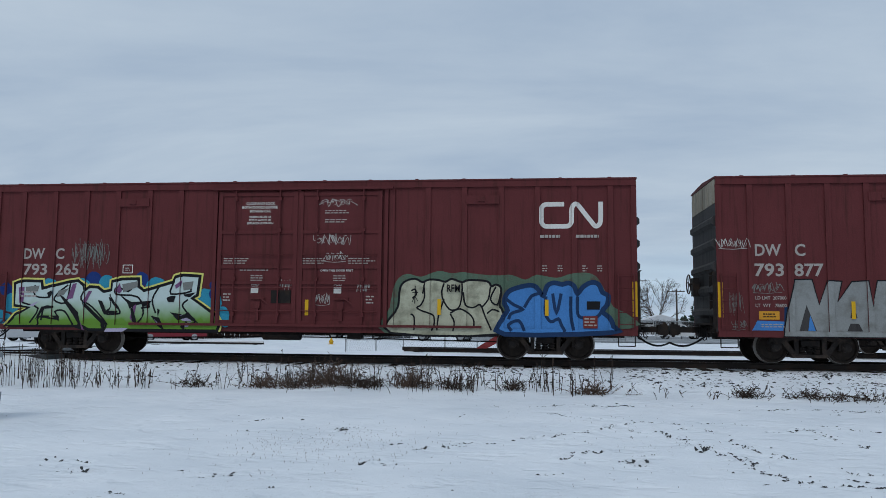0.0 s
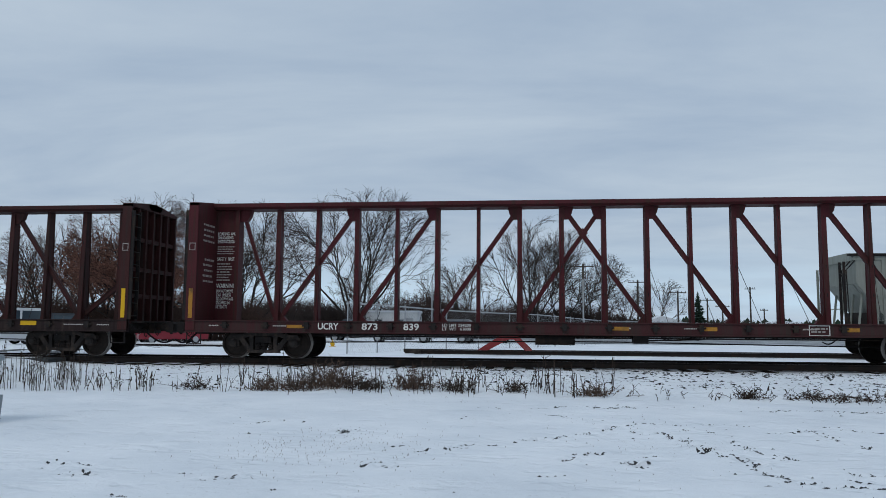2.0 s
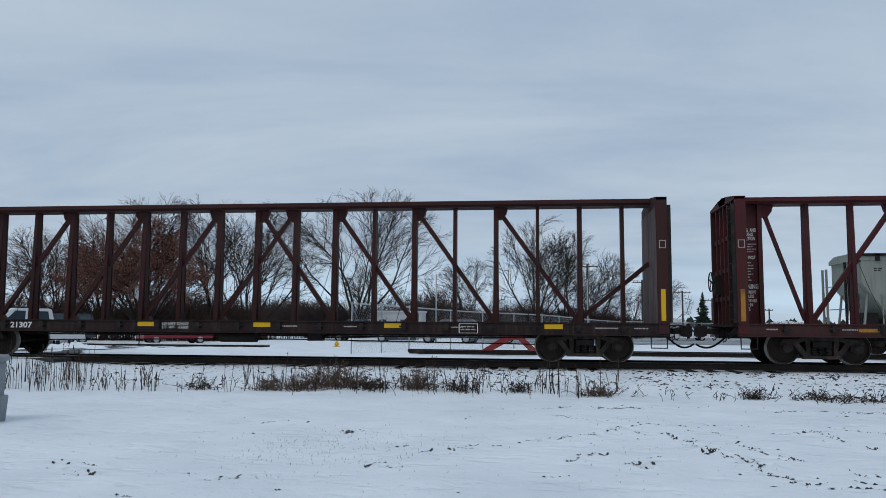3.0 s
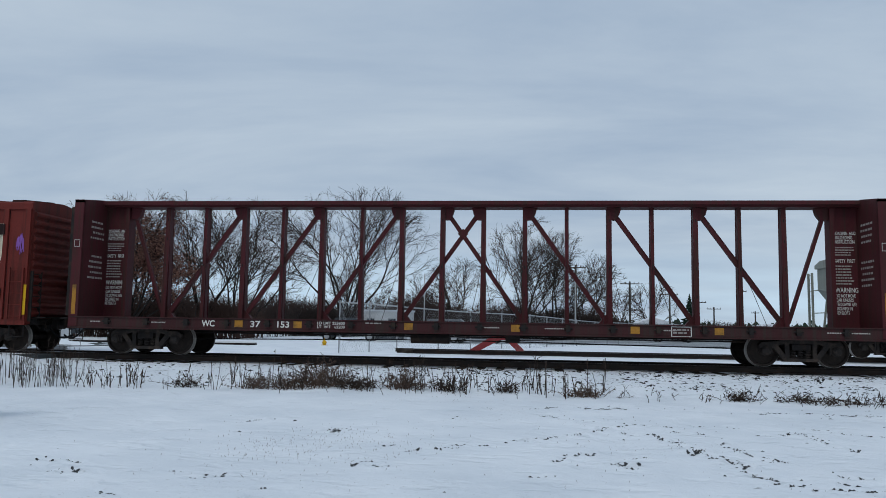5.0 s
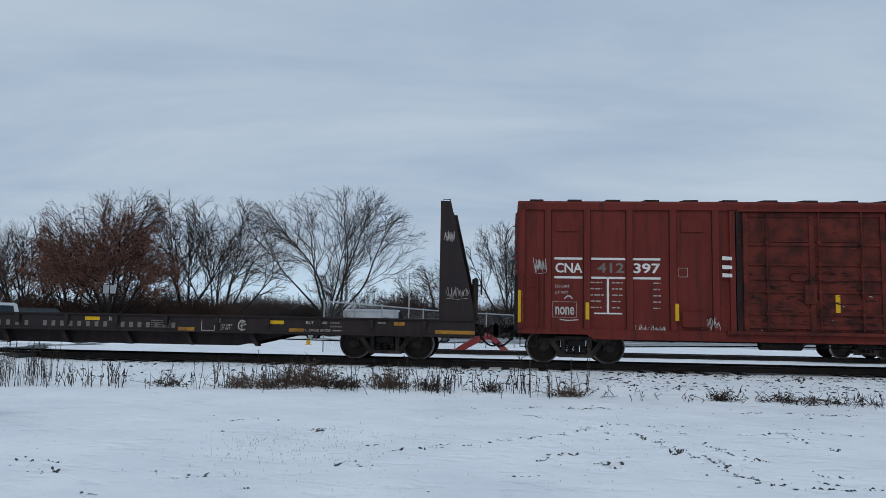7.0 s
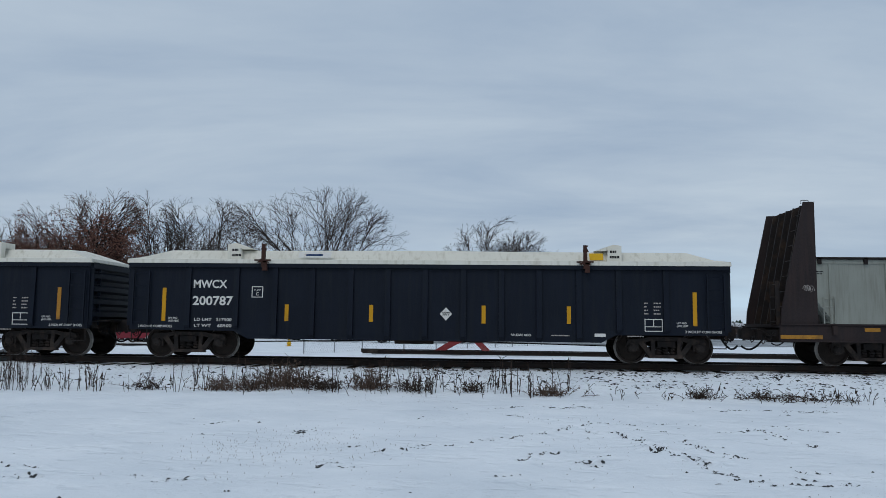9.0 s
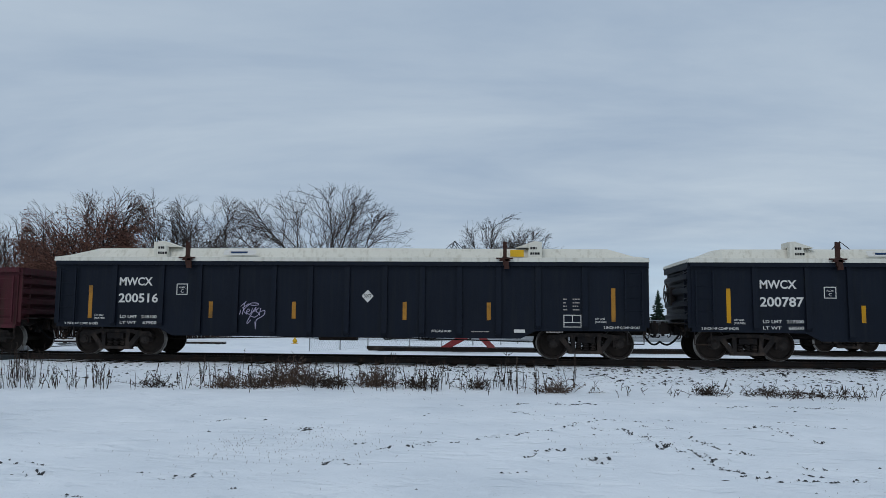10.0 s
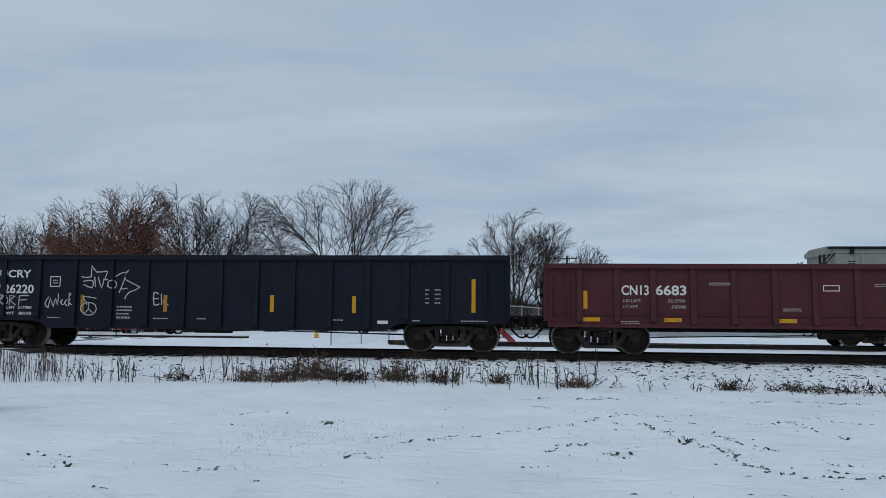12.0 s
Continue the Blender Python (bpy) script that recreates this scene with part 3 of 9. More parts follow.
def make_bearing(side, hb):
    s = Shape()
    f = 1 if side > 0 else -1
    s.lathe_y([(0.0, f * 1.20), (0.07, f * 1.20), (0.10, f * 1.185), (0.10, f * 1.16), (0.125, f * 1.15), (0.125, f * 0.93)], hb, WHEEL_R, 16)
    s.box(hb - 0.13, hb + 0.13, min(f * 0.93, f * 1.08), max(f * 0.93, f * 1.08), WHEEL_R + 0.08, WHEEL_R + 0.17)
    for q in range(3):
        a = 2 * math.pi * q / 3 + 0.5
        s.box(hb + 0.06 * math.cos(a) - 0.014, hb + 0.06 * math.cos(a) + 0.014, min(f * 1.19, f * 1.215), max(f * 1.19, f * 1.215),
              WHEEL_R + 0.06 * math.sin(a) - 0.014, WHEEL_R + 0.06 * math.sin(a) + 0.014)
    return s


def make_bolster():
    s = Shape()
    s.box(-0.24, 0.24, -1.12, 1.12, 0.47, 0.62)
    s.box(-0.2, 0.2, -0.3, 0.3, 0.62, 0.76)
    for k in (-1, 1):
        s.box(k * 0.42 - 0.05, k * 0.42 + 0.05, -0.85, 0.85, 0.30, 0.42)
    return s


BASE = {"wheelset": make_wheelset(), "bolster": make_bolster().mesh("bolster", STEEL)}
for key, side in (("near", -1), ("far", 1)):
    BASE["frame_" + key] = make_side_frame(side).mesh("side_frame", TRUCK)
    BASE["spring_" + key] = make_springs(side).mesh("spring_nest", TRUCK)
    for hb in (-0.91, 0.91):
        BASE["bearing_%s_%d" % (key, hb > 0)] = make_bearing(side, hb).mesh("bearing_cap", TRUCK)
WHEELSETS = []


def add_truck(car, x):
    tr = new("truck", BASE["bolster"])
    tr.parent, tr.matrix_basis = car, pose(x, 0, 0)
    tagged(tr, "dusty cast-steel four-wheel truck")
    for key in ("near", "far"):
        for nm, mesh in (("side_frame", "frame_"), ("spring_nest", "spring_")):
            o = new(nm, BASE[mesh + key])
            o.parent = tr
        for k in (0, 1):
            o = new("bearing_cap", BASE["bearing_%s_%d" % (key, k)])
            o.parent = tr
    for hb in (-0.91, 0.91):
        w = new("wheelset", BASE["wheelset"])
        w.parent, w.matrix_basis = tr, pose(hb, 0, WHEEL_R)
        WHEELSETS.append((w, hb))


def add_coupler(car, x_end, reach, way):
    """Draft box, shank, knuckle, cut lever and air hose at one end; way is +1 or -1 along x."""
    s = Shape()
    xs = sorted((x_end - way * 0.35, x_end + way * 0.22))
    s.box(xs[0], xs[1], -0.24, 0.24, 0.68, 1.02)
    part("draft_box", s, STEEL, car)
    s = Shape()
    a, b = x_end + way * 0.2, x_end + way * (reach - 0.26)
    s.box(min(a, b), max(a, b), -0.09, 0.09, 0.79, 0.95)
    c, d = b, x_end + way * (reach - 0.03)
    s.prism([(c, 0.72), (c, 1.02), (d - way * 0.05, 1.04), (d, 0.98), (d, 0.74), (d - way * 0.06, 0.70)], -0.20, 0.16)
    s.box(min(c, c - way * 0.06), max(c, c - way * 0.06), -0.16, 0.16, 0.74, 1.0)
    s.tube([(d - way * 0.09, -0.12, 0.66), (d - way * 0.09, -0.12, 1.08)], 0.045, 8)
    part("coupler", s, STEEL, car, "rusty knuckle coupler")
    s = Shape()
    s.tube([(x_end, -1.3, 0.98), (x_end + way * 0.18, -1.2, 0.80), (x_end + way * 0.22, -0.5, 0.98), (x_end + way * 0.4, -0.1, 0.99)], 0.014, 5)
    part("cut_lever", s, STEEL, car)
    s = Shape()
    pts = [(x_end + way * 0.12, -0.42, 0.82)]
    for i in range(9):
        u = i / 8
        pts.append((x_end + way * (0.12 + (reach - 0.12) * u), -0.42 + 0.2 * u, 0.80 - 0.42 * math.sin(math.pi * (0.08 + 0.62 * u)) + 0.05 * u))
    s.tube(pts, 0.028, 6)
    part("air_hose", s, RUBBER, car, "black rubber brake hose")
    for yy, drop, dx in ((-0.62, 0.30, 0.10), (-0.95, 0.20, 0.05), (-0.30, 0.26, 0.30)):
        s = Shape()
        xx = x_end + way * dx
        s.tube([(xx, yy, 0.92), (xx + way * 0.03, yy, 0.92 - drop), (xx + way * 0.10, yy - 0.03, 0.88 - drop), (xx + way * 0.13, yy - 0.03, 0.95 - drop)], 0.017, 5)
        part("brake_pipe", s, STEEL, car)
    s = Shape()
    s.box(min(x_end - way * 0.25, x_end + way * 0.06), max(x_end - way * 0.25, x_end + way * 0.06), -1.25, 1.25, 0.80, 0.98)
    part("end_sill", s, STEEL, car)


def add_underframe(car, half, seed, z=0.62):
    rng = random.Random(seed)
    s = Shape()
    s.box(-half + 0.2, half - 0.2, -0.22, 0.22, z, z + 0.40)
    part("center_sill", s, STEEL, car)
    s = Shape()
    x = rng.uniform(-1.6, -0.8)
    s.prism_x([(-0.75 + 0.2 * math.cos(a), 0.62 + 0.16 * math.sin(a)) for a in (math.pi / 6 * i for i in range(12))], x, x + 1.1)
    part("air_reservoir", s, STEEL, car)
    s = Shape()
    s.box(1.3, 1.7, -0.95, -0.55, 0.52, 0.82)
    s.tube([(1.7, -0.75, 0.6), (2.5, -0.75, 0.62), (3.4, -0.5, 0.66)], 0.02, 5)
    part("brake_valve", s, STEEL, car)
    s = Shape()
    s.tube([(-half + 2.8, -0.45, 0.46), (-1.2, -0.45, 0.55), (1.0, -0.45, 0.55), (half - 2.8, -0.45, 0.46)], 0.018, 5)
    s.tube([(-half + 1, -0.6, 0.66), (half - 1, -0.6, 0.66)], 0.022, 5)
    part("brake_rod", s, STEEL, car)


def ladder(x0, x1, z0, z1, y, rungs, rail=True):
    s = Shape()
    for i in range(rungs):
        z = z0 + (z1 - z0) * i / (rungs - 1)
        s.tube([(x0, y + 0.05, z), (x0, y, z), (x1, y, z), (x1, y + 0.05, z)], 0.012, 4)
    if rail:
        for x in (x0, x1):
            s.box(x - 0.02, x + 0.02, y - 0.005, y + 0.05, z0 - 0.08, z1 + 0.08)
    return s


def end_ladder(x, y0, y1, z0, z1, rungs, way):
    s = Shape()
    xo = x + way * 0.10
    for i in range(rungs):
        z = z0 + (z1 - z0) * i / (rungs - 1)
        s.tube([(x, y0, z), (xo, y0, z), (xo, y1, z), (x, y1, z)], 0.013, 4)
    for y in (y0, y1):
        s.box(min(x, xo), max(x, xo), y - 0.02, y + 0.02, z0 - 0.1, z1 + 0.1)
    return s


def brake_wheel(car, x, y, z, way):
    s = Shape()
    pts = [(x, y + 0.28 * math.cos(a), z + 0.28 * math.sin(a)) for a in (2 * math.pi * i / 20 for i in range(21))]
    s.tube(pts, 0.02, 5, cap=False)
    for i in range(4):
        a = math.pi / 2 * i + 0.4
        s.tube([(x, y, z), (x, y + 0.28 * math.cos(a), z + 0.28 * math.sin(a))], 0.013, 4)
    s.tube([(x, y, z), (x - way * 0.22, y, z)], 0.03, 6)
    part("brake_wheel", s, STEEL, car)
    s = Shape()
    xs = sorted((x - way * 0.1, x - way * 0.28))
    s.box(xs[0], xs[1], y - 0.16, y + 0.16, z - 0.35, z + 0.18)
    part("brake_gear_box", s, STEEL, car)


def strip(car, x, z0, z1, y, w=0.10, material=None):
    s = Shape()
    s.box(x - w / 2, x + w / 2, y - 0.004, y, z0, z1)
    part("reflector", s, material or YELLOW, car, "yellow reflective strip")


# ---- painting on car sides ----
def clip(poly, a, keep_right):
    out = []
    for (x0, z0), (x1, z1) in zip(poly, poly[1:] + poly[:1]):
        in0, in1 = (x0 >= a, x1 >= a) if keep_right else (x0 <= a, x1 <= a)
        if in0:
            out.append((x0, z0))
        if in0 != in1:
            t = (a - x0) / (x1 - x0)
            out.append((a, z0 + t * (z1 - z0)))
    return out


def relief_edges(relief):
    return sorted({round(e, 4) for a, b, _ in relief for e in (a, b)})


def clip_z(poly, a, keep_above):
    return [(x, z) for z, x in clip([(z, x) for x, z in poly], a, keep_above)]


def paint(name, polys, material, car, y, relief=(), layer=1, label="", sill=None, spread=0.0):
    """Flat paint in x and z that follows the posts of a side: relief holds (x0, x1, how far the post stands out)."""
    s = Shape()
    edges = relief_edges(relief)
    if sill:
        for poly in polys:
            q = clip_z(poly, sill[0], False)
            if len(q) > 2:
                area = sum(u[0] * v[1] - v[0] * u[1] for u, v in zip(q, q[1:] + q[:1]))
                q = q if area > 0 else q[::-1]
                s.add([(px, y - sill[1] - 0.003 * layer, pz) for px, pz in q], [tuple(range(len(q)))])
        polys = [q for q in (clip_z(poly, sill[0], True) for poly in polys) if len(q) > 2]
    for turn, poly in enumerate(polys):
        lo, hi = min(p[0] for p in poly), max(p[0] for p in poly)
        cuts = [lo] + [e for e in edges if lo < e < hi] + [hi]
        for a, b in zip(cuts, cuts[1:]):
            if b - a < 1e-4:
                continue
            q = clip(clip(poly, a, True), b, False)
            if len(q) < 3:
                continue
            mid = (a + b) / 2
            out = max([d for r0, r1, d in relief if r0 <= mid <= r1], default=0.0)
            area = sum(u[0] * v[1] - v[0] * u[1] for u, v in zip(q, q[1:] + q[:1]))
            if abs(area) < 1e-6:
                continue
            if area < 0:
                q = q[::-1]
            s.add([(px, y - out - 0.003 * layer - spread * turn, pz) for px, pz in q], [tuple(range(len(q)))])
    return part(name, s, material, car, label)


def ribbon(pts, width, closed=False):
    """A line of even width as quads that meet in mitres."""
    n = len(pts)
    left, right = [], []
    for i, p in enumerate(pts):
        a = pts[i - 1] if (closed or i > 0) else p
        b = pts[(i + 1) % n] if (closed or i < n - 1) else p
        d0, d1 = Vector((p[0] - a[0], p[1] - a[1])), Vector((b[0] - p[0], b[1] - p[1]))
        d0 = d0.normalized() if d0.length > 1e-6 else d1.normalized()
        d1 = d1.normalized() if d1.length > 1e-6 else d0
        m = (d0 + d1)
        m = m.normalized() if m.length > 1e-3 else d0
        k = min(1.6, 1 / max(0.4, m.dot(d0)))
        nx, nz = -m.y * width / 2 * k, m.x * width / 2 * k
        left.append((p[0] + nx, p[1] + nz)), right.append((p[0] - nx, p[1] - nz))
    ends = range(n if closed else n - 1)
    return [[left[i], left[(i + 1) % n], right[(i + 1) % n], right[i]] for i in ends]


def rounded(pts, closed=True, steps=4):
    """A smooth line through points."""
    n, out = len(pts), []
    for i in range(n if closed else n - 1):
        p0, p1, p2, p3 = (pts[(i + k) % n] if closed else pts[min(n - 1, max(0, i + k))] for k in (-1, 0, 1, 2))
        for j in range(steps):
            t = j / steps
            out.append(tuple(0.5 * (2 * b + (c - a) * t + (2 * a - 5 * b + 4 * c - d) * t * t + (3 * b - a - 3 * c + d) * t ** 3)
                             for a, b, c, d in zip(p0, p1, p2, p3)))
    return out if closed else out + [pts[-1]]


def line_logo(car, x0, x1, z0, z1, w, y, relief=(), material=None):
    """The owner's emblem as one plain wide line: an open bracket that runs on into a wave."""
    W, H, h = x1 - x0 - w, z1 - z0 - w, w / 2

    def bend(cx, cz, rx, rz, a0, a1, n=9):
        return [(x0 + h + cx + rx * math.cos(radians(a0 + (a1 - a0) * i / n)), z0 + h + cz + rz * math.sin(radians(a0 + (a1 - a0) * i / n))) for i in range(n + 1)]
    r = 0.24 * H
    xm = 0.508 * W
    line = [(x0 + h + 0.385 * W, z1 - h)] + bend(r, H - r, r, r, 90, 180) + bend(r, r, r, r, 180, 270) + bend(xm - r, r, r, r, 270, 360)
    line += bend(xm + 0.075 * W, H - 0.34 * H, 0.075 * W, 0.34 * H, 180, 50) + bend(W - 0.075 * W, 0.34 * H, 0.075 * W, 0.34 * H, 230, 360) + [(x1 - h, z1)]
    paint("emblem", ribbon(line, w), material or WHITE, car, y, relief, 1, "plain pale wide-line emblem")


# ---- box cars ----
def hicube_boxcar(name_label, x_center, half, flip):
    """Tall sixty-foot box car with twin plug doors."""
    car = thing("boxcar", name_label, "box car", pose(x_center, TRACK_Y, 0), group="train cars")
    Y = -1.46
    s = Shape()
    s.box(-half, half, -1.46, 1.46, 0.80, 4.92)
    part("body", s, OXIDE, car)
    for side in (-1, 1):
        s = Shape()
        a, b = sorted((side * 1.46, side * 1.52))
        s.box(-half, half, a, b, 4.80, 4.98)
        part("fascia", s, OXIDE, car)
    s = Shape()
    s.prism_x([(-1.54, 4.98), (-1.54, 5.02), (0, 5.10), (1.54, 5.02), (1.54, 4.98)], -half - 0.03, half + 0.03)
    roof = part("roof", s, OXIDE, car, "ribbed steel roof with snow-dusted edge")
    for i in range(14):
        x = -half + 0.7 + i * (2 * half - 1.4) / 13
        s = Shape()
        s.prism_x([(-1.5, 5.02), (0, 5.10), (1.5, 5.02), (1.48, 5.05), (0, 5.13), (-1.48, 5.05)], x - 0.04, x + 0.04)
        part("roof_rib", s, OXIDE, roof)
    for a, b in ((-1.50, -1.34), (1.34, 1.50)):
        s = Shape()
        s.box(-half, half, a, b, 0.70, 0.86)
        part("side_sill", s, OXIDE, car)
    posts = [-half + 0.06] + [-8.52, -7.52, -6.52, -5.54, -4.56, -3.6, 2.66, 3.68, 4.71, 5.73, 6.74, 7.74, 8.72] + [half - 0.06]
    relief = []
    post = Shape()
    post.prism([(-0.075, 0.86), (0.075, 0.86), (0.075, 4.80), (-0.075, 4.80)], Y - 0.045, Y)
    first = None
    for x in posts:
        relief.append((x - 0.075, x + 0.075, 0.045))
        first = part("post", post, OXIDE, car, at=pose(x, 0, 0)) if first is None else again(first, pose(x, 0, 0)) or first
    first = [c for c in car.children if c.name.startswith("post")][0]
    for x in posts:
        again(first, pose(x, 2 * 1.46 + 0.045, 0))
    # twin plug doors with frames and lock rods
    for x0, x1 in ((-2.42, -0.07), (-0.02, 2.38)):
        s = Shape()
        s.box(x0, x1, Y - 0.05, Y, 0.92, 4.72)
        door = part("door", s, OXIDE, car, "twin plug door with lock rods")
        for z in (0.98, 2.1, 2.55, 3.55, 4.64):
            s = Shape()
            s.box(x0 + 0.12, x1 - 0.12, Y - 0.085, Y - 0.05, z - 0.05, z + 0.05)
            part("door_rib", s, OXIDE, door)
        for x in (x0 + 0.06, x1 - 0.06):
            s = Shape()
            s.box(x - 0.06, x + 0.06, Y - 0.09, Y - 0.05, 0.92, 4.72)
            part("door_stile", s, OXIDE, door)
        for u in (0.22, 0.78):
            s = Shape()
            x = x0 + (x1 - x0) * u
            s.tube([(x, Y - 0.13, 0.95), (x, Y - 0.13, 4.85)], 0.022, 6)
            for z in (1.2, 2.2, 3.6, 4.5):
                s.box(x - 0.05, x + 0.05, Y - 0.15, Y - 0.05, z - 0.05, z + 0.05)
            part("lock_rod", s, OXIDE, door)
        s = Shape()
        xm = -1.19 if x0 < -1 else 1.24
        s.box(xm - 0.09, xm + 0.09, Y - 0.13, Y - 0.05, 1.37, 1.56)
        s.box(xm - 0.05, xm + 0.05, Y - 0.12, Y - 0.05, 1.02, 1.37)
        s.box(xm - 0.22, xm + 0.22, Y - 0.10, Y - 0.05, 1.62, 1.68)
        s.tube([(xm + 0.10, Y - 0.14, 1.66), (xm + 0.32, Y - 0.17, 1.50)], 0.022, 5)
        part("lock_gear", s, OXIDE, door)
        if x0 < -1:
            s = Shape()
            s.box(-0.80, -0.22, Y - 0.075, Y - 0.05, 1.52, 1.88)
            for z in (1.60, 1.70, 1.80):
                s.box(-0.78, -0.24, Y - 0.085, Y - 0.075, z - 0.015, z + 0.015)
            part("notice_board", s, STEEL, door, "dark slatted notice board")
        for z in (1.30, 1.95, 2.90):
            s = Shape()
            s.tube([(x0 + 0.1, Y - 0.12, z), (x1 - 0.1, Y - 0.12, z)], 0.016, 5)
            part("lock_bar", s, OXIDE, door)
        relief.append((x0, x1, 0.052))
    s = Shape()
    s.box(-2.6, 2.7, Y - 0.16, Y - 0.05, 4.76, 4.84)
    part("door_track", s, OXIDE, car)
    s = Shape()
    s.box(-5.0, 5.2, Y - 0.13, Y - 0.04, 0.86, 0.93)
    part("door_track", s, OXIDE, car)
    for x in (-2.52, -0.045, 2.5):
        s = Shape()
        s.box(x - 0.05, x + 0.05, Y - 0.07, Y, 0.9, 4.8)
        part("door_post", s, OXIDE, car)
    for x in (-5.05, 5.2):
        s = Shape()
        s.box(x - 0.45, x + 0.48, Y - 0.07, Y, 4.32, 4.56)
        s.box(x - 0.12, x + 0.08, Y - 0.10, Y - 0.07, 4.38, 4.50)
        part("vent_box", s, OXIDE, car)
    # ends with deep ribs
    for way in (-1, 1):
        s = Shape()
        xe = way * half
        s.box(min(xe, xe + way * 0.012), max(xe, xe + way * 0.012), -1.45, 1.45, 0.84, 4.30)
        wall = part("end_wall", s, ENDGREY, car, "dark grey ribbed end wall")
        for i in range(5):
            z = 1.35 + i * 0.62
            s = Shape()
            s.prism([(xe + way * 0.01, z - 0.15), (xe + way * 0.11, z - 0.06), (xe + way * 0.11, z + 0.06), (xe + way * 0.01, z + 0.15)], -1.36, 1.36)
            part("end_rib", s, ENDGREY, wall)
        s = Shape()
        s.box(min(xe, xe + way * 0.02), max(xe, xe + way * 0.02), -1.45, 1.45, 4.31, 4.96)
        for k in range(5):
            yy = -1.2 + k * 0.6
            s.box(min(xe, xe + way * 0.035), max(xe, xe + way * 0.035), yy - 0.02, yy + 0.02, 4.33, 4.94)
        part("end_strip", s, TANSTRIP, car, "bare tan upper end panel")
        part("end_ladder", end_ladder(xe, -1.35, -0.95, 1.0, 2.35, 5, way), STEEL, car)
        s = Shape()
        xs = sorted((xe, xe + way * 0.45))
        s.box(xs[0], xs[1], -1.2, 0.9, 1.02, 1.06)
        part("crossover_step", s, STEEL, car)
        s = Shape()
        s.tube([(xe + way * 0.08, -0.9, 2.5), (xe + way * 0.2, -0.9, 2.5), (xe + way * 0.2, 0.9, 2.5), (xe + way * 0.08, 0.9, 2.5)], 0.014, 4)
        part("grab_iron", s, STEEL, car)
        x_in = xe - way * 0.08
        part("side_ladder", ladder(min(x_in, x_in - way * 0.42), max(x_in, x_in - way * 0.42), 1.0, 2.3, Y - 0.11, 5), OXIDE, car)
        s = Shape()
        xa, xb = sorted((xe - way * 0.06, xe - way * 0.5))
        s.tube([(xa, Y + 0.02, 0.80), (xa, Y + 0.02, 0.42), (xb, Y + 0.02, 0.42), (xb, Y + 0.02, 0.80)], 0.02, 5)
        part("stirrup_step", s, STEEL, car)
        strip(car, xe - way * 0.06, 1.22, 2.16, Y - 0.05, 0.13)
        add_coupler(car, xe, 1.06, way)
    brake_wheel(car, (half + 0.35) * flip, 0.55, 2.2, flip)
    add_underframe(car, half, 11)
    for x in (-6.95, 6.95):
        add_truck(car, x)
    strip(car, 0.25, 1.18, 1.62, Y - 0.056)
    return car, Y, relief


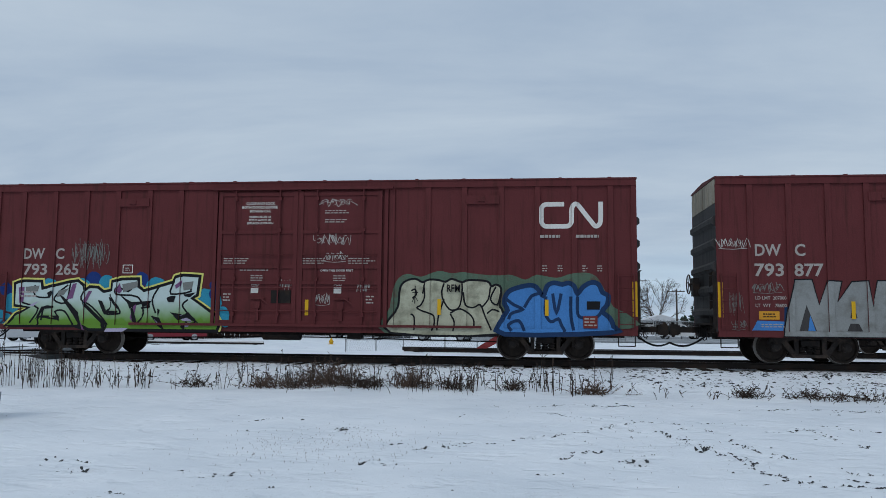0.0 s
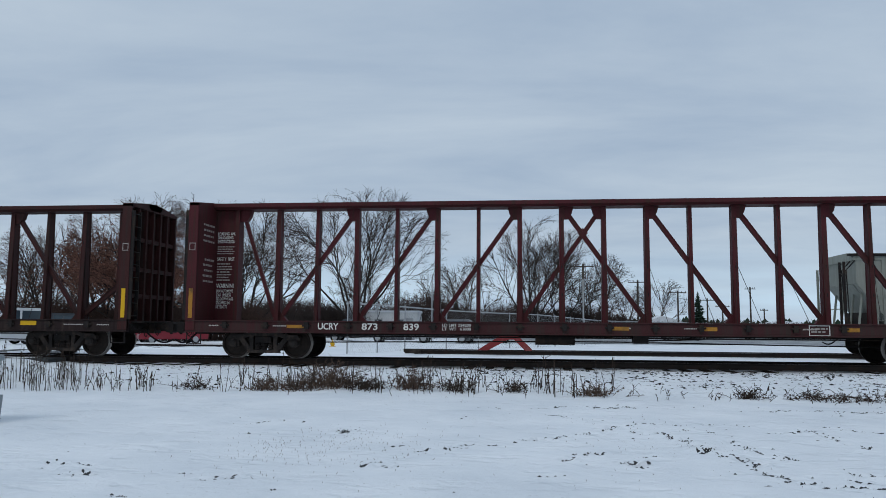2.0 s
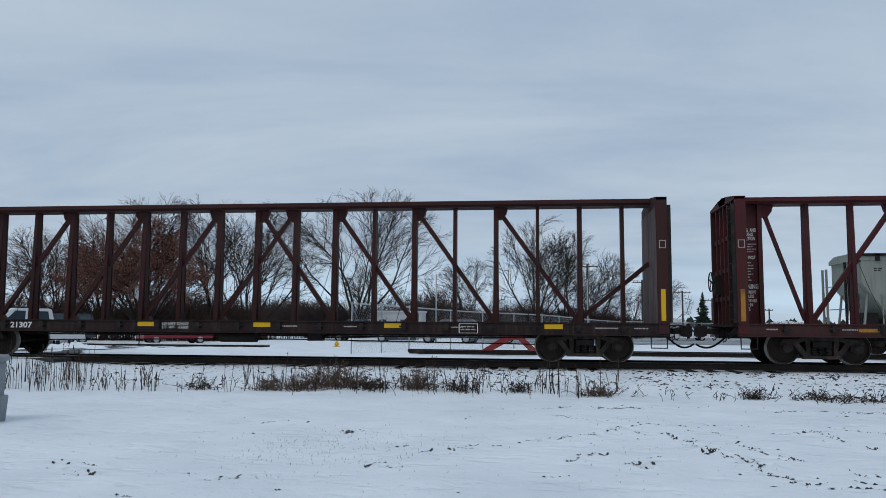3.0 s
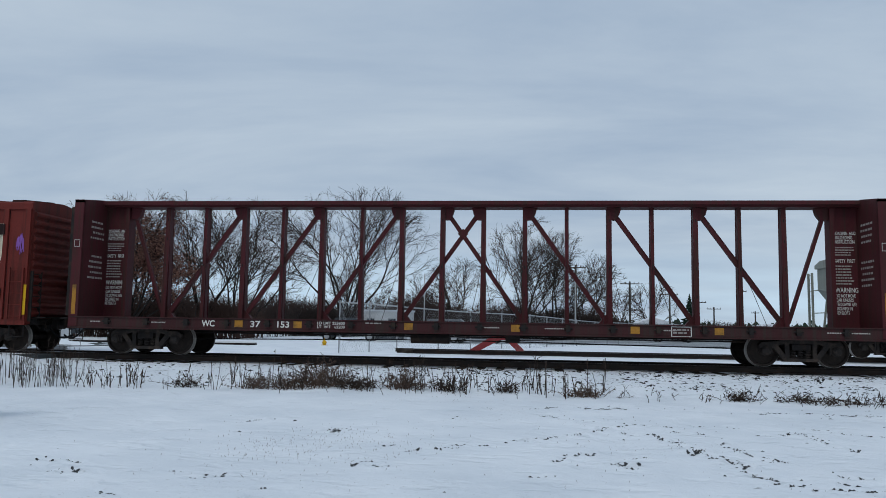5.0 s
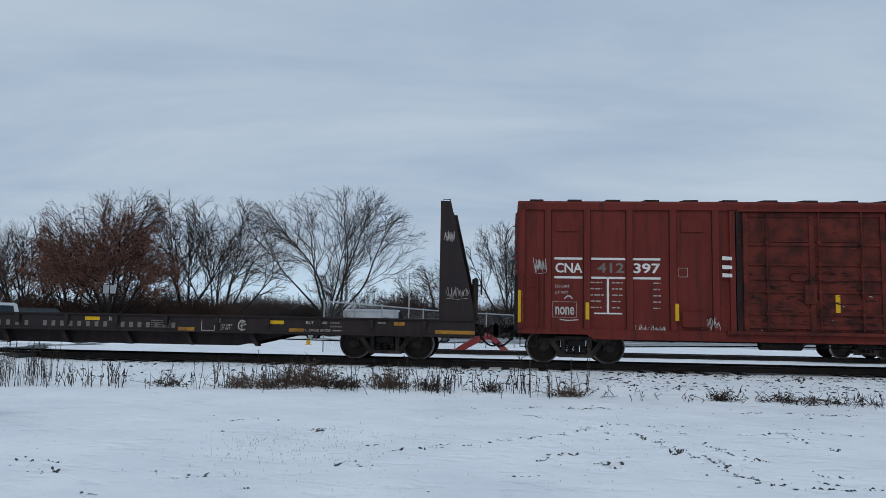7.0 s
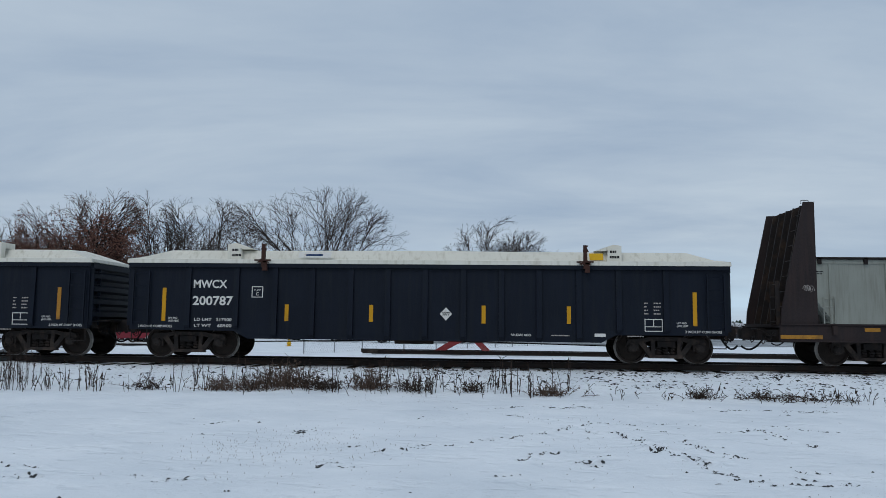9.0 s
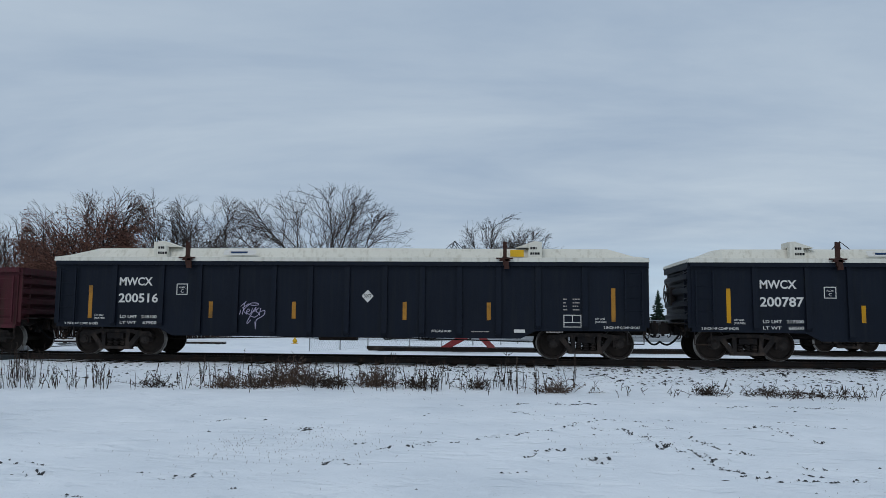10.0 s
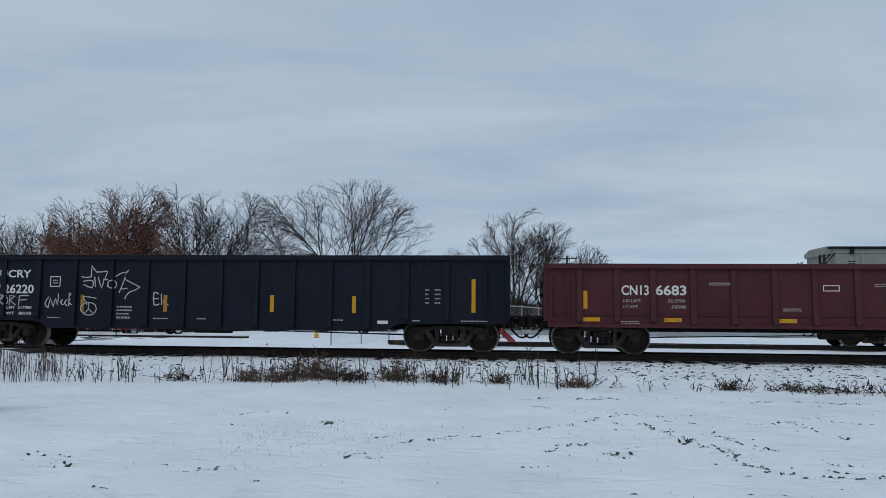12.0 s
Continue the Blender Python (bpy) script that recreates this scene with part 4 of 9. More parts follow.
def plate_c_boxcar(x_center, half):
    """Older fifty-foot box car with a single wide plug door."""
    car = thing("boxcar", "weathered red fifty-foot boxcar with rust and purple graffiti", "box car", pose(x_center, TRACK_Y, 0), group="train cars")
    Y = -1.45
    s = Shape()
    s.box(-half, half, -1.45, 1.45, 0.82, 4.30)
    part("body", s, OXIDE_B, car)
    s = Shape()
    s.prism_x([(-1.50, 4.22), (-1.50, 4.40), (-1.42, 4.47), (0, 4.60), (1.42, 4.47), (1.50, 4.40), (1.50, 4.22)], -half - 0.02, half + 0.02)
    roof = part("roof", s, OXIDE_B, car, "red steel roof with raised panels")
    for i in range(15):
        x = -half + 0.5 + i * (2 * half - 1.0) / 14
        s = Shape()
        s.prism_x([(-1.44, 4.46), (0, 4.60), (1.44, 4.46), (1.40, 4.52), (0, 4.66), (-1.40, 4.52)], x - 0.18, x + 0.18)
        part("roof_panel", s, RUST_WALL, roof)
    for side in (-1, 1):
        a, b = sorted((side * 1.36, side * 1.49))
        s = Shape()
        s.prism([(-half, 0.80), (-half, 0.95), (half, 0.95), (half, 0.80), (6.0, 0.80), (5.8, 0.68), (-5.8, 0.68), (-6.0, 0.80)], a, b)
        part("side_sill", s, OXIDE_B, car)
    relief, first = [], None
    for x in (-7.76, -7.05, -5.98, -4.84, -3.68, -2.55, 2.52, 3.64, 4.79, 5.91, 7.06, 7.76):
        s = Shape()
        s.prism([(-0.085, 0.95), (0.085, 0.95), (0.085, 4.22), (-0.085, 4.22)], Y - 0.06, Y)
        relief.append((x - 0.085, x + 0.085, 0.06))
        if first is None:
            first = part("post", s, OXIDE_B, car, at=pose(x, 0, 0))
        else:
            again(first, pose(x, 0, 0))
        again(first, pose(x, 2 * 1.45 + 0.06, 0))
    s = Shape()
    s.box(-1.86, 1.83, Y - 0.05, Y, 0.98, 4.16)
    door = part("door", s, DOOR_RUST, car, "wide single plug door with scraped rust")
    for z, hh in ((1.10, 0.05), (1.44, 0.025), (2.03, 0.025), (2.40, 0.055), (2.76, 0.025), (3.31, 0.04), (3.39, 0.02), (4.10, 0.05)):
        s = Shape()
        s.box(-1.70, 1.71, Y - 0.085, Y - 0.05, z - hh, z + hh)
        part("door_rib", s, DOOR_RUST, door)
    for x in (-1.78, -0.06, 1.77):
        s = Shape()
        s.box(x - 0.065, x + 0.065, Y - 0.10, Y - 0.05, 0.98, 4.16)
        part("door_stile", s, DOOR_RUST, door)
    for x in (-1.23, 0.12, 1.21):
        s = Shape()
        s.tube([(x, Y - 0.13, 1.0), (x, Y - 0.13, 4.28)], 0.024, 6)
        for z in (1.44, 2.03, 2.40, 2.76, 3.35, 4.22):
            s.box(x - 0.05, x + 0.05, Y - 0.15, Y - 0.05, z - 0.045, z + 0.045)
        part("lock_rod", s, DOOR_RUST, door)
    for x in (-0.42, 0.32):
        s = Shape()
        s.prism([(x + 0.24 * math.cos(a), 2.41 + 0.10 * math.sin(a)) for a in (math.pi / 8 * i for i in range(16))], Y - 0.13, Y - 0.09)
        s.tube([(x + 0.26 * math.cos(a), Y - 0.14, 2.42 + 0.18 * math.sin(a)) for a in (math.pi * i / 8 for i in range(9))], 0.018, 5)
        part("lock_gear", s, DOOR_RUST, door, "rusty rounded lock gear")
    s = Shape()
    s.box(-0.28, 0.02, Y - 0.13, Y - 0.05, 1.72, 2.22)
    s.tube([(0.12, Y - 0.14, 1.75), (0.34, Y - 0.16, 1.62)], 0.02, 5)
    part("lock_handle", s, DOOR_RUST, door)
    relief.append((-1.86, 1.83, 0.052))
    s = Shape()
    s.box(-2.0, 5.8, Y - 0.17, Y - 0.04, 4.18, 4.25)
    part("door_track", s, OXIDE_B, car)
    s = Shape()
    s.box(-2.3, 2.1, Y - 0.15, Y - 0.04, 0.88, 0.97)
    part("door_track", s, DOOR_RUST, car)
    for x, m in ((-2.12, OXIDE_B), (-1.95, RUST_WALL), (1.985, RUST_WALL)):
        s = Shape()
        s.box(x - 0.07, x + 0.07, Y - 0.10, Y, 0.95, 4.2)
        post = part("door_post", s, m, car)
        if m is RUST_WALL:
            s = Shape()
            for z in range(14):
                s.box(x - 0.03, x + 0.03, Y - 0.115, Y - 0.10, 1.1 + z * 0.22, 1.18 + z * 0.22)
            part("bolt_row", s, STEEL, post)
    # torn paint and rust, thickest along the foot of the door
    rng = random.Random(77)
    for m, count in ((RUST_WALL, 150), (DULLWHITE, 9), (OXIDE_B, 40)):
        polys = []
        for _ in range(count):
            x, z = rng.uniform(-1.75, 1.45), 1.0 + (1.55 if m is not OXIDE_B else 2.8) * rng.random() ** 1.5
            l, w = rng.uniform(0.04, 0.36) * (0.4 if m is DULLWHITE else 1), rng.uniform(0.006, 0.026)
            polys.append([(x, z), (x + l * 0.3, z - w * rng.uniform(0.3, 1)), (x + l * 0.7, z - w), (x + l, z + rng.uniform(-0.02, 0.02)), (x + l * 0.6, z + w * rng.uniform(0.2, 1)), (x + l * 0.2, z + w)])
        paint("scraped_paint", polys, m, door, Y, [(-2.0, 2.0, 0.052)], 1 if m is RUST_WALL else 6, spread=0.0001)
    # rust and shade along the post edges, painted as thin dark lines
    post_edge_shade = []
    for x in (-7.05, -5.98, -4.84, -3.68, -2.55, 2.52, 3.64, 4.79, 5.91, 7.06):
        for k in (-1, 1):
            e = x + k * 0.094
            post_edge_shade.append([(e - 0.008, 0.97), (e + 0.008, 0.97), (e + 0.008, 4.2), (e - 0.008, 4.2)])
    paint("weld_seam", post_edge_shade, RUST_WALL, car, Y, (), 0.6)
    for x in (-6.54, -3.15, 3.06, 5.30):
        s = Shape()
        s.box(x - 0.30, x + 0.30, Y - 0.03, Y, 3.62, 3.98)
        part("vent_panel", s, OXIDE_B, car)
    for x, z0, z1 in ((6.52, 3.46, 3.77), (6.52, 1.56, 1.86), (-3.14, 1.05, 1.45)):
        s = Shape()
        s.box(x - (0.54 if x > 0 else 0.32), x + (0.54 if x > 0 else 0.32), Y - 0.10, Y, z0, z1)
        part("side_panel", s, OXIDE_B if x < 0 else RUST_WALL, car)
    for way in (-1, 1):
        xe = way * half
        s = Shape()
        s.box(min(xe, xe + way * 0.012), max(xe, xe + way * 0.012), -1.44, 1.44, 0.84, 4.28)
        wall = part("end_wall", s, OXIDE_B, car, "closely ribbed red end wall")
        for i in range(13):
            z = 1.15 + i * 0.245
            s = Shape()
            s.prism([(xe + way * 0.01, z - 0.10), (xe + way * 0.09, z - 0.03), (xe + way * 0.09, z + 0.03), (xe + way * 0.01, z + 0.10)], -1.34, 1.34)
            part("end_rib", s, OXIDE_B, wall)
        part("end_ladder", end_ladder(xe, -1.36, -0.95, 1.0, 2.3, 5, way), STEEL, car)
        s = Shape()
        xs = sorted((xe, xe + way * 0.42))
        s.box(xs[0], xs[1], -1.15, 1.15, 1.0, 1.04)
        part("crossover_step", s, STEEL, car)
        x_in = xe - way * 0.10
        part("side_ladder", ladder(min(x_in, x_in - way * 0.42), max(x_in, x_in - way * 0.42), 1.05, 2.4, Y - 0.12, 5), OXIDE_B, car)
        s = Shape()
        xa, xb = sorted((xe - way * 0.06, xe - way * 0.5))
        s.tube([(xa, Y + 0.02, 0.85), (xa, Y + 0.02, 0.45), (xb, Y + 0.02, 0.45), (xb, Y + 0.02, 0.85)], 0.02, 5)
        part("stirrup_step", s, STEEL, car)
        strip(car, xe - way * 0.06, 1.10, 1.98, Y - 0.065, 0.13)
        add_coupler(car, xe, 0.72, way)
    brake_wheel(car, half + 0.35, 0.55, 2.1, 1)
    add_underframe(car, half, 12)
    for x in (-6.24, 6.24):
        add_truck(car, x)
    return car, Y, relief


# ---- centerbeam flat cars ----
def centerbeam(label, x_center, half, paint_mat, sill_mat, webs=True):
    car = thing("centerbeam_flatcar", label, "flat car", pose(x_center, TRACK_Y, 0), group="train cars")
    Y = -1.44
    s = Shape()
    s.box(-half, half, -1.30, 1.30, 0.98, 1.06)
    part("deck", s, paint_mat, car)
    for side in (-1, 1):
        s = Shape()
        s.prism_x([(side * a, b) for a, b in ((1.30, 0.74), (1.48, 0.74), (1.48, 0.77), (1.44, 0.78), (1.44, 1.05), (1.48, 1.06), (1.48, 1.09), (1.30, 1.09))], -half, half)
        part("side_sill", s, sill_mat, car)
    for side in (-1, 1):
        for i in range(18):
            x = -half + 1.2 + i * (2 * half - 2.4) / 17
            s = Shape()
            a, b = sorted((side * 1.44, side * 1.53))
            s.box(x - 0.06, x + 0.06, a, b, 0.86, 1.04)
            s.tube([(x - 0.12, side * 1.49, 0.95), (x + 0.12, side * 1.49, 0.95)], 0.028, 6)
            part("winch", s, STEEL, car)
    s = Shape()
    s.prism_x([(-0.42, 4.64), (-0.42, 4.57), (-0.30, 4.47), (0.30, 4.47), (0.42, 4.57), (0.42, 4.64), (0.0, 4.69)], -half, half)
    s.box(-half, half, -0.42, -0.405, 4.53, 4.57)
    part("top_chord", s, paint_mat, car)
    # posts at even steps, every second one slimmer; deeper at the foot than at the head
    P = 1.22
    steps = [k - 7.5 for k in range(16)] + ([] if webs else [-8.5, 8.5])
    for q in steps:
        x, slim = P * q, abs(q) in (2.5, 4.5, 6.5, 8.5)
        a, b = (0.050, 0.058) if slim else (0.068, 0.090)
        s = Shape()
        for side in (-1, 1):
            s.prism_x([(side * 0.21, 1.06), (side * 0.18, 1.06), (side * 0.10, 4.48), (side * 0.13, 4.48)], x - a, x + a)
        s.prism([(x - b, 1.06), (x + b, 1.06), (x + a * 0.8, 4.48), (x - a * 0.8, 4.48)], -0.10, 0.10)
        part("post", s, paint_mat, car)
        s = Shape()
        for z in (1.9, 2.7, 3.5, 4.1):
            s.box(x - 0.014, x + 0.014, -0.215 + 0.024 * (z - 1.06), -0.135 + 0.024 * (z - 1.06), z - 0.045, z + 0.045)
        tagged(part("tie_down_slot", s, STEEL, car), kind="stuff")

    def diagonal(x0, z0, x1, z1, w=0.13, deep=0.05):
        s = Shape()
        d = Vector((x1 - x0, z1 - z0)).normalized()
        nx, nz = -d.y * w / 2, d.x * w / 2
        s.prism([(x0 + nx, z0 + nz), (x1 + nx, z1 + nz), (x1 - nx, z1 - nz), (x0 - nx, z0 - nz)], -deep, deep)
        s.prism([(x0 + nx, z0 + nz), (x1 + nx, z1 + nz), (x1 + 0.75 * nx, z1 + 0.75 * nz), (x0 + 0.75 * nx, z0 + 0.75 * nz)], -deep - 0.02, -deep)
        part("diagonal", s, paint_mat, car)
    s = Shape()
    s.prism([(-0.16, 3.70), (0.0, 3.54), (0.16, 3.70), (0.0, 3.86)], -0.075, -0.055)
    part("splice_plate", s, paint_mat, car)
    for k in (-1, 1):
        diagonal(-k * 0.48, 4.34, k * 1.72, 1.22, 0.13, 0.05 + 0.012 * k)
        for q in (1.5, 3.5, 5.5):
            diagonal(k * (P * q + 0.14), 4.30, k * (P * (q + 2) - 0.12), 1.22)
        if webs:
            diagonal(k * (P * 7.5 + 0.10), 1.20, k * (P * 8.5 - 0.10), 4.25, 0.10)
        else:
            diagonal(k * (P * 7.5 + 0.06), 1.25, k * (half - 0.3), 2.80)
        for x, way in ((0.5 * P, -1), (1.5 * P, 1), (3.5 * P, 1), (5.5 * P, 1)) + (((8.5 * P, -1),) if webs else ()):
            s = Shape()
            s.prism([(k * (x - 0.04 * way), 4.50), (k * (x + 0.36 * way), 4.50), (k * (x + 0.30 * way), 4.28), (k * (x + 0.19 * way), 4.12), (k * (x - 0.04 * way), 4.12)], -0.09, 0.09)
            part("gusset", s, paint_mat, car)
        for q in (1.5, 3.5, 5.5, 7.5):
            x = q * P
            s = Shape()
            s.prism([(k * (x - 0.34), 1.06), (k * (x + 0.10), 1.06), (k * (x + 0.10), 1.36), (k * (x - 0.10), 1.36)], -0.09, 0.09)
            part("gusset", s, paint_mat, car)
        # solid end web and bulkhead
        if webs:
            s = Shape()
            xa, xb = sorted((k * 10.42, k * (half - 0.25)))
            s.box(xa, xb, -0.08, 0.08, 1.06, 4.48)
            s.box(min(k * 10.38, k * 10.50), max(k * 10.38, k * 10.50), -0.2, 0.2, 1.06, 4.48)
            part("end_web", s, paint_mat, car)
        else:
            s = Shape()
            s.box(min(k * (half - 0.30), k * (half - 0.284)), max(k * (half - 0.30), k * (half - 0.284)), -1.36, -0.02, 1.08, 4.25)
            part("bulkhead_lining", s, INNER, car, "scuffed grey inner sheet")
            s = Shape()
            s.box(min(k * (half - 0.30), k * (half - 0.284)), max(k * (half - 0.30), k * (half - 0.284)), 0.02, 1.36, 1.08, 4.25)
            part("bulkhead_lining", s, INNER, car, "scuffed grey inner sheet")
        s = Shape()
        xi, xo = k * (half - 0.28), k * (half - 0.20)
        s.box(min(xi, xo), max(xi, xo), -1.40, 1.40, 1.06, 4.44)
        s.box(min(xi, k * half), max(xi, k * half), -1.46, -1.38, 0.80, 4.50)
        s.box(min(xi, k * half), max(xi, k * half), 1.38, 1.46, 0.80, 4.50)
        s.prism_x([(-1.46, 4.44), (1.46, 4.44), (1.46, 4.52), (0.4, 4.66), (-0.4, 4.66), (-1.46, 4.52)], min(xi, k * half), max(xi, k * half))
        part("bulkhead", s, paint_mat, car)
        s = Shape()
        for yy in (-0.9, -0.45, 0.0, 0.45, 0.9):
            s.box(min(xo, k * (half - 0.03)), max(xo, k * (half - 0.03)), yy - 0.04, yy + 0.04, 1.06, 4.44)
        for z in (1.8, 2.6, 3.5):
            s.box(min(xo, k * (half - 0.06)), max(xo, k * (half - 0.06)), -1.4, 1.4, z - 0.06, z + 0.06)
        part("bulkhead_rib", s, paint_mat, car)
        part("end_ladder", end_ladder(k * half, -1.42, -1.05, 1.2, 4.2, 9, k), STEEL, car)
        s = Shape()
        xs = sorted((k * half, k * (half + 0.4)))
        s.box(xs[0], xs[1], -1.2, 1.2, 1.0, 1.04)
        part("end_platform", s, STEEL, car)
        s = Shape()
        xa, xb = sorted((k * (half - 0.06), k * (half - 0.48)))
        s.tube([(xa, Y, 0.76), (xa, Y, 0.42), (xb, Y, 0.42), (xb, Y, 0.76)], 0.02, 5)
        part("stirrup_step", s, STEEL, car)
        add_coupler(car, k * half, 0.86, k)
        # tie-down cables that hang from the posts
        for x in (0.5 * P, 1.5 * P, 2.5 * P, 3.5 * P, 4.5 * P, 6.5 * P):
            for w, top in ((-0.30, 3.0), (0.34, 2.8)):
                s = Shape()
                s.tube([(k * x, -0.24, top), (k * (x + w * 0.5), -0.72, 2.0), (k * (x + w), -1.32, 1.09)], 0.009, 3, cap=False)
                part("tie_cable", s, STEEL, car)
    brake_wheel(car, -half - 0.25, 0.5, 2.3, -1)
    add_underframe(car, half, 13, 0.68)
    for x in (-9.2, 9.2):
        add_truck(car, x)
    return car, Y


# ---- bulkhead flat car ----
def bulkhead_flat(x_center, half):
    car = thing("bulkhead_flatcar", "weathered dark brown bulkhead flatcar, empty, with rusty end walls", "flat car", pose(x_center, TRACK_Y, 0), group="train cars")
    Y = -1.45
    s = Shape()
    s.box(-half, half, -1.34, 1.34, 1.04, 1.14)
    part("deck", s, OLIVE, car, "plank deck")
    for side in (-1, 1):
        s = Shape()
        s.prism_x([(side * a, b) for a, b in ((1.34, 0.66), (1.50, 0.66), (1.50, 0.69), (1.45, 0.70), (1.45, 1.10), (1.50, 1.11), (1.50, 1.15), (1.34, 1.15))], -half, half)
        part("side_sill", s, OLIVE, car)
    s = Shape()
    for side in (-1, 1):
        a, b = sorted((side * 0.95, side * 1.12))
        s.prism([(-5.9, 0.70), (-4.2, 0.30), (4.2, 0.30), (5.9, 0.70)], a, b)
    for x in (-4.6, -2.8, -1, 0.9, 2.7, 4.6):
        s.prism([(x - 0.1, 0.68), (x + 0.1, 0.68), (x + 0.3, 0.3), (x + 0.2, 0.3)], -1.36, -1.12)
    part("fish_belly_sill", s, OLIVE, car)
    for i in range(14):
        x = -half + 1.4 + i * (2 * half - 2.8) / 13
        s = Shape()
        s.box(x - 0.06, x + 0.06, -1.56, -1.45, 0.86, 1.10)
        part("stake_pocket", s, OLIVE, car)
    for k in (-1, 1):
        s = Shape()
        xi = k * 10.02
        s.box(min(xi, xi + k * 0.06), max(xi, xi + k * 0.06), -1.36, 1.36, 1.12, 4.44)
        wall = part("bulkhead", s, RUST_WALL, car, "streaked rusty bulkhead wall")
        for yy in (-0.9, 0.0, 0.9):
            s = Shape()
            s.box(min(xi, xi - k * 0.02), max(xi, xi - k * 0.02), yy - 0.03, yy + 0.03, 1.14, 4.42)
            part("seam_strip", s, RUST_WALL, wall)
        s = Shape()
        s.box(min(xi, xi - k * 0.012), max(xi, xi - k * 0.012), -0.02, 0.02, 1.3, 3.95)
        tagged(part("weld_seam", s, TANSTRIP, wall, "pale bare weld seam"), kind="stuff")
        s = Shape()
        s.prism_x([(-0.75, 2.62), (-0.30, 2.56), (-0.30, 2.60), (-0.75, 2.67)], min(xi, xi - k * 0.012), max(xi, xi - k * 0.012))
        part("scratch", s, TANSTRIP, wall)
        for yy in (-1.42, 1.36):
            s = Shape()
            s.prism([(k * 10.0, 1.10), (k * 10.0, 4.46), (k * 10.28, 4.46), (k * 10.95, 1.5), (k * 10.98, 1.10)], yy - 0.03, yy + 0.03)
            part("bulkhead_side", s, OLIVE, car)
        for j in range(5):
            yy = -1.1 + j * 0.5
            s = Shape()
            s.prism([(k * 10.08, 1.12), (k * 10.08, 4.40), (k * 10.24, 4.40), (k * 10.9, 1.12)], yy - 0.03, yy + 0.03)
            part("brace", s, STEEL, car)
        for j in range(7):
            s = Shape()
            z = 1.6 + j * 0.42
            xr = k * (10.93 - (z - 1.3) * 0.21)
            s.tube([(xr, -1.38, z), (xr, -0.9, z)], 0.016, 5)
            part("rung", s, STEEL, car)
        s = Shape()
        s.tube([(k * 10.05, -1.2, 4.44), (k * 10.05, -1.2, 4.54), (k * 10.25, -1.2, 4.54), (k * 10.25, -1.2, 4.44)], 0.012, 4)
        part("grab_iron", s, STEEL, car)
        part("end_ladder", end_ladder(k * 10.95, -1.3, -0.9, 1.2, 2.2, 4, k), STEEL, car)
        s = Shape()
        s.box(min(k * 9.9, k * half), max(k * 9.9, k * half), -1.457, -1.451, 0.74, 0.84)
        part("reflector", s, OCHRE, car)
        add_coupler(car, k * half, 0.66, k)
    brake_wheel(car, half + 0.1, 0.6, 2.2, 1)
    add_underframe(car, half, 14)
    for x in (-8.45, 8.45):
        add_truck(car, x)
    return car, Y


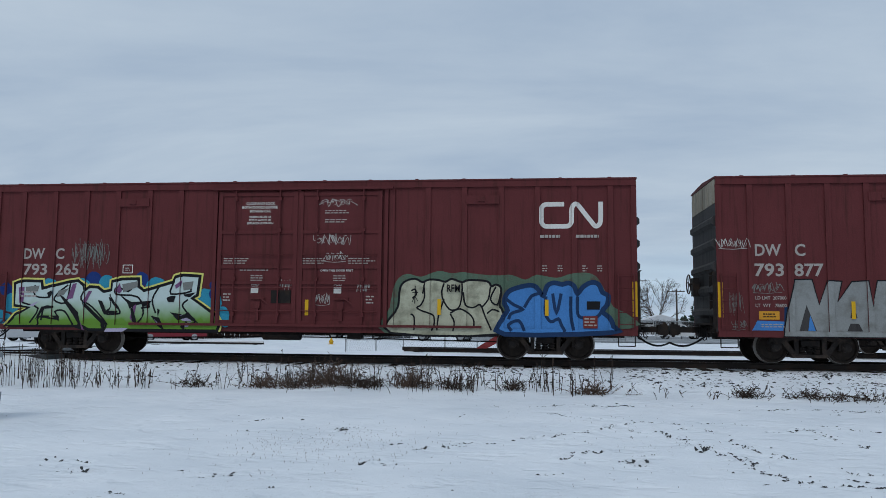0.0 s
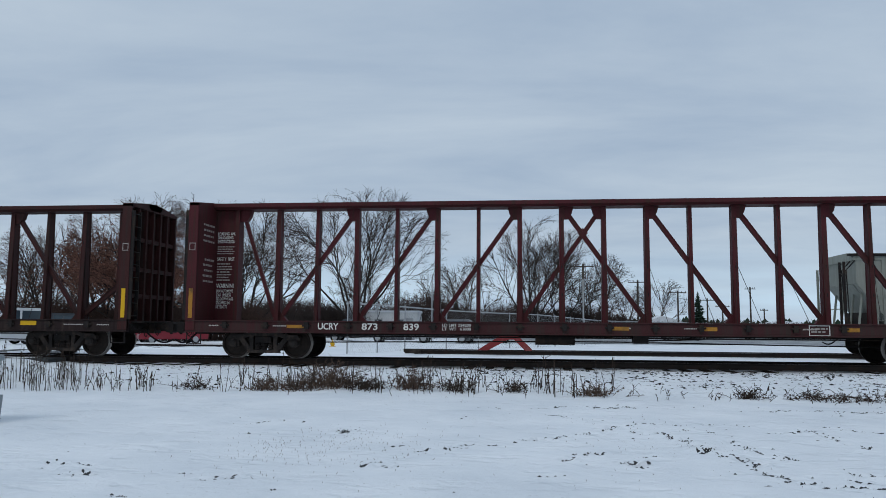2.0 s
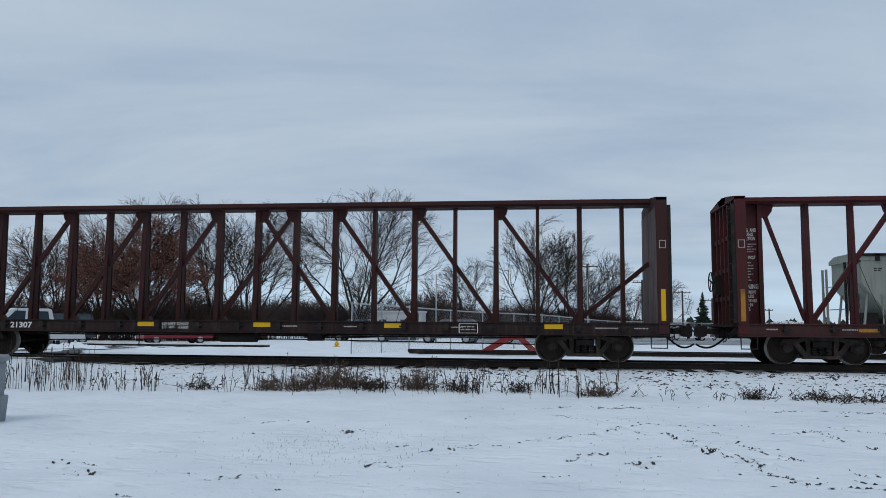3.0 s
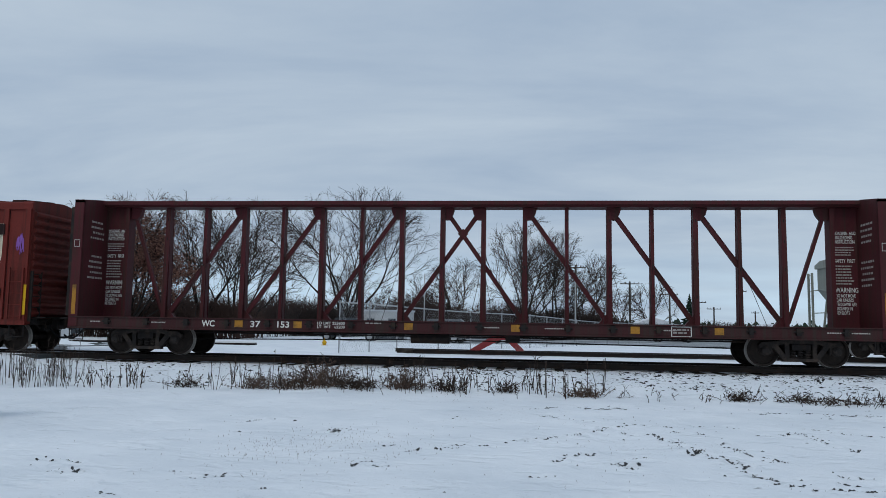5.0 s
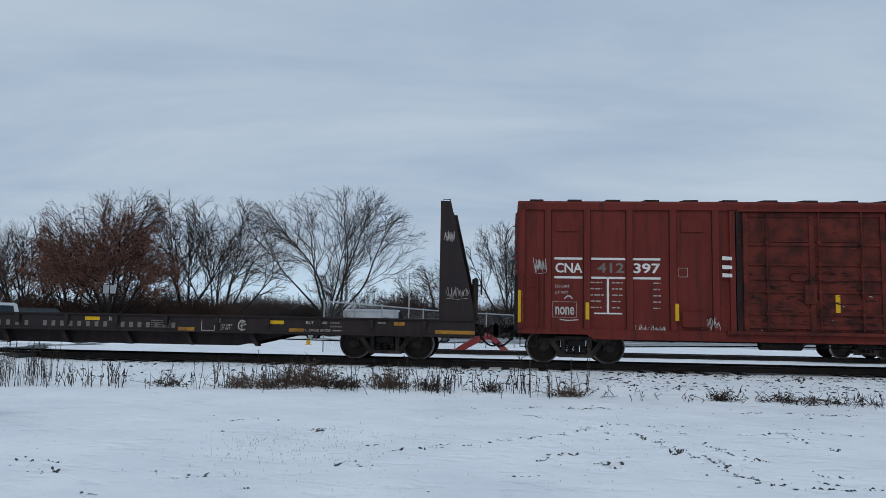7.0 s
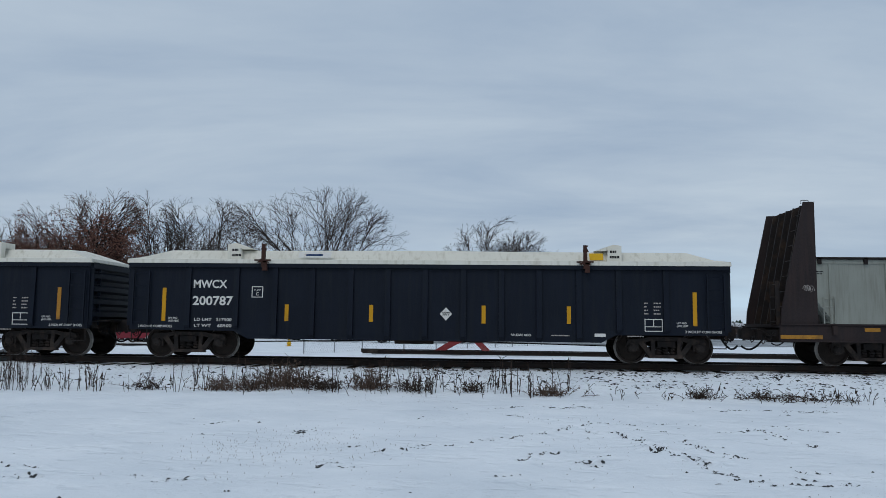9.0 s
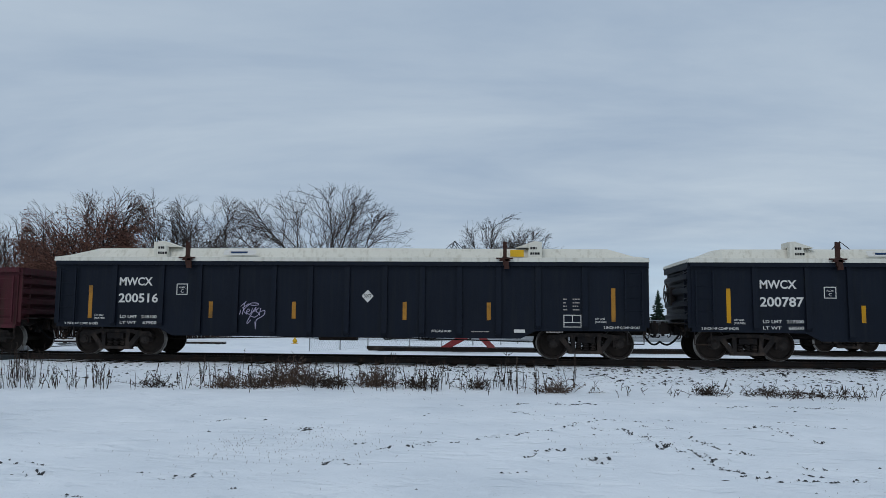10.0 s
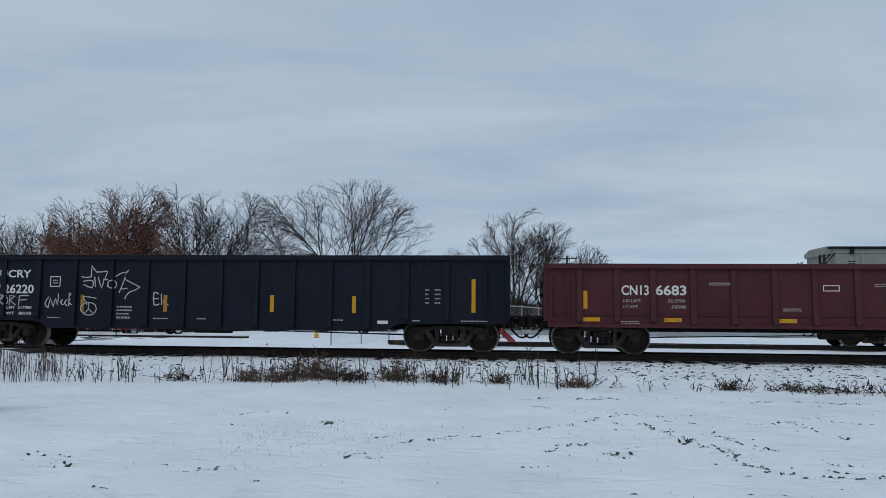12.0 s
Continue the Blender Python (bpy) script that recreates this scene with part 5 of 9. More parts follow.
# ---- gondolas ----
def gondola(label, x_center, half, top, material, posts, cover, low=0.57, flare=0.06):
    car = thing("gondola_car", label, "gondola", pose(x_center, TRACK_Y, 0), group="train cars")
    Y = -1.46
    s = Shape()
    outline = [(-half, 0.80), (-half, top), (half, top), (half, 0.80), (5.3, 0.78), (4.9, low), (-4.9, low), (-5.3, 0.78)]
    s.prism(outline, Y, Y + 0.06)
    part("side_wall", s, material, car)
    s = Shape()
    s.prism(outline, 1.40, 1.46)
    part("side_wall", s, material, car)
    s = Shape()
    s.box(-half, half, -1.40, 1.40, 0.90, 0.98)
    part("floor", s, STEEL, car)
    relief = []
    for x in posts:
        s = Shape()
        bottom = low + 0.02 if abs(x) < 5 else 0.82
        s.prism_x([(Y, bottom), (Y - 0.10, bottom + 0.10), (Y - 0.05, top - 0.06), (Y, top - 0.06)], x - 0.075, x + 0.075)
        part("post", s, material, car)
        s = Shape()
        s.prism_x([(1.46, bottom), (1.56, bottom + 0.10), (1.51, top - 0.06), (1.46, top - 0.06)], x - 0.075, x + 0.075)
        part("post", s, material, car)
        relief.append((x - 0.08, x + 0.08, 0.105))
    for side in (-1, 1):
        s = Shape()
        a, b = sorted((side * 1.38, side * 1.56))
        s.box(-half - 0.05, half + 0.05, a, b, top - 0.06, top + 0.07)
        part("top_rim", s, material, car)
    for way in (-1, 1):
        xe = way * half
        s = Shape()
        s.box(min(xe, xe - way * 0.06), max(xe, xe - way * 0.06), -1.40, 1.40, 0.80, top + 0.03)
        s.box(min(xe, xe + way * 0.10), max(xe, xe + way * 0.10), -1.46, 1.46, top - 0.12, top + 0.07)
        wall = part("end_wall", s, material, car)
        for i in range(4):
            z = 1.2 + i * (top - 1.45) / 3.2
            s = Shape()
            s.prism([(xe, z - 0.13), (xe + way * 0.11, z - 0.06), (xe + way * 0.11, z + 0.06), (xe, z + 0.13)], -1.38, 1.38)
            part("end_rib", s, material, wall)
        part("end_ladder", end_ladder(xe, -1.40, -1.02, 1.0, top - 0.2, 5, way), material, car)
        s = Shape()
        xs = sorted((xe, xe + way * 0.4))
        s.box(xs[0], xs[1], -1.1, 1.1, 1.0, 1.04)
        part("end_platform", s, STEEL, car)
        x_in = xe - way * 0.10
        part("side_ladder", ladder(min(x_in, x_in - way * 0.45), max(x_in, x_in - way * 0.45), 1.0, top - 0.25, Y - 0.11, 5), material, car)
        s = Shape()
        xa, xb = sorted((xe - way * 0.06, xe - way * 0.5))
        s.tube([(xa, Y + 0.02, 0.82), (xa, Y + 0.02, 0.45), (xb, Y + 0.02, 0.45), (xb, Y + 0.02, 0.82)], 0.02, 5)
        part("stirrup_step", s, STEEL, car)
        add_coupler(car, xe, 0.62, way)
    brake_wheel(car, -half - 0.25, 0.55, 1.9, -1)
    add_underframe(car, half, 15)
    for x in (-6.72, 6.72):
        add_truck(car, x)
    if cover:
        z0 = top + 0.07
        s = Shape()
        rows = []
        for x, w, hh in ((-half - 0.10, 1.56, 0.0), (-half - 0.08, 1.56, 0.09), (-half + 0.25, 1.46, 0.16), (-half + 0.95, 1.10, 0.42), (-3.0, 1.08, 0.43), (0, 1.08, 0.45),
                         (3.0, 1.08, 0.43), (half - 0.95, 1.10, 0.42), (half - 0.25, 1.46, 0.16), (half + 0.08, 1.56, 0.09), (half + 0.10, 1.56, 0.0)):
            edge = 1.57
            rows.append([(x, -edge, z0 - 0.02), (x, -edge, z0 + min(hh, 0.09)), (x, -w - 0.02, z0 + min(hh, 0.14)), (x, -w * 0.88, z0 + hh * 0.93), (x, 0, z0 + hh * 1.05),
                         (x, w * 0.88, z0 + hh * 0.93), (x, w + 0.02, z0 + min(hh, 0.14)), (x, edge, z0 + min(hh, 0.09)), (x, edge, z0 - 0.02)])
        for r in rows:
            s.v += r
        m = len(rows[0])
        s.f = [(i * m + j, i * m + j + 1, (i + 1) * m + j + 1, (i + 1) * m + j) for i in range(len(rows) - 1) for j in range(m - 1)]
        s.f += [tuple(range(m - 1, -1, -1)), tuple(range((len(rows) - 1) * m, len(rows) * m))]
        s.mi = [0] * len(s.f)
        lid = part("cover", s, COVER, car, "cream fibreglass lift-off cover")
        for x in (-4.47, 4.47):
            s = Shape()
            s.box(x - 0.05, x + 0.05, -1.64, -1.54, z0 - 0.12, z0 + 0.35)
            s.box(x - 0.24, x + 0.22, -1.66, -1.60, z0 + 0.05, z0 + 0.09)
            s.prism([(x - 0.06, z0 + 0.35), (x + 0.09, z0 + 0.35), (x + 0.04, z0 + 0.46), (x + 0.08, z0 + 0.52), (x - 0.05, z0 + 0.54)], -1.63, -1.55)
            s.prism([(x - 0.05, z0 + 0.12), (x + 0.05, z0 + 0.12), (x + 0.16, z0 + 0.0), (x - 0.16, z0 + 0.0)], -1.65, -1.57)
            s.prism([(x - 0.02, z0 - 0.22), (x + 0.12, z0 - 0.22), (x + 0.10, z0 + 0.1), (x, z0 + 0.1)], -1.65, -1.57)
            part("clamp", s, CLAMP, lid, "rusty brown hold-down clamp")
        for x, way in ((-5.3, -1), (5.2, 1)):
            s = Shape()
            s.prism([(x - way * 0.42, z0 + 0.42), (x + way * 0.28, z0 + 0.42), (x + way * 0.28, z0 + 0.58), (x + way * 0.10, z0 + 0.60)], -1.12, -0.62)
            s.prism([(x - way * 0.1, z0 + 0.12), (x + way * 0.30, z0 + 0.12), (x + way * 0.30, z0 + 0.56), (x - way * 0.05, z0 + 0.46)], -1.30, -1.1)
            part("lifting_fin", s, COVER, lid)
        s = Shape()
        s.prism_x([(-1.34, z0 + 0.14), (-1.20, z0 + 0.34), (-1.205, z0 + 0.345), (-1.345, z0 + 0.145)], 4.62, 5.0)
        part("warning_patch", s, YELLOW, lid, "yellow warning patch")
        s = Shape()
        for x in (3.05, -4.1):
            a = (x, -0.9, z0 + 0.62)
            for dx, yy in ((-0.24, -0.95), (0.24, -0.95), (-0.12, -0.6), (0.14, -0.6)):
                s.tube([a, (x + dx, yy, z0 + 0.40)], 0.012, 4)
        part("lifting_loop", s, STEEL, lid)
    return car, Y, relief


# ---- the train, from its head to its tail ----
def place(ends):
    return (ends[0] + ends[1]) / 2, (ends[1] - ends[0]) / 2


c, hf = place((4.98, 23.78))
car_a, YA, RA = hicube_boxcar("brown boxcar with twin doors and silver graffiti letters", c, hf, -1)
c, hf = place((-15.93, 2.87))
car_b, YB, RB = hicube_boxcar("brown boxcar with twin doors and green, cream and blue graffiti", c, hf, -1)
c, hf = place((-40.56, -17.72))
beam_a, YC = centerbeam("dark red empty centerbeam flatcar with white lettering", c, hf, BEAM_RED, BEAM_SILL)
c, hf = place((-65.18, -42.34))
beam_b, _ = centerbeam("dark brown empty centerbeam flatcar with yellow sill strips", c, hf, BEAM_BROWN, BROWN_SILL, False)
c, hf = place((-89.60, -66.76))
beam_c, _ = centerbeam("red empty centerbeam flatcar with ochre sill patches", c, hf, BEAM_RED, BEAM_SILL)
c, hf = place((-106.64, -90.93))
car_c, YD, RD = plate_c_boxcar(c, hf)
c, hf = place((-129.82, -107.82))
flat, YF = bulkhead_flat(c, hf)
GPOSTS = [-6.62, -5.24, -4.14, -3.08, -2.0, -0.96, 0.08, 1.14, 2.19, 3.22, 4.30, 5.38, 6.65]
c, hf = place((-147.78, -131.20))
gon_a, YG, RG = gondola("dark blue-grey gondola with cream cover and yellow strips", c, hf, 2.62, NAVY, GPOSTS, True)
c, hf = place((-165.59, -149.01))
gon_b, _, RGB = gondola("dark blue-grey gondola with cream cover and a white tag", c, hf, 2.62, NAVY, GPOSTS, True)
c, hf = place((-183.21, -166.79))
gon_c, _, RGC = gondola("low red-brown open gondola with white emblem", c, hf, 2.40, GON_RED, [-7.35, -6.35, -5.39, -4.33, -3.27, -2.21, -1.18, -0.10, 0.97, 2.05, 3.15, 4.23, 5.29, 6.30, 7.27], False, 0.74)
c, hf = place((-200.94, -184.34))
gon_d, _, RGD = gondola("black open gondola with white graffiti tags", c, hf, 2.62, BLACK, [-6.38, -5.30, -4.20, -3.09, -2.02, -0.92, 0.17, 1.23, 2.29, 3.36, 4.44, 5.53, 6.66], False)
TRAIN = [car_a, car_b, beam_a, beam_b, beam_c, car_c, flat, gon_a, gon_b, gon_c, gon_d]


# ---- lettering and sprayed paint ----
SPRAY_BLACK = surface("black_spray_paint", (0.010, 0.010, 0.012), 0.55, shift=0.1)
SPRAY_YELLOW = surface("pale_yellow_spray_paint", (0.60, 0.58, 0.16), 0.55, shift=0.1)
SPRAY_CYAN = surface("cyan_spray_paint", (0.03, 0.24, 0.36), 0.55, shift=0.25)
SPRAY_BLUE = surface("deep_blue_spray_paint", (0.012, 0.035, 0.16), 0.55, shift=0.2)
SPRAY_PURPLE = surface("dull_purple_spray_paint", (0.16, 0.07, 0.16), 0.55, shift=0.3)
SPRAY_LILAC = surface("pale_lilac_spray_paint", (0.36, 0.33, 0.45), 0.55, shift=0.2)
SPRAY_GREY = surface("grey_spray_paint", (0.17, 0.18, 0.17), 0.55, shift=0.2)
SPRAY_CREAM = surface("dirty_cream_spray_paint", (0.40, 0.40, 0.30), 0.65, wear=(0.22, 0.22, 0.16), wear_amount=0.45, shift=0.18)
SPRAY_MOSS = surface("dull_green_spray_paint", (0.085, 0.135, 0.095), 0.65, wear=(0.10, 0.05, 0.04), wear_amount=0.35)
SPRAY_SKY = surface("clear_blue_spray_paint", (0.055, 0.19, 0.46), 0.55, shift=0.2)
SPRAY_NAVY = surface("navy_spray_paint", (0.012, 0.035, 0.095), 0.55, shift=0.2)
SPRAY_SILVER = surface("dull_silver_spray_paint", (0.24, 0.25, 0.245), 0.5, metal=0.1, wear=(0.16, 0.16, 0.15), wear_amount=0.45, shift=0.15)
SPRAY_VIOLET = surface("violet_spray_paint", (0.23, 0.095, 0.35), 0.55, wear=(0.16, 0.06, 0.24), wear_amount=0.35, shift=0.18)
SPRAY_DKVIOLET = surface("dark_violet_spray_paint", (0.035, 0.012, 0.06), 0.55)
CHALK = surface("chalky_white_scrawl", (0.42, 0.41, 0.39), 0.8, shift=0.3)
GREENFADE = fade("green_to_white_spray_paint", (0.12, 0.25, 0.035), (0.46, 0.56, 0.55), 1.0, 1.62)
PLATE_ORANGE = surface("orange_plate", (0.55, 0.26, 0.03), 0.6)
PLATE_RED = surface("dark_red_plate", (0.16, 0.03, 0.025), 0.6)


SILL = (0.86, 0.045)


def disc(x, z, r, rng, n=14):
    return [(x + r * rng.uniform(0.9, 1.1) * math.cos(2 * math.pi * i / n), z + r * rng.uniform(0.9, 1.1) * math.sin(2 * math.pi * i / n)) for i in range(n)]


def scrawl(car, x0, x1, z0, z1, turns, seed, y, relief=(), material=None, w=0.025, layer=4):
    """An illegible sprayed scrawl: a run of loops and strokes, each a thin line of its own."""
    rng = random.Random(seed)
    h, n = z1 - z0, max(3, turns // 2 + 1)
    step = (x1 - x0) / n
    polys = []
    for i in range(n):
        cx, k = x0 + step * (i + 0.5), rng.randint(4, 7)
        up, pts = rng.random() < 0.5, []
        for j in range(k):
            v = rng.uniform(0.55, 1.05) if up else rng.uniform(-0.08, 0.45)
            pts.append((cx + step * ((j / (k - 1) - 0.5) * rng.uniform(1.1, 1.7) + rng.gauss(0, 0.16)), z0 + h * v))
            up = not up
        polys += ribbon(rounded(pts, False, 3), w * rng.uniform(0.45, 0.85))
        a0 = rng.uniform(0, 6.28)
        polys += ribbon([(cx + step * 0.4 * math.cos(a0 + 0.6 * q), z0 + h * (0.5 + 0.35 * math.sin(a0 + 0.6 * q))) for q in range(rng.randint(5, 9))], w * 0.5)
    if rng.random() < 0.6:
        polys += ribbon([(x0, z0 - h * 0.08), ((x0 + x1) / 2, z0 - h * 0.16), (x1, z0 - h * 0.05)], w * 0.6)
    paint("tag", polys, material or CHALK, car, y, relief, layer, "illegible sprayed scrawl", spread=0.0001)


def frame_mark(car, x0, x1, z0, z1, y, layer=2, w=0.022, material=None, relief=()):
    box = [(x0, z0), (x1, z0), (x1, z1), (x0, z1)]
    paint("stencil_box", ribbon(box, w, True), material or WHITE, car, y, relief, layer)


def graffiti_piece(car, y, relief, name, label, outline, fill, edges, lines, line_mat, line_w, layer=2, round_it=False, steps=3, sill=None):
    out = rounded(outline, True, steps) if round_it else outline
    ob = paint(name, [out], fill, car, y, relief, layer, label, sill)
    for k, (w, m) in enumerate(edges):
        paint("graffiti_edge", ribbon(out, w, True), m, car, y, relief, layer + 1 + k, "", sill)
    for k, ln in enumerate(lines):
        paint("graffiti_line", ribbon(rounded(ln, False, 3), line_w), line_mat, car, y, relief, layer + 1 + len(edges) + 0.02 * k, "", sill)
    return ob


def dress_car_b():
    car, y, rel = car_b, YB, RB
    rng = random.Random(8)
    words("DW", -8.47, 2.79, 0.30, y - 0.004, car, DULLWHITE, 0.68)
    words("C", -7.45, 2.79, 0.30, y - 0.004, car, DULLWHITE, 0.28)
    words("793", -8.45, 2.32, 0.31, y - 0.004, car, DULLWHITE, 0.76)
    words("265", -7.42, 2.32, 0.31, y - 0.004, car, DULLWHITE, 0.72)
    line_logo(car, 6.78, 8.52, 3.62, 4.36, 0.125, y, rel)
    bars(6.80, 3.31, 0.70, 0.18, 1, y - 0.048, car, dash=0.12)
    bars(7.78, 3.31, 0.78, 0.18, 1, y - 0.048, car, dash=0.11)
    frame_mark(car, -5.31, -5.02, 2.37, 2.60, y)
    bars(-5.24, 2.42, 0.15, 0.12, 2, y - 0.008, car)
    d = y - 0.054
    words("CLOSE AND LOCK", -1.62, 4.34, 0.075, d, car, WHITE, 0.86)
    words("BOTH DOORS BEFORE", -1.74, 4.23, 0.075, d, car, WHITE, 1.06)
    words("MOVING CAR", -1.50, 4.12, 0.075, d, car, WHITE, 0.62)
    words("VERROUILLER LA", -1.52, 3.96, 0.06, d, car, WHITE, 0.66)
    words("PORTE AVANT DE", -1.52, 3.87, 0.06, d, car, WHITE, 0.66)
    words("DEPLACER LE WAGON", -1.58, 3.78, 0.06, d, car, WHITE, 0.78)
    bars(0.72, 4.06, 0.75, 0.13, 2, d, car, seed=4)
    bars(0.72, 3.80, 0.75, 0.13, 2, d, car, seed=5)
    for x, sd in ((-2.24, 6), (0.10, 7), (1.42, 8)):
        bars(x, 2.62, 0.78, 0.20, 3, d, car, seed=sd)
    words("OPEN THIS DOOR FIRST", 0.62, 2.42, 0.06, d, car, WHITE, 0.95)
    bars(-1.75, 2.42, 1.0, 0.07, 1, d, car, seed=9)
    for x in (-1.42, 1.0):
        bars(x, 2.13, 0.42, 0.20, 3, d, car, seed=10)
        words("ASD", x + 0.02, 2.02, 0.07, d, car, WHITE, 0.24)
        s = Shape()
        s.box(x + 0.02, x + 0.24, d - 0.003, d, 1.80, 1.98)
        part("label_plate", s, WHITE, car)
    for x, z in ((-2.22, 1.55), (1.95, 1.5)):
        bars(x, z, 0.26, 0.26, 3, d, car, seed=12)
    scrawl(car, 0.62, 1.55, 4.28, 4.52, 7, 21, d, w=0.02, layer=1)
    scrawl(car, 0.45, 1.45, 3.18, 3.50, 9, 22, d, w=0.025, layer=1)
    scrawl(car, 0.75, 1.35, 2.72, 2.98, 6, 23, d, w=0.02, layer=1)
    scrawl(car, 1.70, 2.05, 1.85, 2.15, 6, 24, d, w=0.015, layer=1)
    scrawl(car, -0.55, -0.2, 1.9, 2.2, 6, 25, d, w=0.015, layer=1)
    scrawl(car, 0.5, 0.9, 1.5, 1.8, 6, 26, d, w=0.015, layer=1)
    # silver scratch drawing above the green piece
    scrawl(car, -6.95, -5.75, 2.5, 3.35, 15, 27, y, rel, SPRAY_GREY, 0.02, 1)
    scrawl(car, -6.6, -6.0, 2.65, 3.25, 7, 28, y, rel, SPRAY_GREY, 0.02, 2)
    # the green piece
    blobs = ((-8.96, 1.88, 0.2, 1), (-8.72, 1.48, 0.30, 0), (-9.09, 1.15, 0.13, 0), (-6.21, 2.16, 0.26, 1), (-5.8, 2.10, 0.22, 0), (-4.72, 2.18, 0.22, 1), (-4.25, 1.96, 0.30, 0),
             (-2.72, 1.50, 0.44, 0), (-2.50, 1.76, 0.17, 1), (-2.25, 1.18, 0.24, 0), (-2.52, 2.02, 0.14, 1), (-2.12, 0.95, 0.14, 0), (-6.6, 1.8, 0.4, 0), (-7.6, 1.9, 0.3, 0), (-5.6, 1.9, 0.3, 0), (-8.9, 0.95, 0.22, 0))
    for k, m in ((0, SPRAY_CYAN), (1, SPRAY_BLUE)):
        for i, (bx, bz, br, kind) in enumerate(blobs):
            if kind == k:
                paint("spray_cloud", [disc(bx, bz, br, rng)], m, car, y, rel, 1 + 0.15 * i)
    outline = [(-8.88, 0.80), (-8.60, 1.12), (-8.19, 1.34), (-8.63, 1.40), (-8.66, 2.05), (-8.39, 2.13), (-7.82, 2.12), (-7.78, 1.91), (-6.97, 2.10), (-6.68, 2.14), (-6.47, 2.01),
               (-6.44, 1.87), (-6.31, 1.96), (-6.05, 1.95), (-5.87, 1.82), (-5.62, 1.87), (-5.61, 2.11), (-5.32, 2.19), (-4.81, 2.20), (-4.79, 1.97), (-4.61, 1.85), (-3.74, 2.11),
               (-3.68, 2.25), (-3.45, 2.31), (-2.94, 2.28), (-3.00, 1.73), (-3.15, 1.64), (-2.40, 1.14), (-2.28, 0.94), (-2.36, 0.71), (-6.26, 0.71), (-6.46, 0.81)]
    lines = [[(-8.14, 0.89), (-7.89, 1.32), (-8.37, 1.48), (-8.44, 1.64)], [(-8.02, 2.00), (-8.00, 1.68), (-7.53, 1.65), (-7.54, 1.81)], [(-7.78, 0.97), (-7.69, 1.36), (-7.41, 1.36)],
             [(-7.84, 0.79), (-7.85, 1.07), (-7.24, 1.01), (-7.35, 1.23), (-7.05, 1.24), (-6.77, 0.85), (-6.51, 0.74)], [(-6.91, 2.06), (-7.03, 1.49), (-7.40, 1.57), (-7.24, 1.81), (-6.98, 2.01)],
             [(-6.46, 1.82), (-6.53, 1.58), (-6.20, 1.37), (-5.72, 0.87), (-5.85, 0.74)]]
    lines += [[(-5.68, 1.66), (-5.61, 1.38), (-5.81, 1.18), (-5.34, 1.19), (-5.46, 1.43), (-5.67, 1.74)], [(-4.91, 2.07), (-5.10, 1.83), (-5.43, 1.95), (-5.45, 1.74), (-4.81, 1.67), (-4.59, 1.20), (-4.83, 0.88)],
              [(-4.85, 1.00), (-4.94, 1.38), (-4.57, 1.51), (-4.45, 1.39), (-4.69, 1.35)], [(-4.24, 1.20), (-4.36, 1.59), (-4.17, 1.96)], [(-3.74, 2.07), (-3.80, 1.76), (-3.20, 1.84), (-3.34, 2.03)],
              [(-3.75, 1.20), (-3.40, 1.13), (-3.27, 0.90), (-3.03, 0.98), (-3.27, 1.21), (-3.44, 1.44), (-3.28, 1.60)], [(-4.35, 1.12), (-4.15, 0.88), (-3.98, 0.76)]]
    paint("graffiti_rim", ribbon(outline[:30], 0.19), SPRAY_YELLOW, car, y, rel, 5, "", SILL)
    graffiti_piece(car, y, rel, "graffiti", "green and white angular graffiti with yellow rim", outline, GREENFADE, [(0.085, SPRAY_BLACK)], lines, SPRAY_BLACK, 0.05, 6, sill=SILL)
    for shard in ([(-8.5, 1.93), (-8.35, 1.95), (-8.36, 1.53), (-8.46, 1.47)], [(-7.0, 1.59), (-6.84, 2.04), (-6.71, 2.07), (-6.82, 1.62)], [(-6.5, 1.49), (-6.34, 1.83), (-6.22, 1.84), (-6.4, 1.49)], [(-5.5, 1.84), (-5.38, 2.08), (-5.3, 1.84), (-5.38, 1.76)], [(-3.66, 2.01), (-3.47, 2.17), (-3.5, 2.0), (-3.64, 1.9)], [(-6.82, 1.2), (-6.69, 1.22), (-6.38, 0.69), (-6.51, 0.73)], [(-5.03, 1.06), (-4.93, 1.4), (-4.83, 1.47), (-4.93, 0.94)]):
        paint("graffiti_facet", [shard], SPRAY_PURPLE, car, y, rel, 9, "", SILL)
    for shard in ([(-4.33, 1.08), (-4.15, 1.04), (-4.19, 0.92)], [(-3.62, 1.13), (-3.36, 1.18), (-3.12, 0.97), (-3.41, 0.99)], [(-5.71, 0.75), (-5.04, 0.77), (-5.2, 0.66), (-5.77, 0.65)], [(-8.22, 1.38), (-8.03, 1.48), (-7.87, 1.53), (-8.03, 1.39)], [(-3.43, 0.92), (-3.17, 0.95), (-3.22, 0.82), (-3.38, 0.81)]):
        paint("graffiti_facet", [shard], SPRAY_LILAC, car, y, rel, 9, "", SILL)
    for shard in ([(-8.32, 1.95), (-7.88, 1.99), (-7.92, 1.82), (-8.28, 1.77)], [(-7.28, 1.84), (-6.95, 1.91), (-7.11, 1.71), (-7.32, 1.64)], [(-5.3, 2.04), (-4.82, 2.13), (-4.83, 1.96), (-5.26, 1.8)], [(-3.46, 2.09), (-3.13, 2.13), (-3.17, 1.91), (-3.42, 1.86)]):
        paint("graffiti_facet", [shard], SPRAY_GREY, car, y, rel, 9, "", SILL)
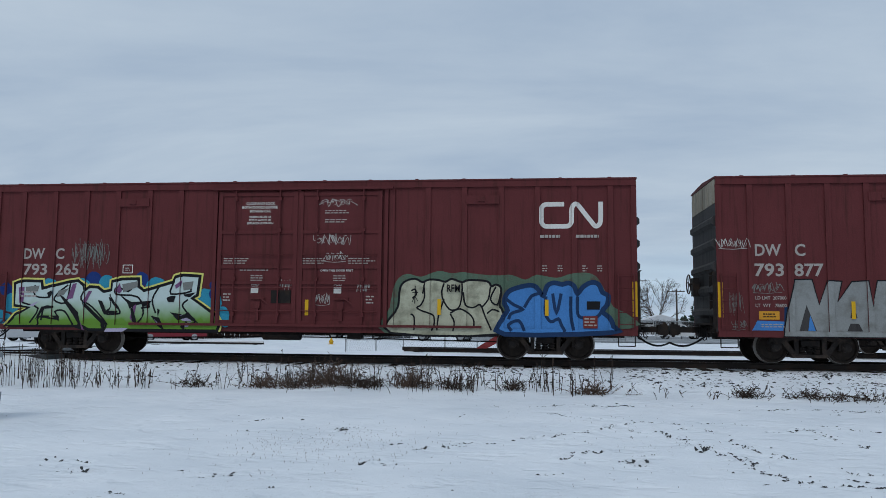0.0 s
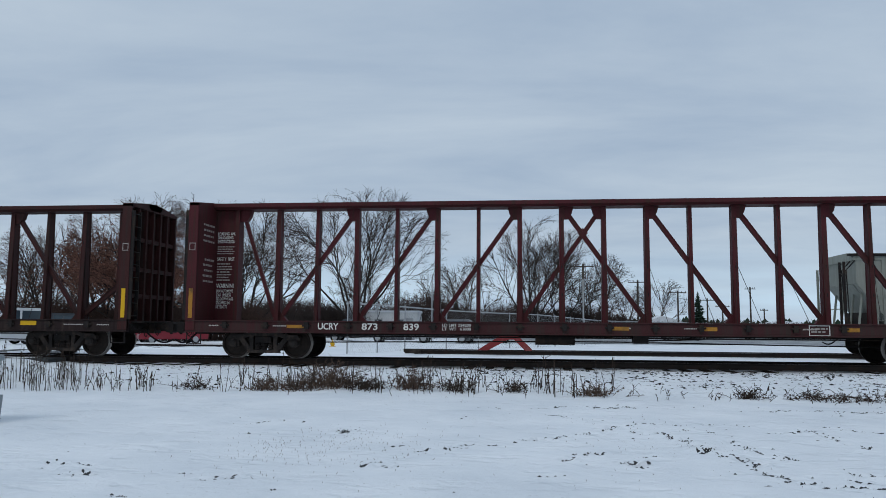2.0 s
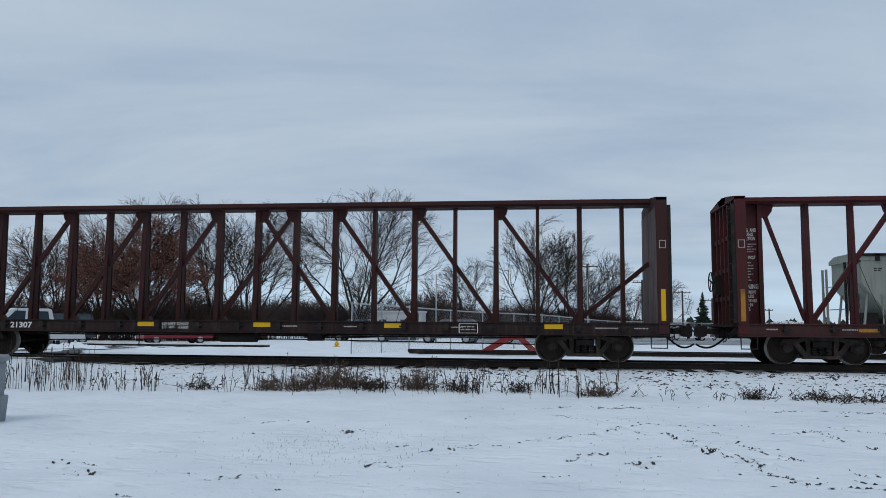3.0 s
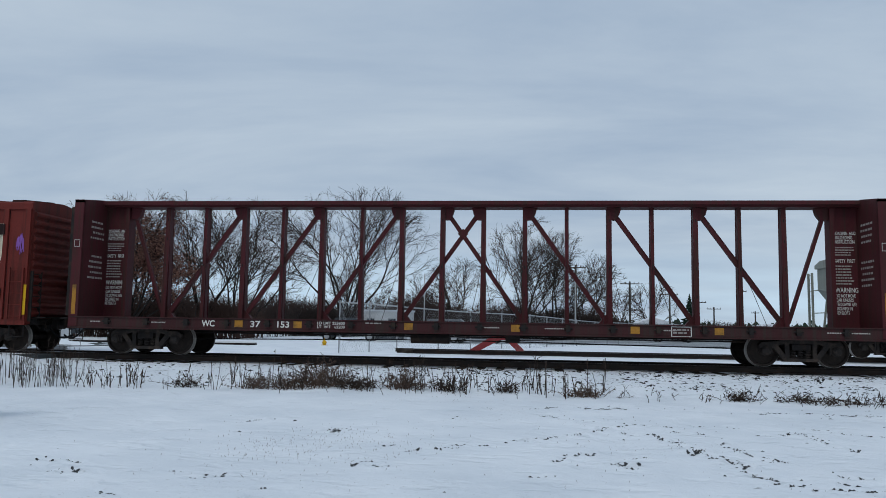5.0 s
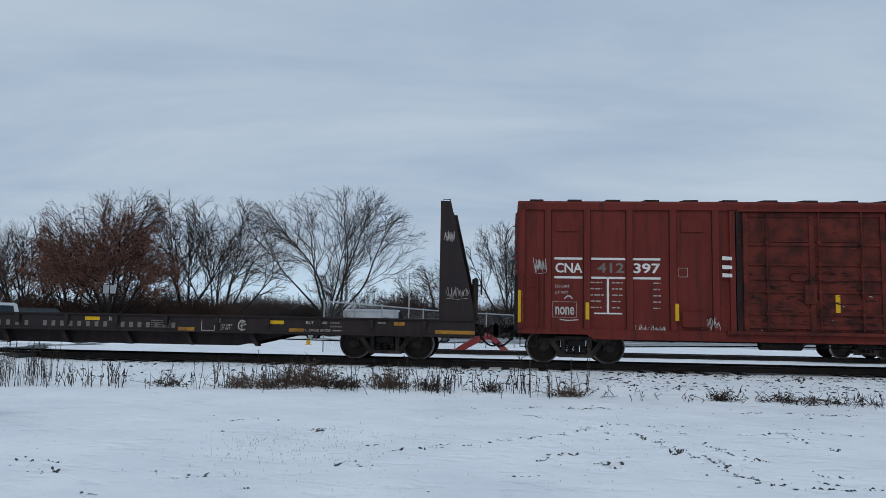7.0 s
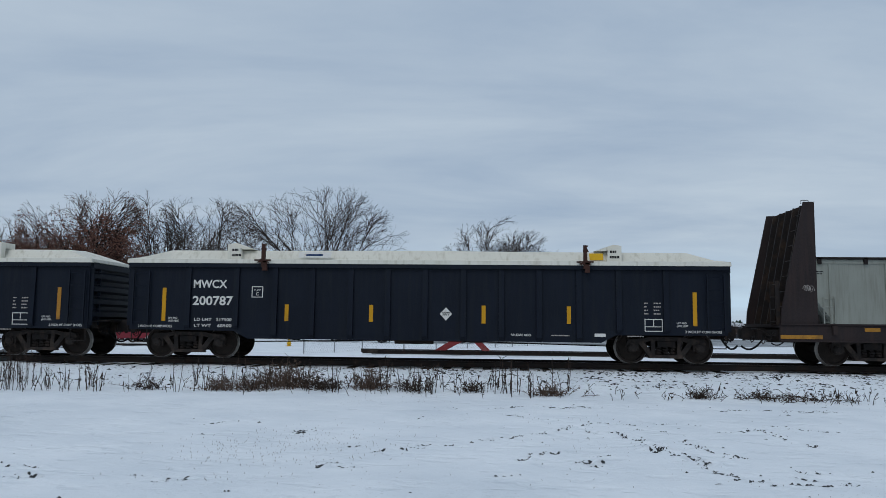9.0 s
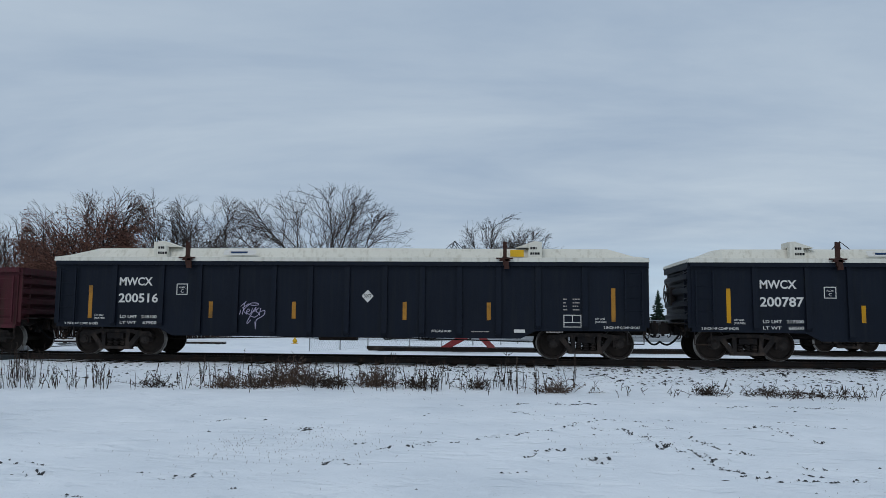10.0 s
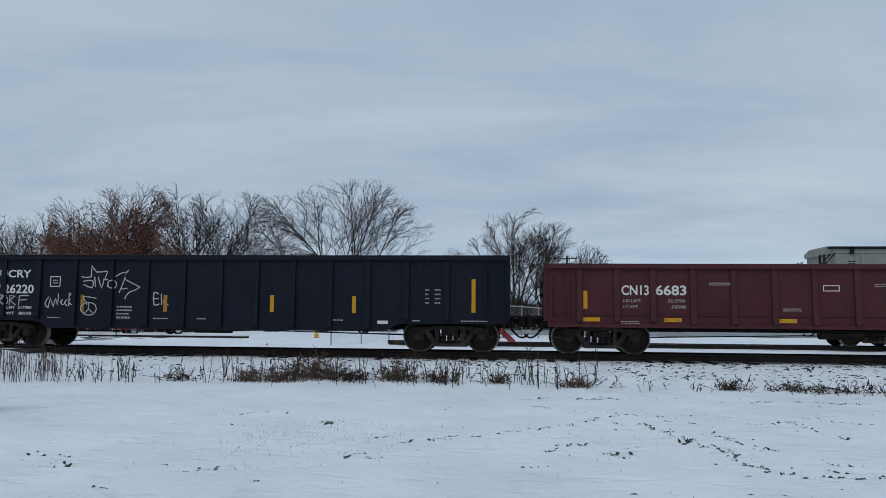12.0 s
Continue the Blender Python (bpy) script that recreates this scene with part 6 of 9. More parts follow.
    for shard in ([(-7.96, 1.0), (-7.78, 1.37), (-7.47, 1.39), (-7.45, 1.32), (-7.71, 1.3), (-7.88, 1.04)], [(-7.47, 1.11), (-7.25, 1.11), (-7.21, 0.94), (-7.33, 1.02)], [(-7.24, 1.72), (-7.11, 1.67), (-6.6, 1.19), (-6.44, 0.63), (-6.58, 0.83), (-6.78, 1.13)], [(-6.54, 1.65), (-6.4, 1.46), (-5.73, 0.9), (-5.81, 0.67), (-5.92, 0.91), (-6.45, 1.38)], [(-6.03, 1.57), (-5.9, 1.55), (-5.76, 1.27), (-5.4, 1.26), (-5.46, 1.17), (-5.85, 1.2)], [(-5.39, 1.75), (-4.99, 1.52), (-4.37, 1.56), (-4.45, 1.46), (-4.89, 1.45), (-5.04, 1.32), (-5.13, 1.51)]):
        paint("graffiti_shard", [shard], SPRAY_BLACK, car, y, rel, 10, "", SILL)
    for shard in ([(-5.02, 1.37), (-4.93, 1.32), (-4.8, 0.89), (-4.95, 0.96)], [(-4.2, 1.34), (-4.12, 1.3), (-4.17, 1.09)], [(-3.83, 1.26), (-3.71, 1.2), (-3.46, 1.14), (-3.25, 1.24), (-2.92, 0.91), (-3.3, 1.08), (-3.55, 1.01)], [(-4.4, 1.13), (-4.13, 1.08), (-3.94, 0.72), (-4.09, 0.87)], [(-3.41, 0.91), (-3.32, 0.89), (-3.34, 0.72), (-3.46, 0.81)], [(-4.63, 1.47), (-4.43, 1.47), (-4.44, 1.35), (-4.51, 1.35), (-4.51, 1.41), (-4.63, 1.38)]):
        paint("graffiti_shard", [shard], SPRAY_BLACK, car, y, rel, 10, "", SILL)
    for shard in ([(-3.93, 1.65), (-3.81, 1.7), (-3.63, 1.7), (-3.68, 1.53), (-3.88, 1.53)], [(-3.42, 1.75), (-3.05, 1.81), (-3.21, 1.67), (-3.37, 1.69)], [(-5.64, 1.6), (-5.58, 1.63), (-5.37, 1.37), (-5.43, 1.32)], [(-7.6, 1.77), (-7.47, 1.85), (-7.43, 1.75), (-7.53, 1.61)], [(-7.8, 1.11), (-7.5, 1.11), (-7.5, 1.07), (-7.8, 1.06)]):
        paint("graffiti_shard", [shard], SPRAY_BLACK, car, y, rel, 10, "", SILL)
    bars(-8.50, 1.62, 0.72, 0.24, 2, y - 0.035, car, seed=31)
    # cream piece on a dull green ground, then the blue piece
    back = [(2.50, 0.71), (2.63, 1.41), (2.78, 2.12), (3.09, 2.36), (3.50, 2.28), (3.97, 2.44), (4.37, 2.38), (4.68, 2.41), (5.16, 2.35), (5.70, 2.32), (6.01, 2.34), (6.40, 2.21), (6.71, 2.34), (7.25, 2.26),
            (7.63, 2.37), (8.09, 2.40), (8.39, 2.22), (8.69, 1.61), (8.81, 1.45), (9.22, 1.23), (9.22, 0.90), (5.94, 0.71)]
    paint("graffiti_ground", [rounded(back, True, 3)], SPRAY_MOSS, car, y, rel, 1, "dull green sprayed ground", SILL)
    cream = [(2.67, 0.71), (2.79, 1.30), (2.87, 1.49), (2.91, 1.96), (3.07, 2.16), (3.34, 2.22), (3.54, 2.13), (3.74, 2.20), (3.99, 2.19), (4.18, 2.14), (4.37, 2.22), (4.65, 2.13), (4.84, 2.19), (5.34, 2.16),
             (5.47, 2.02), (5.59, 2.07), (5.74, 1.95), (5.69, 1.51), (5.78, 1.32), (5.77, 0.71)]
    lines = [[(3.58, 2.05), (3.61, 1.73), (3.50, 1.49), (3.39, 1.42), (3.51, 1.34), (3.75, 1.26), (3.87, 1.18), (3.88, 0.95), (3.81, 0.78)], [(3.32, 0.79), (3.32, 1.15), (3.22, 1.24)],
             [(3.23, 1.89), (3.34, 1.93), (3.37, 1.78), (3.26, 1.68)], [(3.61, 2.13), (3.55, 1.81)], [(3.96, 0.79), (4.00, 1.19), (4.15, 1.66)],
             [(4.15, 2.10), (4.09, 1.89), (4.12, 1.66), (4.30, 1.38), (4.50, 1.38), (4.61, 1.53), (4.66, 1.89), (4.65, 2.10)]]
    lines += [[(4.33, 1.27), (4.56, 1.39), (4.77, 1.32), (4.97, 1.12), (4.98, 0.88)], [(4.33, 1.25), (4.44, 1.03), (4.41, 0.78)], [(4.69, 1.85), (4.75, 1.50), (4.97, 1.43), (5.16, 1.51), (5.29, 1.20), (5.47, 0.81)],
              [(5.44, 2.01), (5.38, 1.66), (5.19, 1.43)], [(5.59, 2.01), (5.44, 1.66), (5.63, 1.51), (5.72, 1.82)], [(5.35, 1.27), (5.50, 1.38), (5.69, 1.32)]]
    graffiti_piece(car, y, rel, "graffiti", "cream bubble-shaped graffiti with black outlines", cream, SPRAY_CREAM, [(0.06, SPRAY_BLACK)], lines, SPRAY_BLACK, 0.045, 2, True, sill=SILL)
    blue = [(5.83, 0.71), (5.77, 1.12), (5.91, 1.36), (5.83, 1.54), (5.86, 1.76), (6.01, 1.92), (6.40, 2.04), (6.63, 2.04), (6.76, 1.92), (6.89, 1.77), (6.99, 2.03), (7.17, 2.12), (7.40, 2.08), (7.57, 2.12),
            (7.72, 2.03), (7.81, 1.83), (7.97, 2.02), (8.21, 2.14), (8.39, 2.07), (8.48, 1.87), (8.63, 1.77), (8.60, 1.53), (8.47, 1.35), (8.65, 1.19), (8.76, 0.95), (8.68, 0.78)]
    lines = [[(5.88, 1.67), (6.09, 1.51), (6.32, 1.39), (6.02, 1.28), (5.94, 1.12)], [(6.79, 1.83), (6.56, 1.75), (6.37, 1.44)], [(6.02, 0.80), (5.94, 0.97), (6.22, 1.08), (6.37, 0.80)],
             [(6.96, 1.75), (6.94, 1.29), (7.09, 1.06), (7.29, 1.14), (7.37, 0.98), (7.47, 0.79)], [(7.14, 1.83), (7.24, 1.29), (7.37, 1.83)], [(7.63, 1.75), (7.63, 1.22), (7.70, 0.83)],
             [(7.81, 1.75), (7.81, 1.29), (7.96, 1.17), (8.31, 1.19), (8.47, 1.38)]]
    graffiti_piece(car, y, rel, "graffiti", "blue bubble-shaped graffiti with navy outlines", blue, SPRAY_SKY, [(0.13, SPRAY_NAVY)], lines, SPRAY_NAVY, 0.085, 6, True, sill=SILL)
    paint("graffiti_patch", [[(8.06, 1.40), (8.40, 1.40), (8.42, 1.62), (8.06, 1.62)]], SPRAY_BLACK, car, y, rel, 11)
    words("RFM", 4.22, 1.86, 0.20, y - 0.062, car, SPRAY_BLACK, 0.38, "tag")
    paint("tag", ribbon([(3.34, 2.03), (3.33, 1.53)], 0.02) + ribbon([(3.26, 1.84), (3.43, 1.84)], 0.02) + ribbon([(3.26, 1.58), (3.33, 1.74), (3.42, 1.60)], 0.02), SPRAY_BLACK, car, y, rel, 6)
    strip(car, 4.02, 1.22, 1.66, y - 0.045)
    strip(car, 6.98, 1.22, 1.66, y - 0.045)
    s = Shape()
    s.box(7.96, 8.34, y - 0.05, y, 0.89, 1.22)
    part("notice_plate", s, PLATE_RED, car)
    bars(7.99, 0.93, 0.33, 0.26, 3, y - 0.053, car, seed=33)
    for x, sd in ((6.86, 34), (7.28, 35), (7.95, 36), (8.35, 37)):
        bars(x, 2.42, 0.14, 0.20, 3, y - 0.004, car, seed=sd, dash=0.09)
    scrawl(car, -9.2, -8.75, 0.8, 1.0, 5, 38, y, rel, SPRAY_NAVY, 0.03, 3)


def dress_car_a():
    car, y, rel = car_a, YA, RA
    words("DW", -8.43, 2.87, 0.30, y - 0.004, car, DULLWHITE, 0.69)
    words("C", -7.40, 2.87, 0.30, y - 0.004, car, DULLWHITE, 0.28)
    words("793", -8.45, 2.33, 0.32, y - 0.004, car, DULLWHITE, 0.77)
    words("877", -7.42, 2.33, 0.32, y - 0.004, car, DULLWHITE, 0.75)
    words("LD LMT  207000", -8.44, 1.70, 0.085, y - 0.004, car, DULLWHITE, 0.80)
    words("LT  WT   78600", -8.44, 1.50, 0.085, y - 0.004, car, DULLWHITE, 0.80)
    s = Shape()
    s.box(-8.35, -7.83, y - 0.006, y, 1.17, 1.39)
    part("notice_plate", s, PLATE_ORANGE, car)
    bars(-8.25, 1.21, 0.36, 0.14, 2, y - 0.009, car, SPRAY_BLACK, seed=41, dash=0.1)
    paint("spray_patch", [[(-8.55, 0.88), (-7.75, 0.88), (-7.70, 1.12), (-8.40, 1.14)]], SPRAY_SKY, car, y, rel, 1)
    paint("spray_patch", [[(-7.72, 0.88), (-7.70, 1.5), (-7.6, 1.5), (-7.5, 0.88)]], SPRAY_NAVY, car, y, rel, 1)
    bars(-8.30, 0.95, 0.6, 0.12, 2, y - 0.008, car, seed=42)
    big = [(-7.75, 0.72), (-7.63, 1.41), (-7.42, 2.23), (-6.98, 2.24), (-6.82, 1.57), (-6.59, 2.21), (-6.23, 2.19), (-6.36, 1.64), (-5.99, 2.18), (-5.58, 2.21), (-5.49, 1.53), (-5.35, 2.21),
           (-4.6, 2.21), (-4.4, 1.9), (-4.6, 1.5), (-4.2, 0.72)]
    paint("graffiti", [big], SPRAY_SILVER, car, y, rel, 2, "large silver block-shaped graffiti", SILL)
    for gap_shape, m in (([(-7.34, 0.88), (-7.14, 1.56), (-6.90, 0.88)], ENDGREY), ([(-7.12, 0.88), (-7.06, 1.3), (-6.93, 0.88)], SPRAY_SKY), ([(-6.14, 0.88), (-6.06, 1.08), (-5.85, 1.08), (-5.75, 0.88)], ENDGREY),
                         ([(-6.05, 1.23), (-5.97, 1.65), (-5.88, 1.23)], ENDGREY)):
        paint("graffiti_gap", [gap_shape], m, car, y, rel, 3 if m is ENDGREY else 4)
    paint("graffiti_edge", ribbon(big, 0.03, True), SPRAY_BLACK, car, y, rel, 5, "", SILL)
    strip(car, -5.98, 1.20, 1.66, y - 0.045)
    strip(car, 4.02, 1.22, 1.66, y - 0.02)
    scrawl(car, -9.36, -8.6, 3.08, 3.34, 9, 43, y, rel, CHALK, 0.022, 2)
    scrawl(car, -8.5, -7.75, 1.9, 2.15, 8, 44, y, rel, SPRAY_GREY, 0.018, 2)
    scrawl(car, -9.1, -8.75, 1.3, 1.9, 7, 45, y, rel, SPRAY_GREY, 0.012, 2)
    scrawl(car, -9.05, -8.7, 0.92, 1.15, 6, 46, y, rel, SPRAY_GREY, 0.015, 2)


def dress_beams():
    y = YC - 0.004
    def sill_text(car, items, size=0.16):
        for text, x, w in items:
            words(text, x, 0.85, size, y, car, WHITE, w)
    sill_text(beam_a, [("UCRY", -7.50, 0.60), ("873", -6.24, 0.46), ("839", -5.05, 0.44)], 0.175)
    sill_text(beam_b, [("AOK", -8.66, 0.50), ("21307", -7.66, 0.70)], 0.16)
    sill_text(beam_c, [("WC", -7.36, 0.38), ("37", -5.94, 0.31), ("153", -5.19, 0.40)], 0.17)
    for car, x in ((beam_a, -3.96), (beam_b, -2.9), (beam_c, -3.99)):
        words("LD LMT 224200" if car is not beam_c else "LD LMT 223800", x, 0.955, 0.075, y, car, WHITE, 0.80)
        words("LT  WT   61800" if car is not beam_c else "LT  WT   62200", x, 0.85, 0.075, y, car, WHITE, 0.80)
    bars(-2.60, 0.97, 0.55, 0.08, 1, y, beam_c, seed=51)
    for car, sd in ((beam_a, 52), (beam_b, 53), (beam_c, 54)):
        rng = random.Random(sd)
        for x in (-10.9, -8.9, 0.5, 2.4, 5.4, 9.6, 10.4):
            bars(x + rng.uniform(-0.2, 0.2), 0.90, rng.uniform(0.35, 0.7), 0.08, 1, y, car, DULLWHITE, seed=sd + round(x), dash=0.07)
        frame_mark(car, 5.76, 6.27, 0.78, 1.04, y + 0.004)
        bars(5.80, 0.84, 0.42, 0.16, 2, y - 0.004, car, seed=sd)
        for k in (-1, 1) if car is not beam_b else ():
            x0, yw = (10.52 if k > 0 else -11.10), -0.087
            for text, z, hh, w in (("LOADING  AND", 3.70, 0.095, 0.62), ("UNLOADING", 3.58, 0.095, 0.52), ("INSTRUCTION", 3.46, 0.095, 0.58), ("SAFETY  FIRST", 2.92, 0.095, 0.58),
                                   ("WARNING", 2.08, 0.13, 0.64), ("DO NOT MOVE", 1.94, 0.09, 0.56), ("CAR UNLESS", 1.82, 0.09, 0.50), ("TIE DOWNS ARE", 1.70, 0.09, 0.58), ("SECURED IN", 1.58, 0.09, 0.46), ("KEYSLOTS", 1.46, 0.09, 0.38)):
                words(text, x0, z, hh, yw, car, WHITE, w * 0.95)
            bars(x0, 3.10, 0.58, 0.28, 4, yw + 0.002, car, seed=sd + 4, dash=0.10)
            bars(x0, 2.28, 0.52, 0.58, 7, yw + 0.002, car, seed=sd + 7, dash=0.10)
            # print on the inner face of the bulkhead
            s = Shape()
            rng2 = random.Random(sd + k)
            xb = k * (11.42 - 0.28)
            for i in range(9):
                z, yy = 3.9 - i * 0.16 - (0.4 if i > 3 else 0), -1.0 + rng2.uniform(-0.1, 0.1)
                while yy < -0.35:
                    w = rng2.uniform(0.05, 0.14)
                    s.box(min(xb, xb - k * 0.003), max(xb, xb - k * 0.003), yy, yy + w, z, z + 0.06)
                    yy += w + 0.04
            tagged(part("small_print", s, DULLWHITE, car), kind="stuff")
    for x in (-8.10,):
        s = Shape()
        s.box(x - 0.3, x + 0.3, y - 0.004, y, 0.88, 0.97)
        part("reflector", s, OCHRE, beam_a)
    for x in (0.9, 3.2, 6.8):
        s = Shape()
        s.box(x - 0.22, x + 0.22, y - 0.004, y, 0.88, 0.98)
        part("reflector", s, OCHRE, beam_a)
    for x in (-9.5, -3.4, 0.1, 3.9, 8.35):
        s = Shape()
        s.box(x - 0.25, x + 0.25, y - 0.004, y, 0.91, 1.04)
        part("reflector", s, YELLOW, beam_b, "yellow reflective strip")
    for x in (-6.27, -4.55, -1.38, 1.58, 4.8, 7.0):
        s = Shape()
        s.box(x - 0.12, x + 0.12, y - 0.004, y, 0.84, 1.03)
        part("reflector", s, OCHRE, beam_c, "dirty ochre reflective patch")
    for car, m in ((beam_a, OCHRE), (beam_b, YELLOW), (beam_c, OCHRE)):
        for k in (-1, 1):
            s = Shape()
            s.box(k * 11.28 - 0.06, k * 11.28 + 0.06, -1.465, -1.461, 1.15, 2.0)
            part("reflector", s, m, car)
            frame_mark(car, k * 11.28 - 0.08, k * 11.28 + 0.08, 3.12, 3.32, -1.46, 2, 0.018, DULLWHITE)


def dress_car_c():
    car, y, rel = car_c, YD, RD
    p = y - 0.004
    words("CNA", -6.85, 2.49, 0.25, p, car, WHITE, 0.74)
    words("412", -5.70, 2.50, 0.25, p, car, FAINT, 0.72)
    words("397", -4.75, 2.50, 0.25, p, car, WHITE, 0.74)
    for x0, x1 in ((-6.87, -6.11), (-5.87, -4.95), (-4.75, -4.01)):
        for z in (2.35, 2.87):
            s = Shape()
            s.box(x0, x1, p - 0.002, p, z - 0.03, z + 0.03)
            part("stripe", s, WHITE, car)
    s = Shape()
    s.box(-5.45, -5.39, p - 0.002, p, 1.36, 2.32)
    s.box(-5.79, -5.45, p - 0.002, p, 1.36, 1.40)
    s.box(-5.39, -5.04, p - 0.002, p, 1.36, 1.40)
    part("stripe", s, WHITE, car)
    words("LD LMT", -6.85, 2.07, 0.075, p, car, DULLWHITE, 0.40)
    words("LT WT", -6.85, 1.90, 0.075, p, car, DULLWHITE, 0.36)
    for i in range(5):
        bars(-5.89, 1.50 + 0.17 * i, 0.36, 0.08, 1, p, car, DULLWHITE, seed=60 + i)
        bars(-5.31, 1.50 + 0.17 * i, 0.30, 0.08, 1, p, car, DULLWHITE, seed=66 + i)
        bars(-4.21, 1.50 + 0.17 * i, 0.24, 0.08, 1, p, car, DULLWHITE, seed=72 + i)
    frame_mark(car, -6.91, -6.27, 1.26, 1.68, y, 2, 0.008, CHALK)
    words("none", -6.85, 1.34, 0.30, p - 0.004, car, CHALK, 0.52)
    paint("tag", ribbon([(-6.72, 1.20), (-6.5, 1.17), (-6.22, 1.20)], 0.03), CHALK, car, y, rel, 3)
    paint("tag", ribbon([(-6.60, 1.76), (-6.52, 1.84), (-6.44, 1.84), (-6.38, 1.76)], 0.03), CHALK, car, y, rel, 3)
    for x in (-5.98, -3.59):
        strip(car, x, 1.21, 1.67, y - 0.066, 0.10)
    scrawl(car, -7.42, -7.1, 2.5, 2.9, 6, 62, y, rel, CHALK, 0.02, 3)
    scrawl(car, -4.66, -3.9, 0.74, 1.08, 14, 63, y, rel, CHALK, 0.016, 3)
    scrawl(car, -2.9, -2.5, 0.98, 1.35, 5, 64, y, rel, CHALK, 0.02, 3)
    frame_mark(car, -3.54, -3.29, 2.4, 2.64, y, 2, 0.012, DULLWHITE)
    for z in (2.86, 2.62, 2.40):
        s = Shape()
        s.prism([(-2.40, z), (-2.14, z), (-2.14, z + 0.09), (-2.40, z + 0.11)], y - 0.106, y - 0.102)
        part("data_patch", s, WHITE, car)
    line_logo(car, 3.11, 7.01, 2.35, 3.79, 0.31, y, rel, OLDCREAM)
    cloud = [(2.15, 0.7), (2.19, 1.19), (2.06, 1.39), (2.13, 1.59), (2.38, 1.66), (2.52, 1.6), (2.66, 1.76), (2.95, 1.78), (3.09, 1.71), (3.31, 1.8), (3.6, 1.73), (3.8, 1.8), (4.13, 1.74), (4.37, 1.81), (4.65, 1.74), (5.01, 1.82), (5.41, 1.82), (5.61, 1.68), (5.6, 1.4), (5.86, 1.25), (5.99, 0.94), (5.95, 0.75)]
    lines = [[(2.62, 0.77), (2.73, 1.01), (2.55, 1.36), (2.71, 1.64), (2.99, 1.68), (3.04, 1.37), (2.84, 1.24)], [(2.84, 1.24), (3.25, 1.21), (3.42, 0.98), (3.15, 0.74)], [(2.77, 1.01), (3.02, 1.05), (3.06, 0.93)], [(3.2, 1.64), (3.44, 1.69), (3.41, 1.45), (3.29, 1.29), (3.59, 1.22), (3.52, 1.02), (3.76, 0.75)], [(3.47, 1.47), (3.65, 1.52)], [(3.72, 1.68), (3.8, 1.69), (3.91, 1.46), (3.78, 1.26), (4.14, 1.22), (4.24, 0.76)], [(3.89, 1.54), (4.14, 1.4)]]
    lines += [[(3.83, 1.02), (4.15, 0.95)], [(4.25, 1.7), (4.53, 1.66), (4.58, 1.47), (4.38, 1.31), (4.71, 1.23), (4.79, 0.96), (4.96, 0.75)], [(4.41, 1.03), (4.75, 1.08)], [(4.69, 1.69), (5.09, 1.75), (5.45, 1.73), (5.56, 1.48), (5.14, 1.4), (5.02, 1.28), (5.66, 1.25), (5.89, 1.02), (5.8, 0.78)], [(4.87, 1.04), (5.43, 0.99), (5.74, 0.88)], [(5.18, 1.55), (5.5, 1.56)], [(2.18, 1.43), (2.42, 1.52), (2.59, 1.36)]]
    cloud = cloud[:1] + cloud + cloud[-1:]
    paint("graffiti_rim", ribbon(rounded(cloud, True, 3), 0.15, True), SPRAY_GREY, car, y - 0.045, rel, 2)
    graffiti_piece(car, y - 0.045, rel, "graffiti", "violet cloud-shaped graffiti with dark outlines", cloud, SPRAY_VIOLET, [(0.07, SPRAY_DKVIOLET)], lines, SPRAY_DKVIOLET, 0.05, 3, True)
    scrawl(car, 4.0, 4.75, 1.95, 2.15, 9, 65, y, rel, SPRAY_SKY, 0.05, 2)
    scrawl(car, 5.0, 5.65, 1.9, 2.25, 9, 66, y, rel, CHALK, 0.025, 2)
    scrawl(car, 6.35, 6.85, 1.95, 2.2, 7, 67, y, rel, CHALK, 0.02, 2)
    scrawl(car, 7.42, 7.68, 2.9, 3.5, 6, 68, y, rel, SPRAY_VIOLET, 0.035, 2)
    scrawl(car, 2.6, 3.0, 1.95, 2.15, 5, 69, y, rel, SPRAY_BLACK, 0.025, 2)
    frame_mark(car, 5.72, 5.88, 1.38, 1.66, y)
    strip(car, 0.585, 1.49, 1.97, y - 0.056, 0.12)


